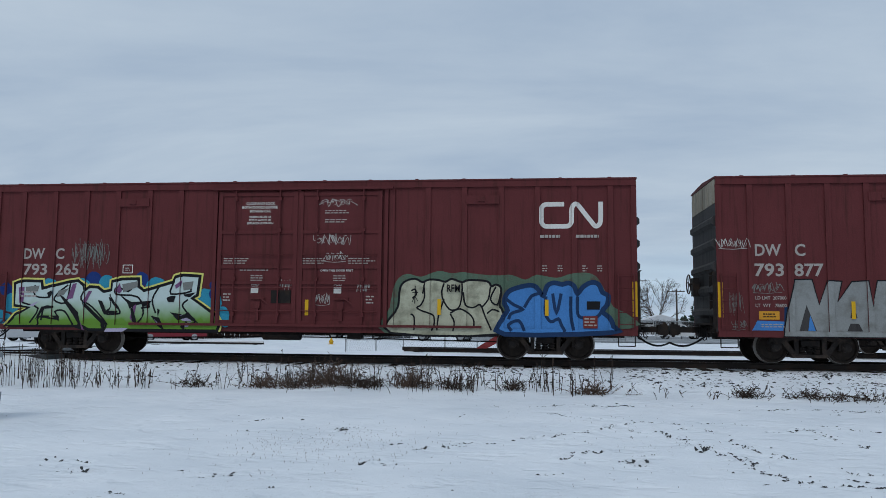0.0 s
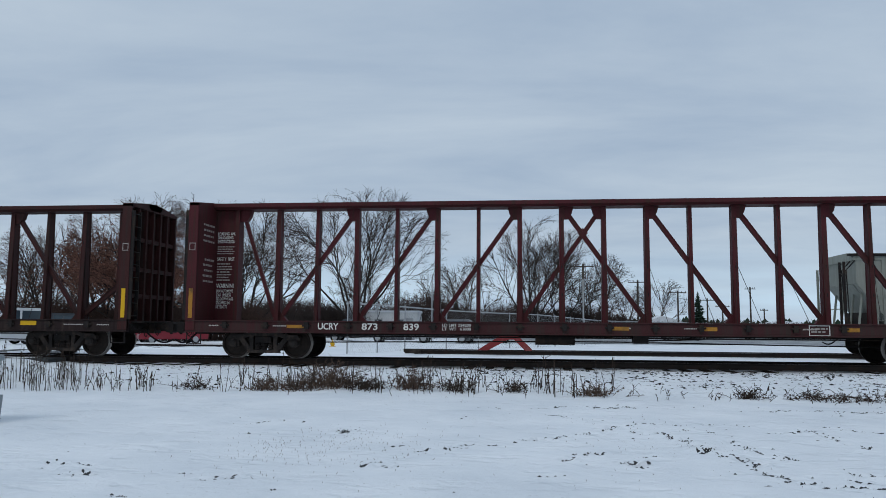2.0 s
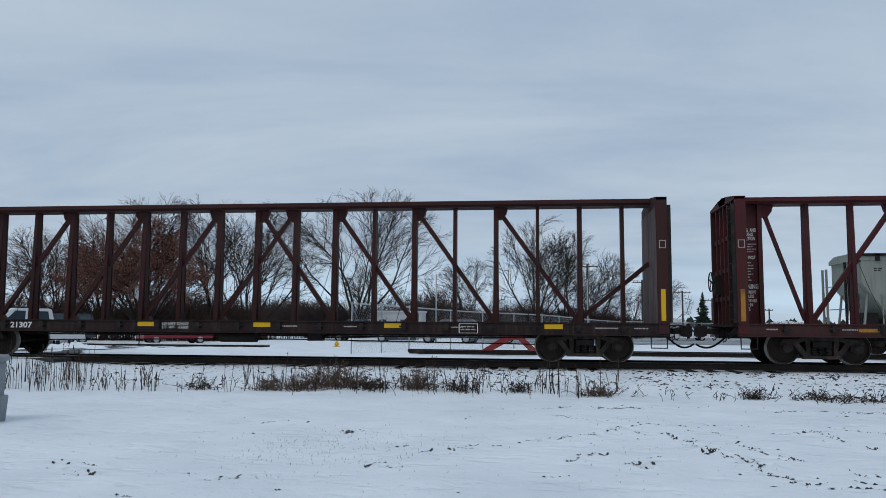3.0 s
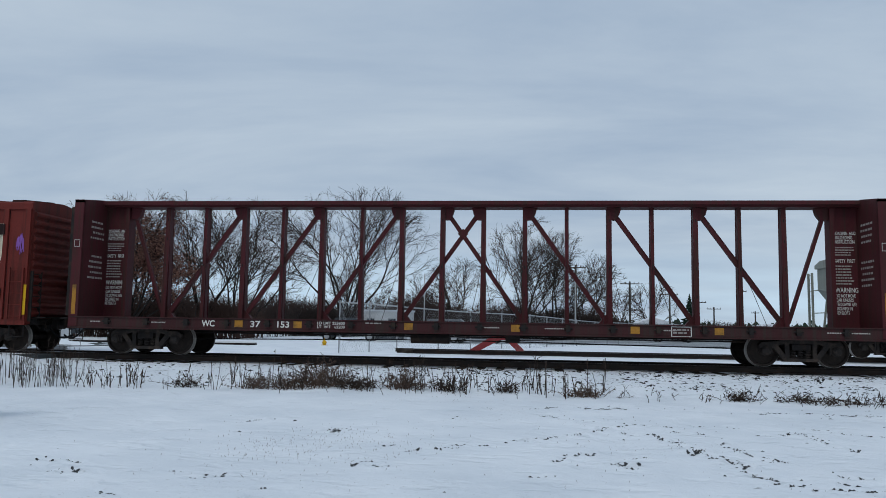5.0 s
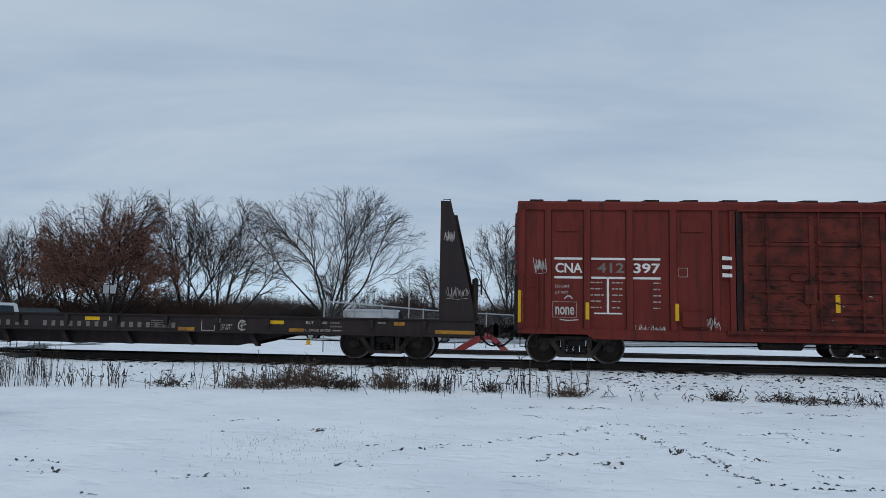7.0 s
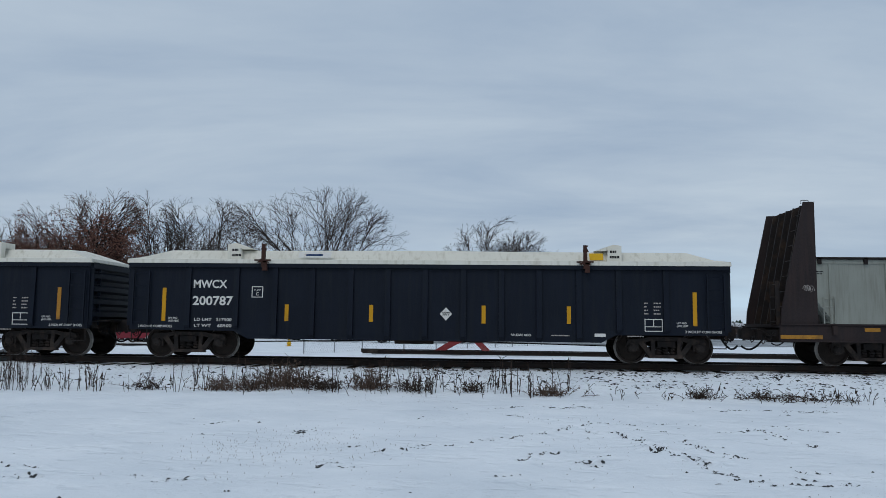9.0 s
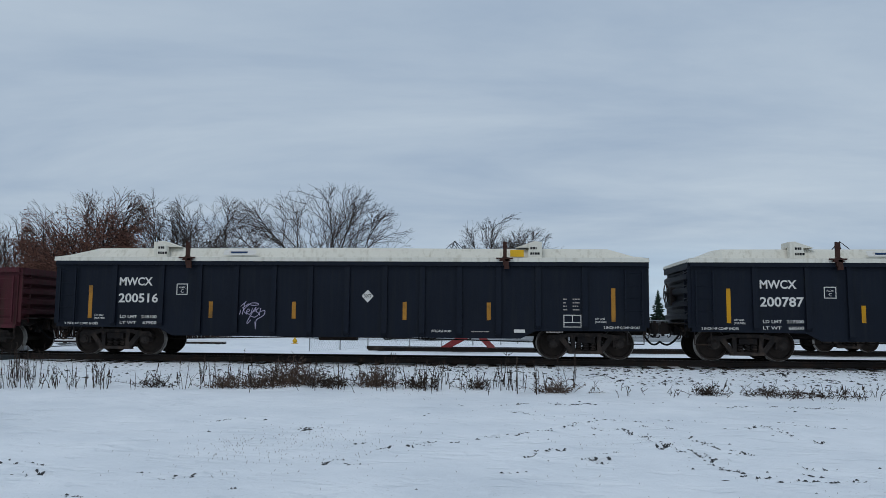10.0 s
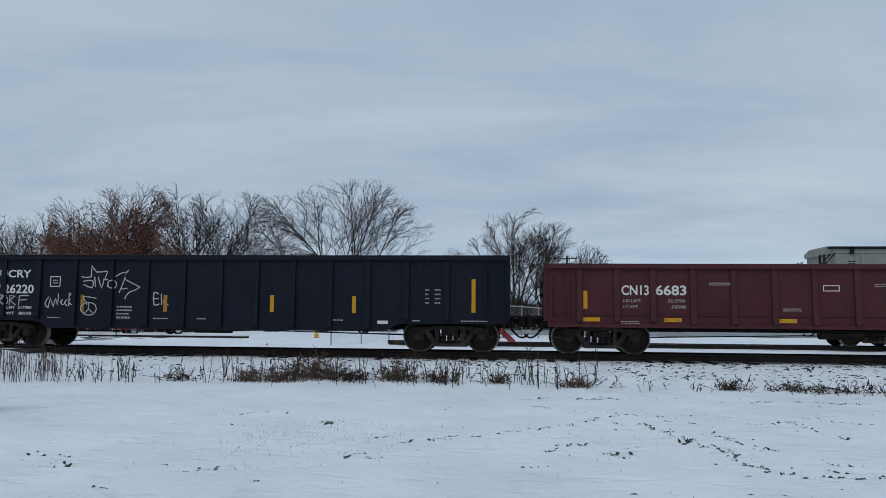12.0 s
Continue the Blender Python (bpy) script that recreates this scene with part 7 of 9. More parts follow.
def dress_flat():
    car, y = flat, YF - 0.004
    words("BCOL", -6.82, 0.78, 0.14, y, car, DULLWHITE, 0.64)
    words("86306", -5.92, 0.78, 0.14, y, car, DULLWHITE, 0.84)
    for x0, count, gap in ((-3.72, 7, 0.28), (-1.48, 8, 0.26), (0.86, 7, 0.25)):
        for i in range(count):
            s = Shape()
            xx = x0 + i * gap
            s.box(xx, xx + 0.11, y - 0.002, y, 0.77, 0.92)
            part("name_block", s, FAINT, car)
    for x, z, w, m in ((-6.5, 0.95, 0.22, OCHRE), (-3.2, 0.95, 0.22, OCHRE), (0.0, 0.95, 0.22, YELLOW), (5.4, 0.93, 0.23, YELLOW), (2.8, 0.70, 0.24, OCHRE), (6.0, 0.72, 0.22, OCHRE), (8.9, 0.95, 0.15, OCHRE), (-8.6, 0.95, 0.2, OCHRE)):
        s = Shape()
        s.box(x - w, x + w, y - 0.004, y, z, z + 0.10)
        part("reflector", s, m, car)
    for x in (-7.2, -3.9, 0.5, 3.7):
        paint("chalk_mark", ribbon([(x, 0.95), (x + 0.09, 1.06)], 0.018) , CHALK, car, YF, (), 3)
        paint("chalk_mark", ribbon([(x, 1.06), (x + 0.09, 0.95)], 0.018), CHALK, car, YF, (), 4)
    for x in (-4.66, 4.30):
        paint("round_emblem", ribbon([(x + 0.22, 0.98), (x + 0.10, 1.02), (x + 0.02, 0.92), (x + 0.02, 0.80), (x + 0.12, 0.74), (x + 0.22, 0.77)], 0.035), DULLWHITE, car, YF, (), 2)
        paint("round_emblem", ribbon([(x + 0.12, 0.74), (x + 0.12, 0.98), (x + 0.24, 0.90), (x + 0.06, 0.86)], 0.03), DULLWHITE, car, YF, (), 3)
    frame_mark(car, -4.16, -3.93, 0.76, 1.0, YF)
    bars(-4.12, 0.80, 0.14, 0.14, 3, y, car, FAINT, seed=86, dash=0.07)
    paint("stencil_box", ribbon([(3.25, 0.98), (3.25, 0.72), (3.62, 0.72), (3.62, 0.94)], 0.02), DULLWHITE, car, YF, (), 2)
    bars(1.75, 0.76, 0.7, 0.24, 4, y, car, FAINT, seed=87, dash=0.08)
    words("LD LMT", 3.80, 0.84, 0.07, y, car, DULLWHITE, 0.34)
    words("LT WT", 3.80, 0.74, 0.07, y, car, DULLWHITE, 0.28)
    words("BLT   6-80", 6.25, 0.95, 0.075, y, car, DULLWHITE, 0.62)
    bars(6.95, 0.84, 0.35, 0.2, 2, y, car, FAINT, seed=88, dash=0.08)
    words("L OVER ENDS", 6.25, 0.74, 0.075, y, car, DULLWHITE, 0.72)
    bars(7.03, 0.74, 0.32, 0.07, 1, y, car, DULLWHITE, seed=89, dash=0.06)
    bars(8.3, 0.98, 0.25, 0.07, 1, y, car, DULLWHITE, seed=92, dash=0.06)
    bars(-7.9, 0.78, 0.3, 0.2, 2, y, car, DULLWHITE, seed=93, dash=0.08)
    scrawl(car, 10.2, 10.8, 1.75, 2.05, 9, 89, -1.45, (), DULLWHITE, 0.016, 1)
    scrawl(car, 10.12, 10.4, 3.3, 3.6, 8, 90, -1.45, (), DULLWHITE, 0.016, 1)
    scrawl(car, -10.35, -10.1, 2.0, 2.2, 5, 91, -1.45, (), DULLWHITE, 0.016, 1)


def dress_gondolas():
    y = YG - 0.004
    for car, num, ld, lt in ((gon_b, "200516", "218100", "67900"), (gon_a, "200787", "217500", "68500")):
        words("MWCX", -6.50, 1.98, 0.22, y, car, WHITE, 0.98)
        words(num, -6.50, 1.50, 0.24, y, car, WHITE, 1.16)
        words("LD LMT   " + ld, -6.44, 1.05, 0.08, y, car, WHITE, 1.08)
        words("LT WT    " + lt, -6.44, 0.88, 0.08, y, car, WHITE, 1.08)
        words("2 INCH HF COMP SHOES", -8.05, 0.86, 0.065, y, car, WHITE, 0.98)
        words("LIFT AND", -7.18, 1.10, 0.05, y, car, WHITE, 0.26)
        words("JACK HERE", -7.18, 1.02, 0.05, y, car, WHITE, 0.30)
        words("2 INCH HF COMP SHOES", 7.15, 0.86, 0.065, y, car, WHITE, 0.98)
        words("LIFT AND", 6.93, 1.10, 0.05, y, car, WHITE, 0.26)
        words("JACK HERE", 6.93, 1.02, 0.05, y, car, WHITE, 0.30)
        frame_mark(car, -4.80, -4.50, 1.73, 2.02, YG)
        words("PLATE", -4.74, 1.90, 0.045, y, car, WHITE, 0.18)
        words("C", -4.69, 1.78, 0.085, y, car, WHITE, 0.08)
        for i in range(4):
            bars(6.06, 1.33 + 0.095 * i, 0.12, 0.08, 1, y, car, seed=106 + i, dash=0.08)
            bars(6.32, 1.33 + 0.095 * i, 0.20, 0.08, 1, y, car, seed=116 + i, dash=0.08)
        frame_mark(car, 6.08, 6.54, 0.90, 1.22, YG)
        paint("stencil_box", ribbon([(6.31, 1.02), (6.31, 1.22)], 0.02) + ribbon([(6.08, 1.02), (6.54, 1.02)], 0.02), WHITE, car, YG, (), 3)
        dz = 1.31 if car is gon_a else 1.71
        paint("label_diamond", [[(0.49, dz), (0.66, dz - 0.18), (0.83, dz), (0.66, dz + 0.18)]], WHITE, car, YG, (), 2, "white diamond placard")
        words("3077", 0.55, dz - 0.04, 0.09, YG - 0.012, car, SPRAY_BLACK, 0.22)
        words("RELEASE ROD", 2.45, 0.73, 0.06, y, car, WHITE, 0.55)
        for x, sd in ((3.55, 124), (5.6, 126)):
            bars(x, 0.72, 0.5, 0.07, 1, y, car, DULLWHITE, seed=sd, dash=0.06)
        s = Shape()
        s.box(4.72, 5.02, y - 0.003, y, 0.73, 0.82)
        part("label_plate", s, WHITE, car)
        for x, z0, z1 in ((-7.32, 1.04, 1.97), (-3.80, 1.07, 1.53), (-1.42, 1.07, 1.54), (1.70, 1.06, 1.55), (4.03, 1.07, 1.55), (7.42, 1.05, 1.96)):
            strip(car, x, z0, z1, YG - (0.004 if abs(x) < 7 else 0.004), 0.11, AMBER if car is gon_a else OCHRE)
        # maker's patch on the cover: a plain dark oval in a pale field
        z0 = 2.69
        s = Shape()
        s.prism_x([(-1.30, z0 + 0.17), (-1.19, z0 + 0.33), (-1.195, z0 + 0.335), (-1.305, z0 + 0.175)], -3.55, -2.62)
        lid = [c for c in car.children if c.name.startswith("cover")][0]
        part("maker_patch", s, WHITE, lid)
        s = Shape()
        s.prism_x([(-1.27, z0 + 0.222), (-1.235, z0 + 0.272), (-1.245, z0 + 0.282), (-1.28, z0 + 0.232)], -3.34, -2.86)
        part("maker_mark", s, SPRAY_NAVY, lid)
        for x in (-5.35, 5.3):
            bars(x - 0.12, z0 + 0.16, 0.26, 0.30, 2, -1.302, lid, SPRAY_BLACK, seed=127, dash=0.08)
    for line in ([(-2.93, 1.3), (-2.97, 1.17)], [(-2.82, 1.5), (-2.89, 1.17)], [(-2.9, 1.35), (-2.71, 1.47)], [(-2.7, 1.45), (-2.85, 1.29), (-2.75, 1.18)], [(-2.78, 1.23), (-2.68, 1.28), (-2.73, 1.33), (-2.77, 1.23), (-2.68, 1.18), (-2.62, 1.25)], [(-2.6, 1.36), (-2.62, 1.23), (-2.53, 1.28), (-2.51, 1.37), (-2.72, 1.02), (-2.74, 0.92), (-2.64, 1.02)], [(-2.41, 1.37), (-2.5, 1.27), (-2.41, 1.2), (-2.52, 1.1), (-2.65, 1.13)], [(-2.36, 1.36), (-2.4, 1.15)], [(-2.39, 1.24), (-2.25, 1.29), (-2.27, 1.16), (-2.45, 1.05), (-2.49, 0.97), (-2.5, 0.77), (-2.52, 0.97)], [(-2.42, 1.46), (-2.46, 1.44), (-2.56, 1.43), (-2.65, 1.44), (-2.69, 1.46), (-2.65, 1.49), (-2.56, 1.5), (-2.46, 1.49), (-2.42, 1.46)], [(-2.94, 1.4), (-2.78, 1.54)]):
        paint("tag", ribbon(rounded(line, False, 3), 0.02), SPRAY_LILAC, gon_b, YG, RGB, 3, "looping pale lilac sprayed scrawl")
    # low red gondola
    car = gon_c
    words("CN13", -6.23, 1.63, 0.25, y, car, WHITE, 0.74)
    words("6683", -5.32, 1.63, 0.25, y, car, WHITE, 0.82)
    words("LD.LMT.", -6.18, 1.43, 0.08, y, car, DULLWHITE, 0.5)
    words("LT.WT.", -6.18, 1.27, 0.08, y, car, DULLWHITE, 0.42)
    words("22.2700", -5.0, 1.43, 0.08, y, car, DULLWHITE, 0.46)
    words("63300", -4.9, 1.27, 0.08, y, car, DULLWHITE, 0.38)
    line_logo(car, 3.40, 5.20, 1.55, 2.20, 0.13, YG, [(4.15, 4.31, 0.105)])
    bars(3.31, 1.27, 0.82, 0.16, 1, y, car, dash=0.14)
    bars(4.38, 1.27, 0.84, 0.16, 1, y, car, dash=0.12)
    frame_mark(car, 5.64, 6.09, 1.28, 1.58, YG)
    paint("stencil_box", ribbon([(5.85, 1.36), (5.85, 1.58)], 0.03) + ribbon([(5.64, 1.35), (6.09, 1.35)], 0.03), WHITE, car, YG, (), 3)
    scrawl(car, 5.65, 6.05, 1.72, 1.82, 6, 133, YG, (), SPRAY_GREY, 0.015, 2)
    for i in range(3):
        bars(6.65, 1.62 + 0.10 * i, 0.5, 0.07, 1, y, car, DULLWHITE, seed=134 + i, dash=0.09)
    for x in (-7.03, -4.86, -1.88, 1.52, 4.76, 6.99):
        s = Shape()
        s.box(x - 0.23, x + 0.23, y - 0.004, y, 0.90, 1.01)
        part("reflector", s, AMBER, car)
    strip(car, -7.19, 1.24, 1.73, y, 0.11, AMBER)
    strip(car, 7.15, 1.26, 1.73, y, 0.11, AMBER)
    for x, z, w in ((-3.9, 1.88, 0.7), (-2.0, 1.20, 0.6), (0.35, 1.86, 0.5), (-0.85, 1.80, 0.0), (-6.3, 0.83, 0.7), (5.7, 0.88, 0.3)):
        if w:
            bars(x, z, w, 0.10, 2, y, car, DULLWHITE, seed=round(10 * x) + 200, dash=0.06)
    frame_mark(car, -0.95, -0.55, 1.76, 1.90, YG)
    # chalk scribble of plain loops
    for line in ([(1.21, 1.71), (1.15, 1.93), (1.14, 2.09)], [(1.26, 1.73), (1.23, 1.93), (1.21, 2.09)], [(1.14, 2.09), (1.17, 2.04), (1.21, 2.09)], [(1.76, 1.74), (1.8, 1.96), (1.82, 2.13)], [(1.82, 1.71), (1.88, 1.93), (1.95, 2.13)], [(1.82, 2.13), (1.88, 2.06), (1.95, 2.13)], [(1.25, 1.73), (1.13, 1.7), (1.14, 1.47), (1.22, 1.42), (1.26, 1.58)], [(1.26, 1.52), (1.29, 1.39), (1.38, 1.35), (1.43, 1.25), (1.55, 1.21), (1.65, 1.25), (1.69, 1.36), (1.76, 1.39), (1.78, 1.58)], [(1.79, 1.68), (1.88, 1.7), (1.93, 1.6), (1.86, 1.58), (1.94, 1.51), (1.91, 1.4), (1.8, 1.4), (1.79, 1.5)], [(1.3, 1.96), (1.31, 1.81), (1.39, 1.81)], [(1.52, 1.91), (1.51, 1.87), (1.47, 1.85), (1.43, 1.87), (1.41, 1.91), (1.43, 1.96), (1.47, 1.98), (1.51, 1.96), (1.52, 1.91)], [(1.48, 1.88), (1.55, 1.81)], [(1.58, 1.82), (1.57, 2.0), (1.67, 1.97), (1.59, 1.9), (1.69, 1.82)]):
        paint("tag", ribbon(line, 0.022), CHALK, car, YG, RGC, 3, "sprayed loops and letters in one thin line")
    s = Shape()
    s.box(-8.2, 8.2, YG - 0.05, YG, 0.74, 0.84)
    s.box(-8.2, 8.2, YG - 0.03, YG, 1.07, 1.10)
    part("side_sill", s, GON_RED, car)
    # black gondola
    car = gon_d
    words("UCRY", -6.54, 2.04, 0.21, y, car, WHITE, 0.98)
    words("526220", -6.58, 1.58, 0.24, y, car, WHITE, 1.12)
    words("LT WT   88100", -6.5, 0.95, 0.08, y, car, WHITE, 1.0)
    words("LD LMT  217900", -6.5, 1.12, 0.08, y, car, WHITE, 1.0)
    frame_mark(car, -4.95, -4.66, 1.78, 2.06, YG)
    bars(-4.88, 1.84, 0.16, 0.15, 2, y, car, seed=151, dash=0.1)
    for x, z0, z1 in ((1.69, 1.08, 1.56), (4.05, 1.07, 1.55), (7.40, 1.11, 2.03), (-3.95, 1.05, 1.54), (-1.45, 1.06, 1.54)):
        strip(car, x, z0, z1, y, 0.11, AMBER if x > 0 else OCHRE)
    for line in ([(-4.01, 2.06), (-3.72, 2.06), (-3.71, 2.39), (-3.56, 2.2), (-3.25, 2.23)], [(-3.95, 1.93), (-3.66, 1.95), (-3.68, 1.74), (-3.94, 1.84)], [(-3.61, 2.06), (-3.57, 1.76)], [(-3.5, 2.06), (-3.39, 1.74), (-3.32, 2.01)], [(-3.22, 2.23), (-3.29, 1.98), (-3.18, 1.98), (-3.22, 1.77)], [(-2.94, 1.85), (-2.95, 1.78), (-3.0, 1.74), (-3.07, 1.74), (-3.12, 1.78), (-3.14, 1.85), (-3.13, 1.91), (-3.08, 1.95), (-3.01, 1.95), (-2.96, 1.91), (-2.94, 1.85)], [(-2.98, 2.07), (-2.65, 2.2), (-2.85, 1.6)], [(-2.59, 2.26), (-2.69, 1.99), (-2.23, 1.77), (-2.56, 1.61), (-2.67, 1.42)], [(-2.79, 1.71), (-2.6, 1.73)]):
        paint("tag", ribbon(rounded(line, False, 2), 0.03), CHALK, car, YG, RGD, 2, "large angular pale sprayed scrawl")
    for line in ([(-4.97, 1.48), (-5.09, 1.29), (-4.99, 1.16), (-4.93, 1.43), (-4.83, 1.18), (-4.78, 1.43), (-4.7, 1.24), (-4.69, 1.57)], [(-4.63, 1.32), (-4.55, 1.4), (-4.6, 1.29), (-4.51, 1.24)], [(-4.41, 1.4), (-4.49, 1.3), (-4.4, 1.21)], [(-4.36, 1.6), (-4.36, 1.21)], [(-4.24, 1.57), (-4.33, 1.38), (-4.21, 1.24)]):
        paint("tag", ribbon(rounded(line, False, 2), 0.03), CHALK, car, YG, RGD, 3, "looping pale sprayed scrawl")
    for line in ([(-3.51, 1.14), (-3.55, 1.03), (-3.66, 0.96), (-3.81, 0.96), (-3.93, 1.03), (-3.99, 1.14), (-3.95, 1.24), (-3.83, 1.31), (-3.68, 1.31), (-3.56, 1.25), (-3.51, 1.14)], [(-3.76, 1.32), (-3.75, 1.13), (-3.9, 0.98)], [(-3.75, 1.13), (-3.58, 0.99)], [(-3.8, 1.25), (-3.89, 1.41), (-3.9, 1.49), (-3.52, 1.44)]):
        paint("tag", ribbon(rounded(line, False, 2), 0.03), CHALK, car, YG, RGD, 4, "sprayed ring with spokes")
    for line in ([(-1.66, 1.58), (-1.8, 1.61), (-1.78, 1.26), (-1.62, 1.29)], [(-1.79, 1.43), (-1.65, 1.45)], [(-1.57, 1.58), (-1.56, 1.26)], [(-1.4, 1.45), (-1.51, 1.34), (-1.36, 1.26)]):
        paint("tag", ribbon(rounded(line, False, 2), 0.03), CHALK, car, YG, RGD, 2, "short pale sprayed scrawl")
    for line in ([(-6.53, 1.5), (-6.3, 1.5), (-6.51, 1.23)], [(-6.24, 1.37), (-6.25, 1.3), (-6.29, 1.26), (-6.34, 1.26), (-6.38, 1.3), (-6.4, 1.36), (-6.39, 1.43), (-6.35, 1.47), (-6.3, 1.47), (-6.26, 1.43), (-6.24, 1.37)], [(-6.18, 1.5), (-6.19, 1.23)], [(-6.21, 1.5), (-6.03, 1.48), (-6.17, 1.37), (-5.99, 1.23)], [(-5.89, 1.5), (-5.9, 1.23)], [(-5.89, 1.5), (-5.6, 1.51)], [(-5.91, 1.37), (-5.65, 1.39)]):
        paint("tag", ribbon(rounded(line, False, 2), 0.03), CHALK, car, YG, RGD, 3, "thin pale sprayed scrawl")
    bars(-2.9, 0.85, 0.5, 0.4, 4, y, car, DULLWHITE, seed=158, dash=0.08)
    for i in range(4):
        bars(6.06, 1.33 + 0.12 * i, 0.12, 0.08, 1, y, car, seed=160 + i, dash=0.08)
        bars(6.32, 1.33 + 0.12 * i, 0.20, 0.08, 1, y, car, seed=165 + i, dash=0.08)
    for x, w in ((7.05, 0.95), (-2.9, 0.5), (-1.8, 0.5), (-0.5, 0.3), (3.3, 0.5), (5.7, 0.3), (-5.0, 0.45)):
        bars(x, 0.84, w, 0.07, 1, y, car, DULLWHITE, seed=round(10 * x) + 300, dash=0.08)
    s = Shape()
    s.box(4.72, 5.02, y - 0.003, y, 0.78, 0.87)
    part("label_plate", s, WHITE, car)


dress_car_a()
dress_car_b()
dress_beams()
dress_car_c()
dress_flat()
dress_gondolas()


# ---- trees ----
def tree(x, y, z, height, rx, seed, label, low=2.0, stems=5, trunk_h=0.9, fan=0.6, lean=0.0, wind=0.0, dense=1.0, thick=1.0, up=0.05, bark=None, twig=None, leaves=0, leaf_top=0.7):
    """A bare tree: stems that fork from a short trunk, side limbs, branches and twigs, all kept within a rounded, uneven crown."""
    rng = random.Random(seed)
    th = thing("tree", label, "tree", pose(x, y, z), group="bare trees behind the track")
    cz, rz = (height + low) / 2, (height - low) / 2
    off = seed * 3.7
    wood, twigs = Shape(), Shape()
    SEG = (0.50, 0.42, 0.36, 0.34, 0.42)
    SWAY_OF = (0.06, 0.09, 0.09, 0.10, 0.1)
    REACH = (height * 1.5, height * 0.46, 2.4, 1.1, 0.45)
    ODDS = (1.0 * dense, 0.92 * dense, 0.62 * dense, 0.22 * dense)
    SLACK = (-0.05, 0.05, 0.18, 0.30, 0.38)

    def outside(p, level):
        rough = 0.26 * noise.noise((p.x * 0.33 + off, p.y * 0.33, p.z * 0.33)) + 0.16 * noise.noise((p.x * 1.1, p.y * 1.1 + off, p.z * 1.1))
        u = ((p.x - lean * (p.z - low)) / rx) ** 2 + (p.y / (rx * 0.85)) ** 2
        v = ((p.z - cz) / rz) ** 2 if p.z > cz else ((p.z - cz) / (rz * 1.15)) ** 2
        return u + v + rough > 0.86 + SLACK[level]

    def branch(p, d, length, r, level):
        n = max(1, round(length / SEG[level]))
        path, dirs = [p], [d]
        for i in range(n):
            out = Vector((p.x - lean * (p.z - low), p.y, 0.0)) / rx
            pull = up if level < 2 else up * 0.4
            d = (d + Vector((rng.gauss(0, 1), rng.gauss(0, 1), rng.gauss(0, 1))) * SWAY_OF[level] + Vector((wind, 0, pull * (1.3 - d.z))) + out * 0.03).normalized()
            q = p + d * SEG[level]
            if outside(q, level) and not (level == 0 and q.z < low + 1.5):
                break
            p = q
            path.append(p)
            dirs.append(d)
        if len(path) < 2:
            return
        end = max(0.005, r * (0.16 if level < 2 else 0.5))
        (wood if level < 2 else twigs).tube([tuple(v) for v in path], r, (7, 4, 3, 3, 3)[level], end, cap=False)
        if level == 4:
            return
        m = len(path) - 1
        for i in range(1, m + 1):
            if level == 0 and path[i].z < bare:
                continue
            tip = i == m
            for _ in range(2 if tip and level > 0 else (4 if tip else 1)):
                if not tip and rng.random() > ODDS[level]:
                    continue
                best, score = None, -9
                for _ in range(2):
                    v = Vector((rng.gauss(0, 1), rng.gauss(0, 1), rng.gauss(0, 1)))
                    v = (v - dirs[i] * v.dot(dirs[i])).normalized()
                    sc = v.x * path[i].x / rx + v.y * path[i].y / rx + 0.2 * v.z + rng.gauss(0, 0.4)
                    if sc > score:
                        best, score = v, sc
                a = rng.uniform(0.40, 0.75) if level < 2 else rng.uniform(0.35, 0.75)
                rr = (r + (end - r) * i / m)
                child = max((0.046, 0.025, 0.015, 0.010)[level] * thick, rr * (0.42 if level == 0 else 0.0))
                branch(path[i], (dirs[i] * math.cos(a) + best * math.sin(a)).normalized(), REACH[level + 1] * rng.uniform(0.6, 1.1) * (1.0 - 0.4 * i / m), child, level + 1)

    base = Vector((0, 0, -0.3))
    bare = low + 0.22 * (height - low)
    r0 = 0.042 * height ** 0.5 * (1 if stems < 6 else 0.85)
    fork = Vector((rng.gauss(0, 0.05), rng.gauss(0, 0.05), trunk_h))
    wood.tube([tuple(base), tuple(base * 0.5 + fork * 0.5), tuple(fork)], r0 * 2.1, 9, r0 * 1.6, cap=False)
    for i in range(stems):
        a = 2 * math.pi * (i + rng.uniform(-0.25, 0.25)) / stems
        f = fan * (1.0, 0.35, 0.75, 0.55)[i % 4] * rng.uniform(0.9, 1.1)
        branch(fork - Vector((0, 0, 0.15)), Vector((math.sin(f) * math.cos(a), math.sin(f) * math.sin(a), math.cos(f))), REACH[0], r0 * rng.uniform(0.75, 1.05), 0)
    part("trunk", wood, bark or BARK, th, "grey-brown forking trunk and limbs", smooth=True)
    part("crown", twigs, twig or TWIG, th, "fine bare twigs")
    if leaves:
        s = Shape()
        m = len(twigs.v)
        for _ in range(leaves):
            px, py, pz = twigs.v[rng.randrange(m)]
            if pz > height * rng.gauss(leaf_top, 0.16) or noise.noise((px * 0.5, py * 0.5, pz * 0.5)) < rng.uniform(-0.7, 0.35):
                continue
            q = Vector((px + rng.gauss(0, 0.10), py + rng.gauss(0, 0.10), pz + rng.gauss(0, 0.1)))
            u = Vector((rng.gauss(0, 1), rng.gauss(0, 1), rng.gauss(0, 1))).normalized() * rng.uniform(0.04, 0.085)
            v = u.orthogonal().normalized() * u.length * 0.7
            s.add([tuple(q - u), tuple(q - v * 0.8), tuple(q + u), tuple(q + v * 0.8)], [(0, 1, 2, 3)])
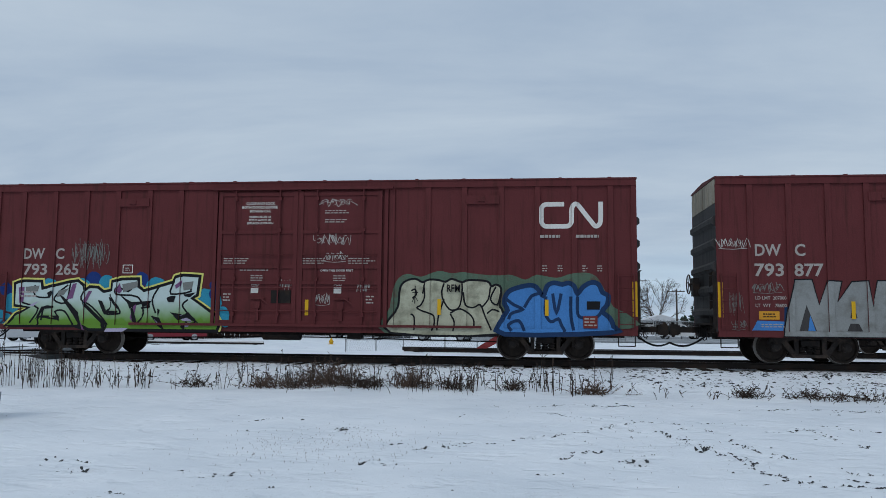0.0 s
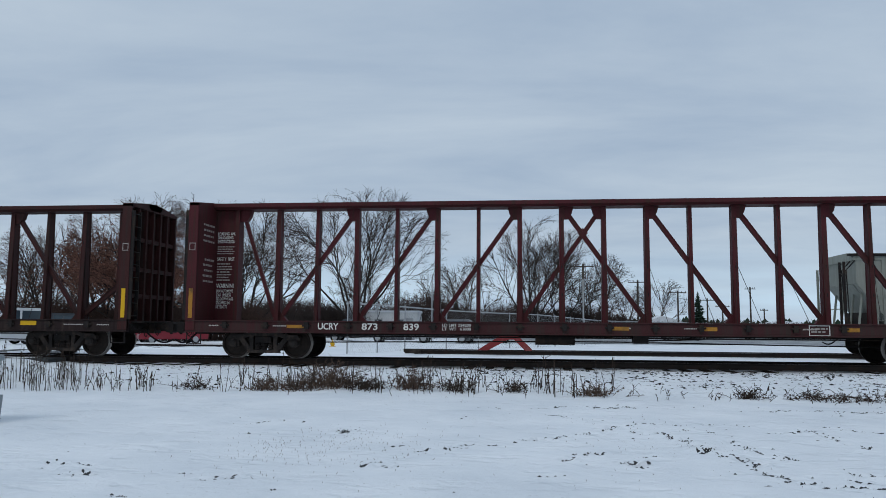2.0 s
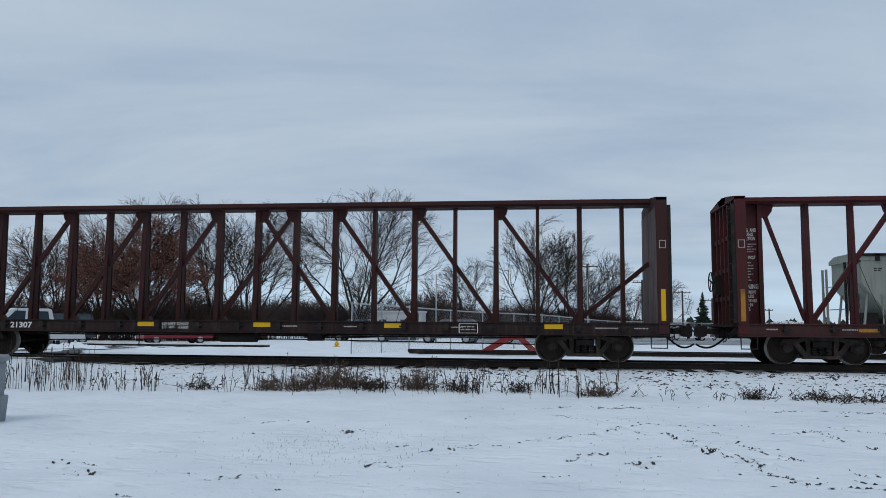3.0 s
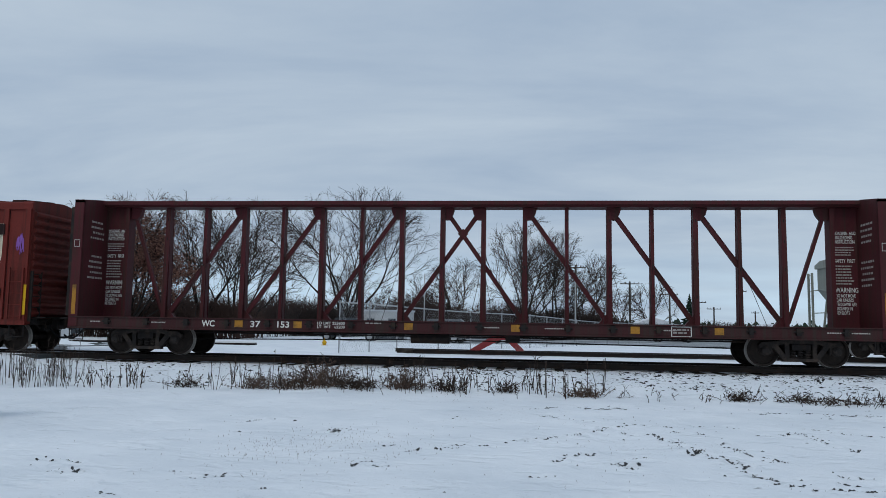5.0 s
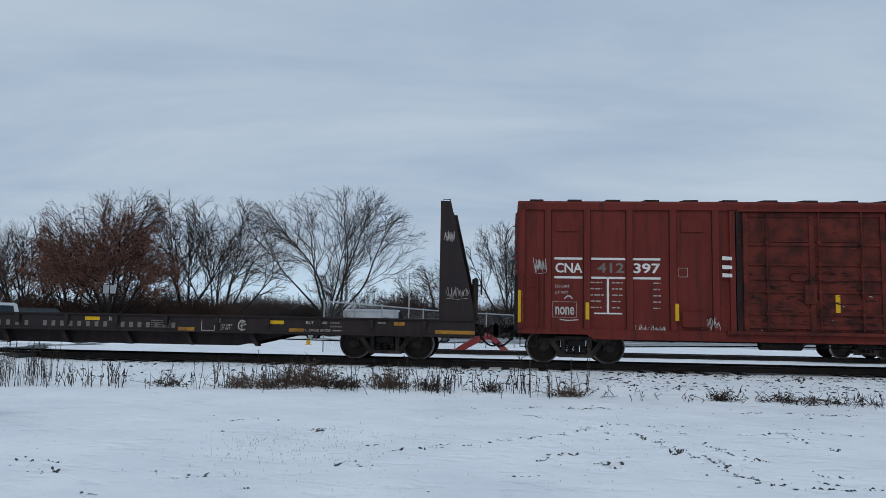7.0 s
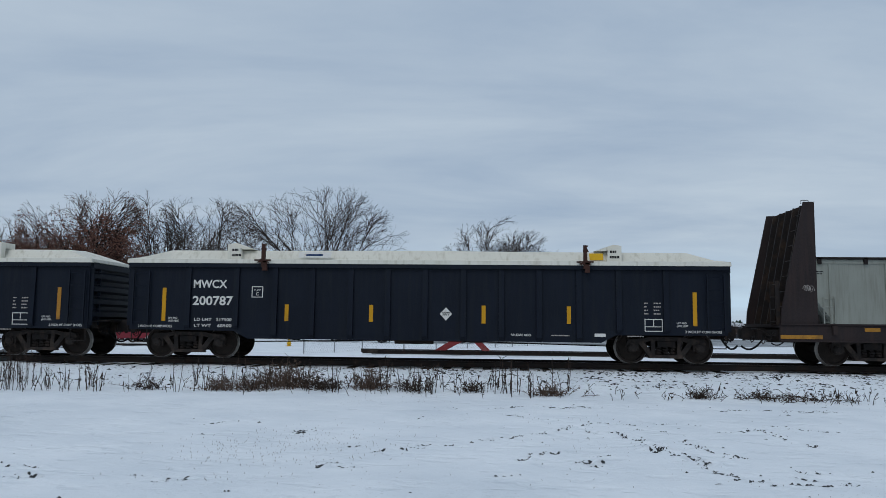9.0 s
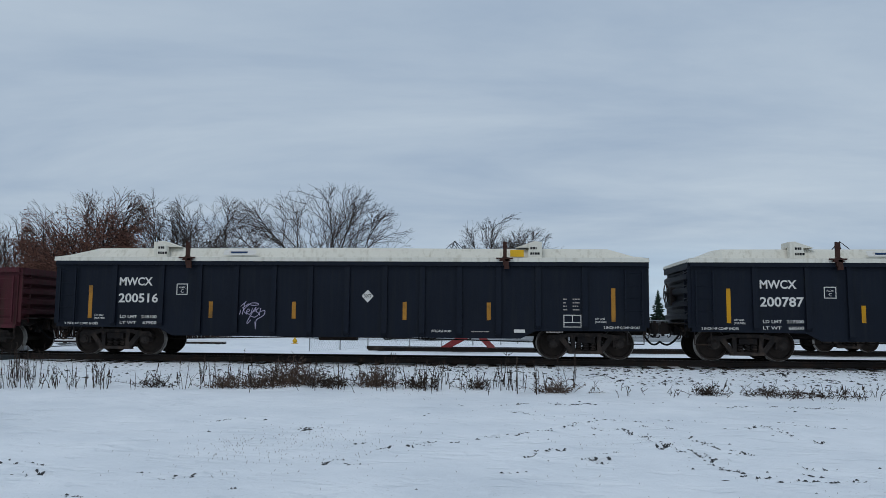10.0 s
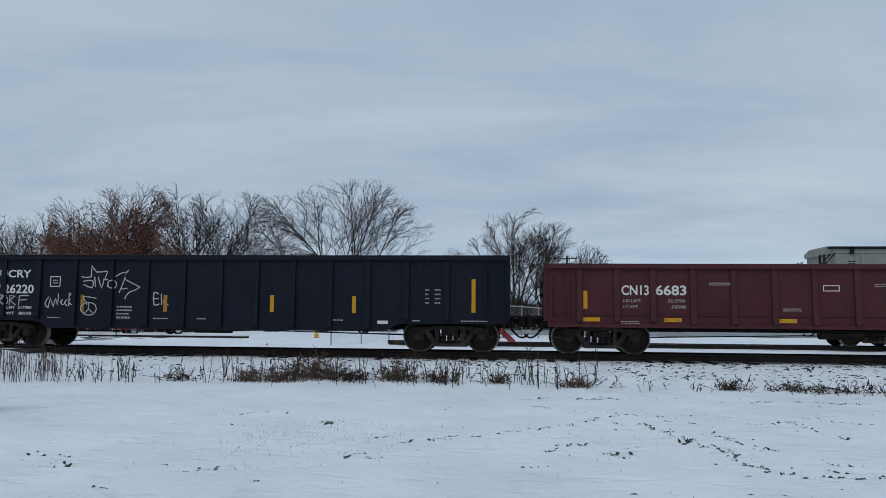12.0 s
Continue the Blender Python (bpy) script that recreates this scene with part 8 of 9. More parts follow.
        lf = part("leaves", s, LEAFBROWN, th, "clinging dead brown leaves")
        tagged(lf, kind="stuff")
    return th


GZ = -0.36
tree(-30.1, 56, GZ, 11.6, 5.3, 21, "dense bare oak with brown leaves still clinging low down", 0.2, 15, 0.8, 1.05, dense=1.0, up=0.02, bark=BARK_DARK, twig=REDTWIG, leaves=80000, leaf_top=0.62)
tree(-35.2, 60, GZ, 11.4, 5.0, 22, "bare tree with reddish-brown twigs beside the road", 0.2, 9, 0.8, 1.0, dense=0.85, up=0.03, bark=BARK_DARK, twig=REDTWIG, leaves=30000, leaf_top=0.5)
tree(-40.6, 61, GZ, 9.9, 4.8, 23, "bare tree with a rounded tangled crown", 0.2, 8, 0.7, 1.0, dense=0.8, up=0.03, bark=BARK_DARK, twig=REDTWIG, leaves=12000, leaf_top=0.4)
tree(-26.4, 61, GZ, 12.0, 4.4, 146, "bare tree with upright forked limbs", 0.8, 8, 1.0, 0.75, dense=0.80, bark=BARK_DARK)
tree(-24.9, 65, GZ, 11.7, 6.2, 123, "bare tree with slender spreading limbs", 0.8, 8, 0.6, 0.85, dense=0.72, bark=BARK_DARK)
tree(-16.4, 70, GZ, 13.7, 8.4, 201, "large bare maple with a wide fan of limbs", 2.0, 7, 1.5, 0.9, 0.03, dense=0.74, bark=BARK_DARK)
tree(0.2, 82, GZ, 13.0, 5.6, 27, "bare tree with wind-swept upright limbs", 0.6, 8, 1.4, 0.9, 0.04, 0.015, dense=0.78, thick=1.1, bark=BARK_DARK)
tree(3.3, 86, GZ, 11.6, 5.0, 28, "bare tree with twigs leaning to one side", 0.4, 7, 1.2, 0.9, 0.06, 0.02, dense=0.74, thick=1.1, bark=BARK_DARK)
tree(6.9, 92, GZ, 10.6, 4.6, 29, "bare tree with a low rounded crown", 0.4, 7, 1.0, 1.0, 0.04, 0.02, dense=0.74, thick=1.1, bark=BARK_DARK)
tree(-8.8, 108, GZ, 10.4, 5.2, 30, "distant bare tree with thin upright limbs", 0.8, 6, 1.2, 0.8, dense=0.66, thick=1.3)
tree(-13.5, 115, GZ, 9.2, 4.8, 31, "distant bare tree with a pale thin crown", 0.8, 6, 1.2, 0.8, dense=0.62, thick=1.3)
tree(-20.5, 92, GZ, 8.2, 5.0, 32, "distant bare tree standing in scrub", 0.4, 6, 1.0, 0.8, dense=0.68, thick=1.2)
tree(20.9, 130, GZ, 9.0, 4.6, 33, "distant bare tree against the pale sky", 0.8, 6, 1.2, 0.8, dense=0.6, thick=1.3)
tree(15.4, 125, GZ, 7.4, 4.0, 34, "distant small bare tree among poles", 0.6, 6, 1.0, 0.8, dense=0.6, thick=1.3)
tree(-46.5, 66, GZ, 9.2, 4.8, 35, "bare roadside tree with a tangled crown", 0.2, 7, 0.8, 1.0, dense=0.8, up=0.03, twig=REDTWIG)


def far_woods():
    """A long band of distant bare scrub and woods, too many stems to count."""
    rng = random.Random(5)
    s, dark = Shape(), Shape()
    for i in range(5200):
        x, y = rng.uniform(-95, 45), rng.uniform(105, 165)
        lift = 0.85 + 0.7 * max(-0.4, noise.noise((x * 0.07, y * 0.02, 1.0)))
        hgt = rng.uniform(2.2, 5.6) * lift * (1.0 if x < 2 else 0.5)
        tx, ty = x + rng.gauss(0, 0.6), y + rng.gauss(0, 0.5)
        mid = (x + (tx - x) * 0.5 + rng.gauss(0, 0.2), y, GZ + hgt * 0.5)
        s.tube([(x, y, GZ - 0.5), mid, (tx, ty, GZ + hgt)], 0.05, 3, 0.015, cap=False)
        for _ in range(8):
            u = rng.uniform(0.1, 0.97)
            bx, bz = x + (tx - x) * u, GZ + hgt * u
            s.tube([(bx, y, bz), (bx + rng.gauss(0, 0.7), y + rng.gauss(0, 0.5), bz + rng.uniform(0.1, 0.9))], 0.03, 3, 0.012, cap=False)
    for i in range(5200):
        x, y = rng.uniform(-58, 12), rng.uniform(88, 106)
        hgt = rng.uniform(3.2, 6.4) * (1.0 if x < -33 else 0.72) * (0.8 + 0.8 * max(-0.5, noise.noise((x * 0.12, 3.0, 1.0))))
        tx = x + rng.gauss(0, 0.5)
        s.tube([(x, y, GZ - 0.5), (tx, y, GZ + hgt)], 0.04, 3, 0.012, cap=False)
        for _ in range(10):
            u = rng.uniform(0.05, 0.97)
            bx, bz = x + (tx - x) * u, GZ + hgt * u
            s.tube([(bx, y, bz), (bx + rng.gauss(0, 0.55), y + rng.gauss(0, 0.4), bz + rng.uniform(0.1, 0.7))], 0.024, 3, 0.01, cap=False)
    ob = part("far_woods", s, WOODS, None, "distant band of brown bare woods and scrub")
    tagged(ob, category="woods", kind="stuff")
    for i in range(260):
        x, y = rng.uniform(22, 190), rng.uniform(230, 290)
        h0, w = rng.uniform(1.2, 4.5), rng.uniform(1.2, 3.0)
        for _ in range(14):
            a = rng.uniform(0, 6.28)
            r = rng.uniform(0.2, 1) * w
            px, py = x + r * math.cos(a), y + r * math.sin(a)
            zz = GZ + rng.uniform(0.0, 1.0) * h0 * (1.1 - r / w * 0.6)
            q = rng.uniform(0.5, 1.1)
            dark.add([(px - q, py, zz - 0.4), (px + q, py - 0.2, zz - 0.4), (px + rng.uniform(-0.4, 0.4), py, zz + q), (px, py + q, zz - 0.2)], [(0, 1, 2), (1, 3, 2), (3, 0, 2), (0, 3, 1)])
    ob = part("far_conifers", dark, SPRUCE, None, "distant dark evergreen hedge along the horizon")
    tagged(ob, category="woods", kind="stuff")


far_woods()


def scrub(name, label, spots, mat, seed, hgt, n, dense=9):
    rng = random.Random(seed)
    for sx, sy, w, d in spots:
        th = thing(name, label, "bush", pose(sx, sy, GZ), group="scrub behind the road")
        s = Shape()
        for _ in range(n):
            x, y = rng.uniform(-w, w), rng.uniform(-d, d)
            hh = hgt * rng.uniform(0.5, 1.1) * (1 - 0.4 * abs(x) / w)
            tip = (x + rng.gauss(0, 0.5), y + rng.gauss(0, 0.3), hh)
            s.tube([(x, y, -0.3), ((x + tip[0]) / 2 + rng.gauss(0, 0.1), y, hh * 0.55), tip], 0.03, 3, 0.012, cap=False)
            for _ in range(dense):
                u = rng.uniform(0.2, 0.95)
                b = (x + (tip[0] - x) * u, y + (tip[1] - y) * u, hh * u)
                s.tube([b, (b[0] + rng.gauss(0, 0.35), b[1] + rng.gauss(0, 0.3), b[2] + rng.uniform(0.15, 0.7))], 0.016, 3, 0.008, cap=False)
        part("brush", s, mat, th)


scrub("bush", "tangled leafless brown scrub beside the road", [(-42, 58, 4, 1.5), (-36, 57, 4, 1.5), (-29, 58, 4.5, 1.5), (-24, 60, 3, 1.5)], REDTWIG, 51, 3.6, 300)
scrub("bush", "low bare scrub at the foot of trees", [(-19, 72, 3, 1.2), (-1, 84, 5, 1.5), (6, 86, 5, 1.5), (-8, 88, 4, 1.5)], TWIG, 52, 3.2, 240)
scrub("bush", "tall tangled bare scrub behind the trees", [(-24.5, 71, 4, 1.5), (-19.5, 74, 4, 1.5), (-13.5, 77, 4, 1.5)], TWIG, 53, 4.2, 80)


def spruce(x, y, hgt, seed):
    rng = random.Random(seed)
    th = thing("spruce_tree", "dark green young spruce standing among poles", "tree", pose(x, y, GZ))
    s = Shape()
    s.tube([(0, 0, -0.2), (0, 0, hgt)], 0.12, 6, 0.01)
    part("trunk", s, BARK_DARK, th)
    s = Shape()
    z = 0.3
    while z < hgt:
        r = 0.31 * (hgt - z) + 0.08
        k = 9
        for i in range(k):
            a = 2 * math.pi * i / k + rng.uniform(0, 0.6)
            rr = r * rng.uniform(0.45, 1.25)
            if rng.random() < 0.15:
                continue
            c, sn = math.cos(a), math.sin(a)
            w = 0.22 * rr + 0.06
            zz = z
            z = zz + rng.uniform(-0.12, 0.12)
            s.add([(0, 0, z + 0.1), (rr * 0.6 * c - w * sn, rr * 0.6 * sn + w * c, z - 0.08), (rr * c, rr * sn, z - 0.05 - 0.1 * rr), (rr * 0.6 * c + w * sn, rr * 0.6 * sn - w * c, z - 0.08), (rr * 0.5 * c, rr * 0.5 * sn, z - 0.3 * rr - 0.1)],
                  [(0, 1, 2), (0, 2, 3), (1, 4, 2), (2, 4, 3)])
            z = zz
        z += 0.16
    part("crown", s, SPRUCE, th, "layered needle branches")


spruce(22.9, 110, 6.2, 3)
spruce(-12.8, 100, 4.6, 4)
spruce(-9.6, 98, 4.2, 5)


# ---- beyond the main track ----
def covered_hopper(x0, length):
    car = thing("covered_hopper_car", "pale grey-green covered hopper car parked on the siding", "hopper car", pose(x0, SIDING_Y, SIDING_Z))
    W, top, sill = 1.6, 4.12, 1.05
    s = Shape()
    side = [(0.25, 2.95), (0.25, top - 0.2), (length - 0.25, top - 0.2), (length - 0.25, 2.95), (length - 1.7, sill), (1.7, sill)]
    s.prism(side, -W, W)
    part("body", s, HOPGREY, car)
    s = Shape()
    s.prism_x([(-W - 0.04, top - 0.22), (-W - 0.04, top - 0.05), (-1.0, top + 0.12), (1.0, top + 0.12), (W + 0.04, top - 0.05), (W + 0.04, top - 0.22)], 0.15, length - 0.15)
    part("roof", s, HOPGREY, car)
    s = Shape()
    s.box(0.0, length, -W - 0.12, -W + 0.2, top - 0.04, top + 0.05)
    for i in range(9):
        s.box(0.8 + i * 1.9, 0.95 + i * 1.9, -W - 0.12, -W - 0.02, top - 0.25, top + 0.02)
    part("running_board", s, STEEL, car, "dark roof walkway")
    for i in range(7):
        x = 1.3 + i * (length - 2.6) / 6
        s = Shape()
        s.box(x - 0.05, x + 0.05, -W - 0.06, -W, sill, top - 0.22)
        part("side_stake", s, HOPGREY, car)
    s = Shape()
    s.box(0.0, length, -1.45, -1.2, 0.78, 1.05)
    s.box(0.0, length, 1.2, 1.45, 0.78, 1.05)
    s.box(-0.1, 1.9, -1.45, 1.45, 0.92, 1.02)
    part("side_sill", s, HOPGREY, car)
    for i in range(3):
        x = length * (0.27 + 0.23 * i)
        s = Shape()
        s.prism([(x - 1.1, 1.05), (x + 1.1, 1.05), (x + 0.35, 0.35), (x - 0.35, 0.35)], -1.1, 1.1)
        part("discharge_bay", s, HOPGREY, car)
    for k, x in ((1, 0.25), (-1, length - 0.25)):
        s = Shape()
        for yy in (-1.35, -0.5, 0.5, 1.35):
            s.tube([(x + k * 0.1, yy, 1.0), (x + k * 0.35, yy, 2.95)], 0.05, 6)
        s.prism([(x + k * 0.05, 2.95), (x + k * 1.5, 1.05), (x + k * 1.42, 1.05), (x, 2.9)], -1.2, 1.2)
        part("end_frame", s, HOPGREY, car)
        part("end_ladder", end_ladder(x - k * 0.38, -1.5, -1.05, 1.1, 3.75, 8, -k), STEEL, car)
        s = Shape()
        s.tube([(x - k * 0.28, -1.5, 1.0), (x - k * 0.35, -1.5, 3.5), (x, -1.55, 3.9)], 0.025, 5)
        s.tube([(x - k * 0.28, -1.05, 1.0), (x - k * 0.35, -1.05, 3.5), (x, -1.05, 3.9)], 0.025, 5)
        part("grab_rail", s, STEEL, car)
        part("end_ladder", end_ladder(x - k * 0.38, 1.05, 1.5, 1.1, 3.6, 8, -k), HOPGREY, car)
        s = Shape()
        for z in (1.9, 2.9):
            s.tube([(x - k * 0.36, -1.05, z), (x - k * 0.36, 1.05, z)], 0.022, 5)
        part("hand_rail", s, HOPGREY, car)
        s = Shape()
        s.box(min(x - k * 0.42, x + k * 0.2), max(x - k * 0.42, x + k * 0.2), -1.5, 1.5, 1.02, 1.06)
        part("end_platform", s, STEEL, car)
    part("side_ladder", ladder(1.0, 1.45, 1.1, 2.4, -W - 0.08, 5), HOPGREY, car)
    s = Shape()
    s.box(0.45, 0.95, -1.3, 0.2, 1.05, 1.75)
    part("brake_cylinder", s, STEEL, car)
    add_coupler(car, 0.0, 0.7, -1)
    bars(0.75, 3.42, 0.32, 0.18, 2, -W - 0.005, car, SPRAY_BLACK, seed=171)
    add_truck(car, 1.95)
    add_truck(car, length - 1.95)
    return car


covered_hopper(13.06, 16.5)


def wheel_stop():
    th = thing("wheel_stop", "faded red steel wheel stop at the end of the siding", "rail stop", pose(-1.25, SIDING_Y, SIDING_Z))
    for yy in (-0.755, 0.755):
        s = Shape()
        s.prism([(-1.15, 0.02), (-0.66, 0.02), (0.42, 0.60), (0.42, 0.80), (0.10, 0.80)], yy - 0.07, yy + 0.07)
        s.prism([(0.25, 0.72), (0.55, 0.72), (1.28, 0.02), (0.96, 0.02)], yy - 0.055, yy + 0.055)
        part("stop_leg", s, STOPRED, th)
    s = Shape()
    s.box(0.2, 0.46, -0.95, 0.95, 0.50, 0.78)
    part("stop_beam", s, STOPRED, th)


wheel_stop()
for tx, ty, tl in ((-5.25, -0.78, 0.35), (-5.5, 0.65, 0.40)):
    s = Shape()
    s.box(-tl, tl, -0.12, 0.12, -0.10, 0.06)
    tagged(part("old_tie", s, TIE, None, "loose weathered tie at the end of the siding", at=pose(tx, SIDING_Y + ty, SIDING_Z - 0.05, 0, 0, 6 * tx + 30)), category="timber")


def chain_fence():
    th = thing("chain_link_fence", "grey chain-link fence running away behind the yard", "fence", pose(0, 0, 0))
    line = [(-8.5, 35.2), (-6.4, 38.9), (-4.6, 41.8), (-3.0, 44.0), (0.4, 49.0), (3.8, 56.4), (5.4, 59.7), (8.8, 66.2), (14.8, 78.3), (21.0, 92.0)]
    def top(y):
        return 1.96 - 0.27 * smooth(35, 46, y) - 0.33 * smooth(46, 62, y)
    posts = []
    for (ax, ay), (bx, by) in zip(line, line[1:]):
        n = max(1, round(math.hypot(bx - ax, by - ay) / 2.8))
        posts += [(ax + (bx - ax) * i / n, ay + (by - ay) * i / n) for i in range(n)]
    posts.append(line[-1])
    for x, y in posts:
        s = Shape()
        s.tube([(x, y, -0.5), (x, y, top(y) + 0.1)], 0.035, 6)
        part("fence_post", s, GALV, th)
    s = Shape()
    s.tube([(x, y, top(y) + 0.02) for x, y in posts], 0.035, 5)
    part("top_rail", s, GALV, th)
    s = Shape()
    for (ax, ay), (bx, by) in zip(posts, posts[1:]):
        n = 16
        for i in range(n):
            u = i / n
            p0 = (ax + (bx - ax) * u, ay + (by - ay) * u)
            for k in (-0.7, 0.7):
                v = min(1.0, max(0.0, u + k)) if (ax, ay) == posts[0] or (bx, by) == posts[-1] else u + k
                q = (ax + (bx - ax) * v, ay + (by - ay) * v)
                s.tube([(p0[0], p0[1], -0.36), (q[0], q[1], top(q[1]))], 0.0028, 3, cap=False)
    tagged(part("wire_mesh", s, GALV, th, "woven wire mesh"), kind="stuff")


chain_fence()


def guard_rail():
    th = thing("guard_rail", "low dark guard rail with snow lying along its top", "guard rail", pose(-20.8, 40.2, -0.42))
    s = Shape()
    s.box(-7.0, 6.6, -0.05, 0.05, 0.18, 0.28)
    part("rail_beam", s, STEEL, th)
    s = Shape()
    s.prism_x([(-0.07, 0.283), (0.07, 0.283), (0.05, 0.36), (-0.05, 0.36)], -7.0, 6.6)
    part("snow_cap", s, CARWHITE, th, "line of snow")
    for i in range(7):
        s = Shape()
        s.box(-6.6 + i * 2.1, -6.45 + i * 2.1, 0.06, 0.18, -0.1, 0.27)
        part("fence_post", s, STEEL, th)


guard_rail()


def snow_bank(x0, x1, y, h, seed):
    """A ridge of lumps that a plough has thrown up beside the road."""
    s = Shape()
    k, m = 70, 7
    for i in range(k + 1):
        x = x0 + (x1 - x0) * i / k
        end = min(1.0, 6 * i / k, 6 * (k - i) / k)
        for j in range(m):
            v = j / (m - 1) * 2 - 1
            yy = y + 0.7 * v + 0.2 * noise.noise((x * 0.8, seed, j))
            top = h * (0.65 + 0.55 * noise.noise((x * 1.3, seed, 1.0)) + 0.35 * noise.noise((x * 4.0, yy * 4.0, seed)))
            s.v.append((x, yy, ground_height(x, yy) - 0.04 + max(0.0, top) * end * (1 - v * v)))
    s.f = [(i * m + j, (i + 1) * m + j, (i + 1) * m + j + 1, i * m + j + 1) for i in range(k) for j in range(m - 1)]
    s.mi = [0] * len(s.f)
    tagged(part("snow_bank", s, SNOW, None, "lumpy ploughed snow bank beside the road", smooth=True), category="snow", kind="stuff")


snow_bank(-27.5, -19.2, 33.4, 0.42, 3)
snow_bank(-19.6, -13.0, 34.5, 0.20, 8)


def vehicle(name, label, x, y, z, length, height, paint_mat, kind, way=1, turn=0.0):
    """A parked car, van or pickup in profile, with glass, wheels and lamps."""
    car = thing(name, label, name.replace("_", " "), pose(x, y, z, 0, 0, turn))
    h, L, W = height, length / 2, 0.92
    def P(pts):
        return [(way * a * L, b * h) for a, b in pts]
    low = P([(-0.98, 0.22), (-1.0, 0.42), (-0.97, 0.56), (0.55, 0.57), (0.93, 0.50), (1.0, 0.40), (0.99, 0.22)])
    s = Shape()
    s.prism(low, -W, W)
    part("body", s, paint_mat, car)
    if kind == "pickup":
        cab = P([(-0.48, 0.56), (-0.40, 0.97), (-0.34, 1.0), (0.20, 1.0), (0.27, 0.96), (0.50, 0.57)])
        glass = P([(-0.38, 0.64), (-0.34, 0.93), (0.20, 0.94), (0.40, 0.64)])
    elif kind == "suv":
        cab = P([(-0.97, 0.55), (-0.90, 0.93), (-0.80, 1.0), (0.15, 1.0), (0.24, 0.97), (0.52, 0.57)])
        glass = P([(-0.88, 0.62), (-0.82, 0.91), (0.17, 0.93), (0.44, 0.62)])
    else:
        cab = P([(-0.85, 0.55), (-0.52, 0.95), (-0.40, 1.0), (0.10, 1.0), (0.20, 0.96), (0.52, 0.56)])
        glass = P([(-0.72, 0.60), (-0.46, 0.90), (0.12, 0.93), (0.42, 0.60)])
    s = Shape()
    s.prism(cab, -W * 0.86, W * 0.86)
    part("cabin", s, paint_mat, car)
    s = Shape()
    s.prism(glass, -W * 0.86 - 0.012, W * 0.86 + 0.012)
    part("side_glass", s, GLASSDARK, car)
    (ax, az), (bx, bz) = cab[-2:]
    d = Vector((bx - ax, bz - az))
    nx, nz = way * abs(d.y) / d.length * 0.012, abs(d.x) / d.length * 0.012
    s = Shape()
    s.prism([(ax + d.x * u + k * nx, az + d.y * u + k * nz) for u, k in ((0.08, 1), (0.94, 1), (0.94, -1), (0.08, -1))], -W * 0.78, W * 0.78)
    part("windscreen", s, GLASSDARK, car)
    for side in (-1, 1):
        s = Shape()
        s.box(way * 0.38 * L - 0.06, way * 0.38 * L + 0.06, side * (W + 0.06) - 0.09, side * (W + 0.06) + 0.09, 0.62 * h, 0.70 * h)
        part("mirror", s, paint_mat, car)
    for k in ((-0.25,) if kind == "suv" else ()) + (0.02,):
        s = Shape()
        s.box(way * k * L - 0.05, way * k * L + 0.05, -W * 0.86 - 0.02, W * 0.86 + 0.02, 0.6 * h, 0.94 * h)
        part("pillar", s, paint_mat, car)
    for a in (-0.62, 0.64):
        for yy in (-W - 0.02, W - 0.18):
            r = 0.345 if kind != "car" else 0.31
            s = Shape()
            s.lathe_y([(0.0, yy), (r * 0.55, yy), (r * 0.62, yy + 0.02), (r, yy + 0.03), (r, yy + 0.2), (0, yy + 0.2)], way * a * L, r, 18, [1, 1, 0, 0, 0])
            part("wheel", s, [RUBBER, GALV], car)
    s = Shape()
    xf = way * L * 0.985
    s.box(min(xf, xf + way * 0.03), max(xf, xf + way * 0.03), -W * 0.95, -W * 0.6, 0.38 * h, 0.46 * h)
    part("headlight", s, GALV, car)
    xr = -way * L * 0.985
    s = Shape()
    s.box(min(xr, xr - way * 0.03), max(xr, xr - way * 0.03), -W * 0.97, -W * 0.75, 0.40 * h, 0.55 * h)
    part("tail_light", s, STOPRED, car)
    return car


vehicle("pickup_truck", "white crew-cab pickup truck parked on the snowy road", -25.7, 36.0, ground_height(-25.7, 36.0), 5.8, 2.05, CARWHITE, "pickup", -1, 58)
vehicle("suv", "dark van standing on the road behind a pickup", -30.6, 46.0, GZ, 4.9, 1.95, CARDARK, "suv", -1, 58)
vehicle("car", "red sedan parked at an angle behind the guard rail", -24.3, 50.0, -0.38, 4.6, 1.42, CARRED, "car", -1, 42)
vehicle("pickup_truck", "dark pickup truck parked in the yard", -13.6, 60.0, GZ, 5.4, 1.8, CARDARK, "pickup")
vehicle("pickup_truck", "grey pickup truck parked in the yard", -6.6, 58.5, GZ, 4.6, 1.8, CARGREY, "suv", -1)
vehicle("car", "dark blue sedan parked in the yard", -3.4, 59.5, GZ, 4.4, 1.45, CARDARK, "car", -1)
vehicle("car", "white car parked far across the yard", 14.5, 78.0, GZ, 4.4, 1.45, CARWHITE, "car")
vehicle("car", "dark car parked far across the yard", 24.0, 84.0, GZ, 4.4, 1.45, CARDARK, "car")


def dumpster(x, y):
    th = thing("dumpster", "dark steel waste container in the yard", "dumpster", pose(x, y, GZ))
    s = Shape()
    s.prism([(-1.1, 0.15), (1.1, 0.15), (1.25, 1.25), (-1.25, 1.25)], -0.8, 0.8)
    part("bin", s, CARDARK, th)
    s = Shape()
    s.prism([(-1.3, 1.25), (1.3, 1.25), (1.3, 1.36), (-1.3, 1.40)], -0.85, 0.85)
    part("lid", s, RUBBER, th)


dumpster(-10.4, 60.5)


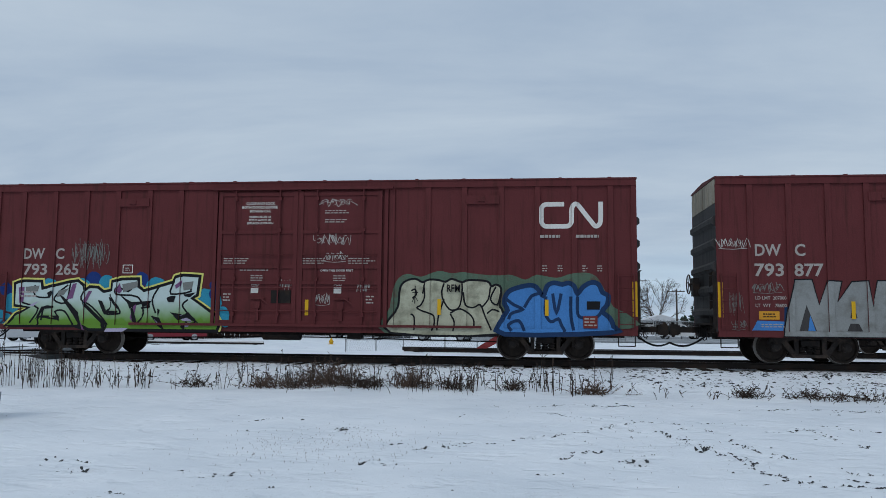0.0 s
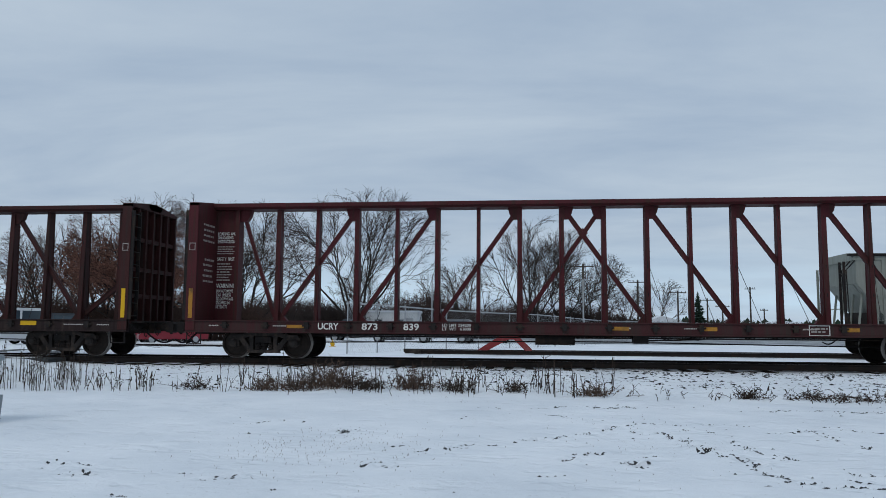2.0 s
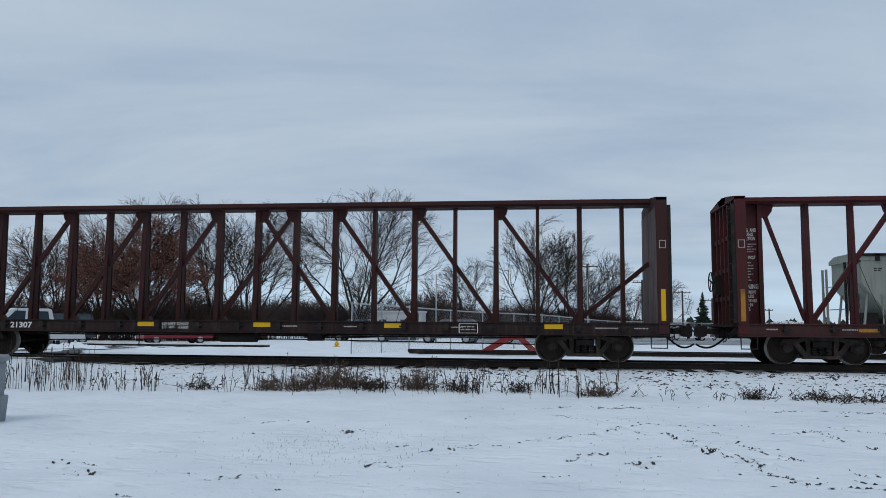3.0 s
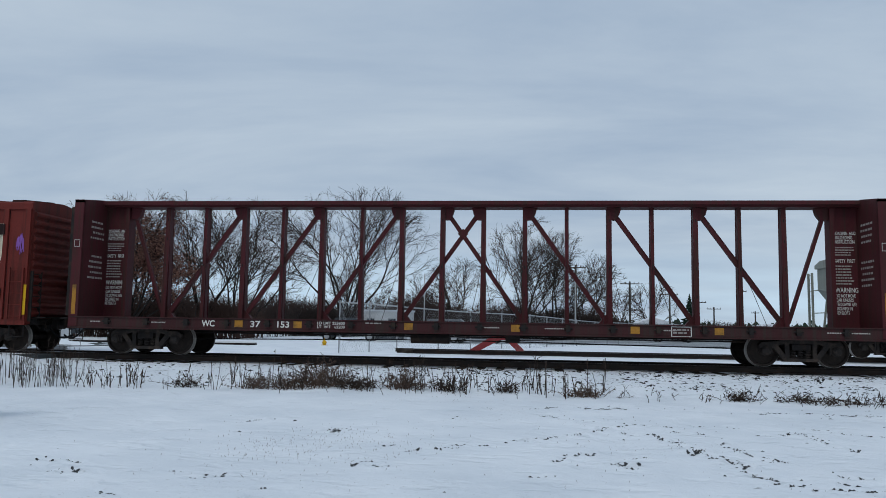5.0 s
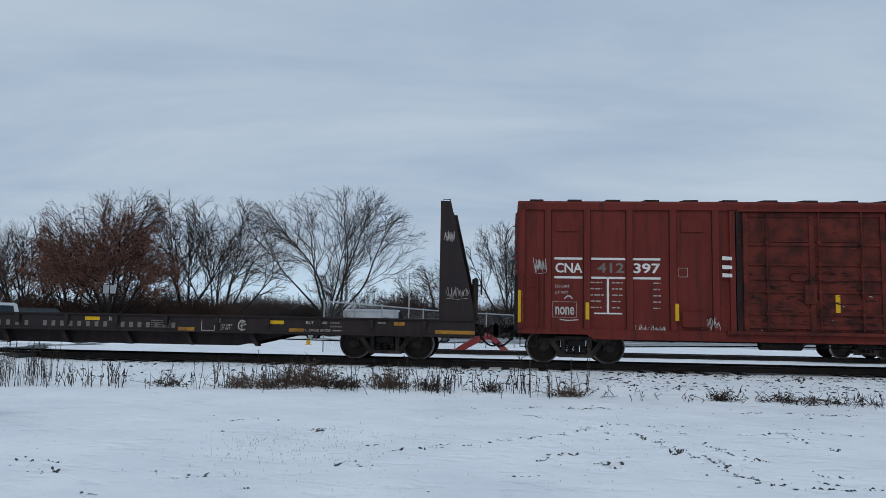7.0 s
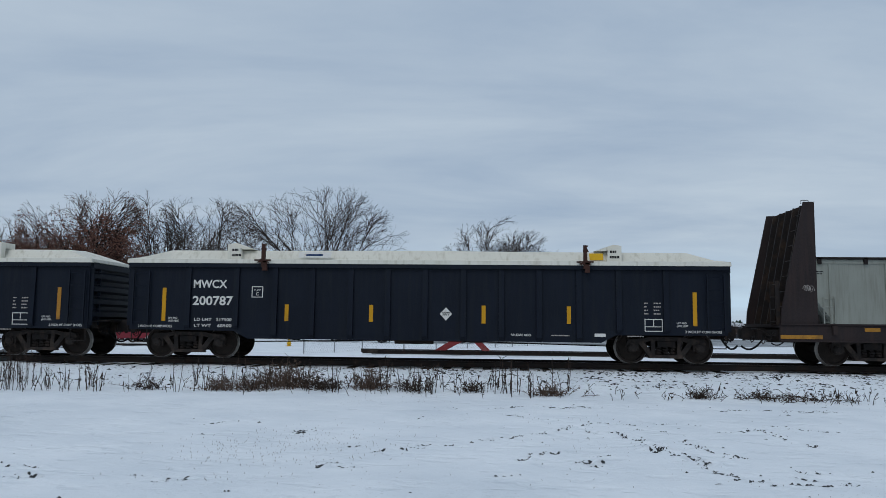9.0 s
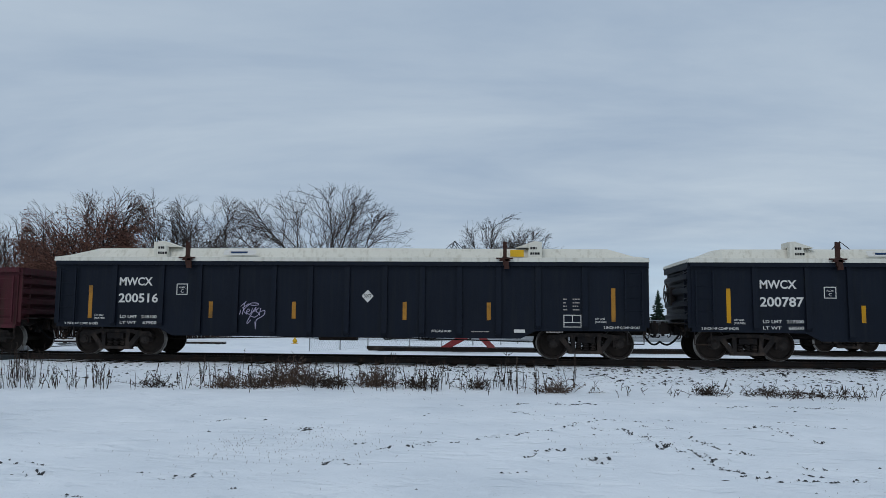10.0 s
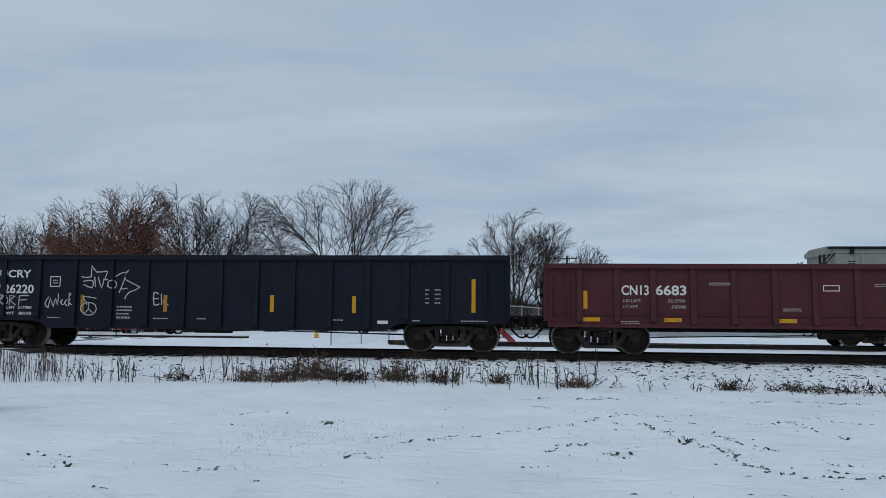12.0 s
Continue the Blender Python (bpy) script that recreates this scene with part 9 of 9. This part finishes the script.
def yard_pavement():
    s = Shape()
    xs = [-6 + 2.0 * i for i in range(30)]
    ys = [60 + 3.0 * i for i in range(13)]
    for y in ys:
        for x in xs:
            xx = x + 0.06 * (y - 60) * (x + 6) / 20
            s.v.append((xx, y + 0.8 * noise.noise((x * 0.3, y * 0.2, 8.0)), ground_height(xx, y) + 0.03))
    w = len(xs)
    s.f = [(j * w + i, j * w + i + 1, (j + 1) * w + i + 1, (j + 1) * w + i) for j in range(len(ys) - 1) for i in range(w - 1)]
    s.mi = [0] * len(s.f)
    tagged(part("pavement", s, SLUSH, None, "slushy grey pavement of the yard"), category="pavement", kind="structure")


yard_pavement()


def hydrant(x, y):
    th = thing("fire_hydrant", "small yellow fire hydrant half sunk in the snow", "hydrant", pose(x, y, -0.80))
    s = Shape()
    prof = [(0.17, 0.0), (0.17, 0.05), (0.11, 0.07), (0.11, 0.55), (0.15, 0.57), (0.15, 0.62), (0.11, 0.68), (0.05, 0.78), (0.03, 0.80), (0.03, 0.86)]
    n = 12
    s.v = [(r * math.cos(2 * math.pi * j / n), r * math.sin(2 * math.pi * j / n), z) for r, z in prof for j in range(n)]
    s.f = [(i * n + j, i * n + (j + 1) % n, (i + 1) * n + (j + 1) % n, (i + 1) * n + j) for i in range(len(prof) - 1) for j in range(n)]
    s.mi = [0] * len(s.f)
    part("barrel", s, YELLOW, th)
    s = Shape()
    s.tube([(-0.2, 0, 0.42), (0.2, 0, 0.42)], 0.06, 8)
    s.tube([(0, -0.2, 0.40), (0, 0, 0.40)], 0.07, 8)
    part("outlet", s, YELLOW, th)


hydrant(-12.08, 46.25)


def portable_building(x, y):
    th = thing("portable_building", "long white portable building with a flat roof", "building", pose(x, y, GZ))
    s = Shape()
    s.box(-2.5, 2.5, -1.5, 1.5, 0.0, 2.55)
    part("wall", s, SIDING, th)
    s = Shape()
    s.box(-2.6, 2.6, -1.6, 1.6, 2.552, 2.72)
    part("roof", s, ROOFING, th)
    for a in (-1.7, 0.4):
        s = Shape()
        s.box(a, a + 0.8, -1.52, -1.501, 1.0, 1.9)
        w = part("window", s, GALV, th)
        s = Shape()
        s.box(a + 0.06, a + 0.74, -1.53, -1.521, 1.06, 1.84)
        part("pane", s, GLASSDARK, w)
    s = Shape()
    s.box(1.4, 2.1, -1.53, -1.501, 0.1, 2.0)
    part("door", s, GALV, th)


portable_building(-13.4, 75.0)


def shed(x, y, w, h, rise, label, wall):
    th = thing("house", label, "house", pose(x, y, GZ))
    s = Shape()
    s.box(-w, w, -3, 3, 0, h)
    part("wall", s, wall, th)
    s = Shape()
    s.prism([(-w - 0.4, h), (w + 0.4, h), (0, h + rise)], -3.3, 3.3)
    part("roof", s, ROOFING, th)
    s = Shape()
    s.box(-w * 0.4, w * 0.1, -3.03, -3.001, 0.9, 1.9)
    part("window", s, GLASSDARK, th)


shed(19.0, 118, 2.8, 1.9, 1.0, "low house with a snow-covered gable roof", SIDING)
shed(46.0, 150, 5.0, 1.7, 0.8, "distant long low shed with snowy roof", SIDING)


def utility_pole(x, y, top, arm=0.9, steel=False, label=""):
    th = thing("utility_pole", label or "dark timber utility pole with a cross-arm", "pole", pose(x, y, GZ), group="poles along the yard")
    h = top - GZ
    s = Shape()
    s.tube([(0, 0, -0.4), (0, 0, h)], 0.06 if steel else 0.13, 8, 0.045 if steel else 0.10)
    part("pole", s, GALV if steel else WOODPOLE, th)
    if arm:
        s = Shape()
        s.box(-arm, arm, -0.05, 0.05, h - 0.32, h - 0.22)
        part("cross_arm", s, WOODPOLE, th)
        for a in (-0.9, -0.45, 0.45, 0.9):
            s = Shape()
            s.tube([(a * arm, 0, h - 0.22), (a * arm, 0, h - 0.06)], 0.03, 5)
            part("insulator", s, STEEL, th)
    return th


utility_pole(4.9, 74, 6.9, 1.0)
utility_pole(12.1, 90, 6.3, 1.1)
utility_pole(19.3, 105, 5.75, 1.1)
utility_pole(29.9, 110, 6.5, 0.7, label="dark lamp mast with a short cross-arm")
utility_pole(24.6, 112, 5.0, 1.0)
utility_pole(27.6, 116, 4.2, 1.0)
utility_pole(36.0, 125, 3.9, 0.6)
utility_pole(3.95, 60, 4.6, 0, True, "slim pale steel light pole")
utility_pole(-7.75, 60, 5.0, 0, True, "slim grey steel light pole")


def road_sign(x, y):
    th = thing("road_sign", "pair of blank grey sign backs on one post", "sign", pose(x, y, GZ))
    s = Shape()
    s.tube([(0, 0, -0.3), (0, 0, 3.3)], 0.03, 6)
    part("post", s, STEEL, th)
    for a in (-0.20, 0.20):
        s = Shape()
        s.box(a - 0.15, a + 0.15, -0.05, -0.03, 2.72, 3.16)
        part("sign_plate", s, GALV, th)


road_sign(-21.5, 40.0)


def utility_box(x, y):
    th = thing("utility_cabinet", "weathered grey ribbed utility cabinet on a flared plinth", "cabinet", pose(x, y, -0.62))
    s = Shape()
    s.box(-0.72, -0.02, 0.0, 0.55, 0.42, 0.98)
    for z in (0.56, 0.68, 0.80, 0.92):
        s.box(-0.73, -0.008, -0.012, 0.562, z - 0.012, z + 0.012)
    part("body", s, CABINET, th)
    s = Shape()
    s.prism([(-0.77, 0.98), (0.02, 0.98), (0.02, 1.05), (-0.02, 1.08), (-0.73, 1.08), (-0.77, 1.05)], -0.04, 0.59)
    part("lid", s, CABINET, th)
    s = Shape()
    s.prism([(-0.74, -0.06), (0.0, -0.06), (0.035, 0.37), (0.035, 0.42), (-0.78, 0.42), (-0.78, 0.37)], -0.03, 0.58)
    part("plinth", s, CABINET, th)


utility_box(-8.72, 11.4)


def road():
    """The road that crosses the track, under packed snow but for its wet wheel ruts."""
    s = Shape()
    ruts = [(-18.7, 0.75), (-20.4, 0.55), (-22.3, 0.8), (-24.2, 0.6), (-26.0, 0.7)]
    for x0, w in ruts:
        rows = [24.6 + 0.5 * i for i in range(34)]
        i0 = len(s.v)
        for y in rows:
            bend = 2.3 * (1 - smooth(24.6, 30.5, y)) * (1 if x0 > -19 else 0.5) - 0.02 * (y - 30)
            half = w * 0.5 * (1 + 0.5 * noise.noise((x0, y * 0.6, 2.0))) * (1.9 - 0.9 * smooth(24.6, 28, y))
            for k in (-1, 1):
                xx = x0 + bend + k * half
                s.v.append((xx, y, ground_height(xx, y) + 0.02))
        f = [(i0 + 2 * i, i0 + 2 * i + 1, i0 + 2 * i + 3, i0 + 2 * i + 2) for i in range(len(rows) - 1)]
        s.f += f
        s.mi += [0] * len(f)
    ob = part("road", s, ASPHALT, None, "wet dark wheel ruts on a snow-packed road")
    tagged(ob, category="road", kind="structure")
    s = Shape()
    for y0, y1 in ((21.0, 21.90), (22.05, 23.42), (23.57, 24.4)):
        s.box(-40, -13.9, y0, y1, -0.2, -0.05)
    ob = part("crossing_panel", s, ASPHALT, None, "timber and asphalt crossing panels between the rails")
    tagged(ob, category="crossing", kind="structure")


road()


# ---- dry weeds along the bank ----
def stalks(s, rng, x0, x1, y0, y1, n, h0, h1, lean=0.08, twigs=3, r=0.0075):
    for _ in range(n):
        x, y = rng.uniform(x0, x1), rng.uniform(y0, y1) - abs(rng.gauss(0, 0.3))
        if noise.noise((x * 2.3, y * 1.6, 6.0)) < rng.uniform(-0.5, 0.15):
            continue
        z, h = ground_height(x, y) - 0.03, h0 + (h1 - h0) * rng.random() ** 1.5
        tx, ty = x + rng.gauss(0, lean), y + rng.gauss(0, lean)
        mx, my = x + (tx - x) * 0.4 + rng.gauss(0, 0.015), y + (ty - y) * 0.4
        s.tube([(x, y, z), (mx, my, z + h * 0.55), (tx, ty, z + h)], r * rng.uniform(0.8, 1.5), 3, r * 0.7, cap=False)
        for _ in range(rng.randint(0, twigs)):
            u = rng.uniform(0.45, 1.0)
            bx, by, bz = x + (tx - x) * u, y + (ty - y) * u, z + h * u
            s.tube([(bx, by, bz), (bx + rng.gauss(0, 0.05), by + rng.gauss(0, 0.04), bz + rng.uniform(0.02, 0.12))], r * 0.9, 3, r * 0.6, cap=False)
        for _ in range(rng.randint(0, 3)):
            u = rng.uniform(0.3, 1.0)
            bx, by, bz = x + (tx - x) * u, y + (ty - y) * u, z + h * u
            q = rng.uniform(0.012, 0.032)
            dx, dz = q * rng.choice((-1, 1)), q * rng.uniform(-0.6, 1.2)
            s.add([(bx, by, bz - q * 0.3), (bx + dx, by - q * 0.5, bz + dz), (bx + dx * 0.6, by + q * 0.5, bz + dz + q)], [(0, 1, 2)])
        if rng.random() < 0.2:
            s.tube([(tx, ty, z + h - 0.03), (tx + rng.gauss(0, 0.01), ty, z + h + 0.07)], r * 2.2, 4, r * 0.8, cap=False)


def weed_bed(label, seed, mat, *beds):
    rng = random.Random(seed)
    s = Shape()
    for b in beds:
        stalks(s, rng, *b)
    tagged(part("weeds", s, mat, None, label), category="weeds", kind="stuff")


weed_bed("tall dark dry stalks standing in snow", 61, STALK,
         (-14.2, -11.2, 17.6, 19.3, 215, 0.35, 1.05, 0.05, 2, 0.0065), (-11.2, -9.0, 17.7, 18.8, 75, 0.25, 0.65, 0.06), (-14.5, -13.2, 16.4, 17.6, 24, 0.25, 0.6, 0.16))
weed_bed("thin dark stalks along the railway bank", 62, STALK,
         (-7.4, -5.6, 18.1, 19.2, 50, 0.3, 0.85), (-5.6, -3.6, 18.0, 19.2, 75, 0.2, 0.75), (-3.6, -1.0, 18.0, 19.2, 110, 0.2, 0.8), (-1.0, 0.4, 18.0, 19.0, 30, 0.2, 0.5),
         (0.1, 1.9, 17.8, 18.9, 55, 0.25, 0.9, 0.05, 2, 0.010), (-9.0, -7.4, 18.0, 18.8, 16, 0.2, 0.5))
weed_bed("short broken stalks poking out of the snow", 63, STALK,
         (2.0, 4.2, 17.5, 18.4, 18, 0.08, 0.25), (4.2, 5.4, 17.6, 18.4, 22, 0.15, 0.4, 0.1), (5.6, 8.6, 17.5, 18.6, 42, 0.1, 0.36, 0.12), (8.6, 13, 17.5, 18.6, 50, 0.12, 0.35))


def dry_shrub(x, y, w, h, n, seed, mat, label):
    rng = random.Random(seed)
    th = thing("shrub", label, "shrub", pose(x, y, ground_height(x, y)), group="dry shrubs on the bank")
    s = Shape()
    for _ in range(n):
        a, r0 = rng.uniform(0, 6.28), rng.uniform(0, 0.9) * w
        bx, by = r0 * math.cos(a), r0 * math.sin(a) * 0.6
        tx, ty = bx + rng.gauss(0, 0.5 * w), by + rng.gauss(0, 0.25 * w)
        hh = h * (0.2 + 0.95 * rng.random() ** 1.4) * max(0.4, 1 - 0.35 * abs(tx) / w)
        s.tube([(bx, by, -0.05), ((bx + tx) / 2, (by + ty) / 2, hh * 0.62), (tx, ty, hh)], 0.008, 3, 0.004, cap=False)
        for _ in range(4):
            u = rng.uniform(0.4, 1.0)
            px, py, pz = bx + (tx - bx) * u, by + (ty - by) * u, hh * u
            s.tube([(px, py, pz), (px + rng.gauss(0, 0.06), py + rng.gauss(0, 0.06), pz + rng.uniform(0.0, 0.10))], 0.005, 3, 0.003, cap=False)
        for _ in range(rng.randint(1, 4) if mat is STRAW else 2):
            u = rng.uniform(0.25, 1.0)
            p = Vector((bx + (tx - bx) * u + rng.gauss(0, 0.04), by + (ty - by) * u + rng.gauss(0, 0.04), hh * u + rng.gauss(0, 0.03)))
            a = Vector((rng.gauss(0, 1), rng.gauss(0, 1), rng.gauss(0, 1))).normalized() * rng.uniform(0.015, 0.035)
            b = a.orthogonal() * 0.6
            s.add([tuple(p - a), tuple(p + b), tuple(p + a), tuple(p - b)], [(0, 1, 2, 3)])
    part("brush", s, mat, th)


for x, y, w, h, n, sd, m in ((-4.85, 18.5, 0.75, 0.66, 140, 71, STRAW), (-5.6, 18.2, 0.6, 0.34, 60, 72, STRAW), (-2.85, 18.5, 0.5, 0.52, 100, 73, STRAW), (-6.35, 18.2, 0.5, 0.38, 60, 74, STRAW),
                            (-4.0, 18.3, 0.5, 0.34, 70, 75, STALK), (-1.75, 18.4, 0.35, 0.4, 45, 76, STALK), (1.45, 17.9, 0.5, 0.30, 60, 77, STRAW), (-13.6, 16.3, 0.35, 0.45, 60, 78, STALK),
                            (-8.2, 18.1, 0.5, 0.32, 34, 79, STALK), (6.2, 17.8, 0.6, 0.28, 50, 80, STALK), (4.75, 17.8, 0.4, 0.24, 40, 81, STALK), (7.4, 17.9, 0.7, 0.20, 30, 82, STALK), (-0.4, 18.2, 0.35, 0.24, 30, 83, STALK)):
    dry_shrub(x, y, w, h, n, sd, m, "tangled brown dry shrub in snow" if m is STRAW else "small dark dry weed clump in snow")


# ---- stones on the bank, tracks in the snow ----
STONE = surface("dark_ballast_stone", (0.035, 0.034, 0.034), 0.9, shift=0.3)


def ballast():
    rng = random.Random(91)
    s = Shape()
    for _ in range(7500):
        x, y = rng.uniform(-12.5, 14), rng.uniform(18.7, 21.7)
        if rng.random() > smooth(-12, 3, x) * 0.75 + 0.25:
            continue
        if noise.noise((x * 1.1, y * 2.2, 4.0)) + 0.5 * noise.noise((x * 4, y * 7, 2.0)) < rng.uniform(-0.35, 0.3):
            continue
        r = rng.choice((0.012, 0.016, 0.022, 0.03, 0.048)) * rng.uniform(0.8, 1.3)
        z = ground_height(x, y) - r * 0.15
        v = [(x + r * rng.uniform(0.6, 2.0), y + rng.uniform(-0.5, 0.5) * r, z), (x + rng.uniform(-0.6, 0.6) * r, y + r, z), (x - r * rng.uniform(0.6, 2.0), y, z), (x + rng.uniform(-0.6, 0.6) * r, y - r, z), (x + rng.uniform(-0.5, 0.5) * r, y + rng.uniform(-0.4, 0.4) * r, z + r * rng.uniform(0.25, 0.75)), (x, y, z - r * 0.5)]
        s.add(v, [(0, 1, 4), (1, 2, 4), (2, 3, 4), (3, 0, 4), (1, 0, 5), (2, 1, 5), (3, 2, 5), (0, 3, 5)])
    tagged(part("ballast_stones", s, STONE, None, "dark ballast stones showing through thin snow"), category="stones", kind="stuff")


ballast()
# one dark colour for bared grass and for the shade inside the prints
TRODDEN_AND_SHADE = surface("trodden_grass_and_slush", (0.055, 0.057, 0.060), 0.9, shift=0.35)


def snow_tracks():
    """Bare grass, mud and painted shade at the bottom of the deeper prints, and grass tips."""
    rng = random.Random(93)
    s = Shape()

    def patch(x, y, a, l, w):
        n = 6
        ring = []
        for i in range(n):
            q = 2 * math.pi * i / n
            u, v = l * math.cos(q) * rng.uniform(0.5, 1.25), w * math.sin(q) * rng.uniform(0.5, 1.3)
            px, py = x + u * math.cos(a) - v * math.sin(a), y + u * math.sin(a) + v * math.cos(a)
            ring.append((px, py, snow_height(px, py) + 0.002))
        s.add(ring + [(x + rng.gauss(0, l * 0.2), y, snow_height(x, y) + rng.uniform(0.006, 0.02))], [(i, (i + 1) % n, n) for i in range(n)])
    for x, y, a, l, w, depth in PRINTS:
        if depth < 0.02:
            if rng.random() < 0.22:
                patch(x, y, a, l * rng.uniform(0.15, 0.35), w * rng.uniform(0.1, 0.2))
            continue
        for _ in range(rng.randint(3, 7) + (6 if depth > 0.04 else 0)):
            u, v = rng.gauss(0, 0.5), rng.gauss(0, 0.45)
            patch(x + l * u * math.cos(a) - w * v * math.sin(a), y + l * u * math.sin(a) + w * v * math.cos(a), a + rng.gauss(0, 0.3), rng.uniform(0.008, 0.04), rng.uniform(0.006, 0.02))
    for cx, cy, k in ((-2.84, 11.72, 16), (2.24, 10.46, 12), (1.2, 9.35, 7), (-4.85, 8.06, 8)):
        for _ in range(k):
            patch(cx + rng.gauss(0, 0.05), cy + rng.gauss(0, 0.09), rng.uniform(-1.5, 1.5), rng.uniform(0.02, 0.05), rng.uniform(0.015, 0.04))
    tagged(part("foot_tracks", s, TRODDEN_AND_SHADE, None, "dark foot tracks pressed through thin snow, with painted shade"), category="tracks", kind="stuff")
    g = Shape()
    for _ in range(1700):
        x, y = rng.uniform(-12, 11), rng.uniform(7.0, 17.9)
        if _ % 4 == 0:
            x, y = rng.gauss(-2.8, 0.9), rng.gauss(10.3, 1.0)
        elif noise.noise((x * 0.3, y * 0.3, 5.0)) < 0.22:
            continue
        z, h = ground_height(x, y), rng.uniform(0.006, 0.026)
        g.tube([(x, y, z - 0.01), (x + rng.gauss(0, 0.012), y + rng.gauss(0, 0.012), z + h)], 0.0035, 3, 0.0015, cap=False)
    tagged(part("grass_tips", g, STRAW, None, "dry grass tips poking through snow"), category="grass", kind="stuff")


snow_tracks()


# ---- what moves ----
def run(t):
    """Metres that the train has gone after t seconds."""
    return 15.37459 * t - 0.033381 * t * t + 0.0027019 * t ** 3 - 1.08 * max(0.0, t - 11.5) ** 2


def motions():
    for car in TRAIN:
        x, y, z = car.matrix_basis.translation
        walk(car, [(i * 0.5, pose(x + run(i * 0.5), y, z)) for i in range(25)])
    # every wheelset turns with the way gone
    moving = {c.name for c in TRAIN}
    last = frame(12.0)
    for w, hb in WHEELSETS:
        if w.parent.parent.name in moving:
            walk(w, [((k - 1) / FPS, pose(hb, 0, WHEEL_R, 0, math.degrees(run((k - 1) / FPS) / WHEEL_R), 0)) for k in range(1, last + 1)])


motions()
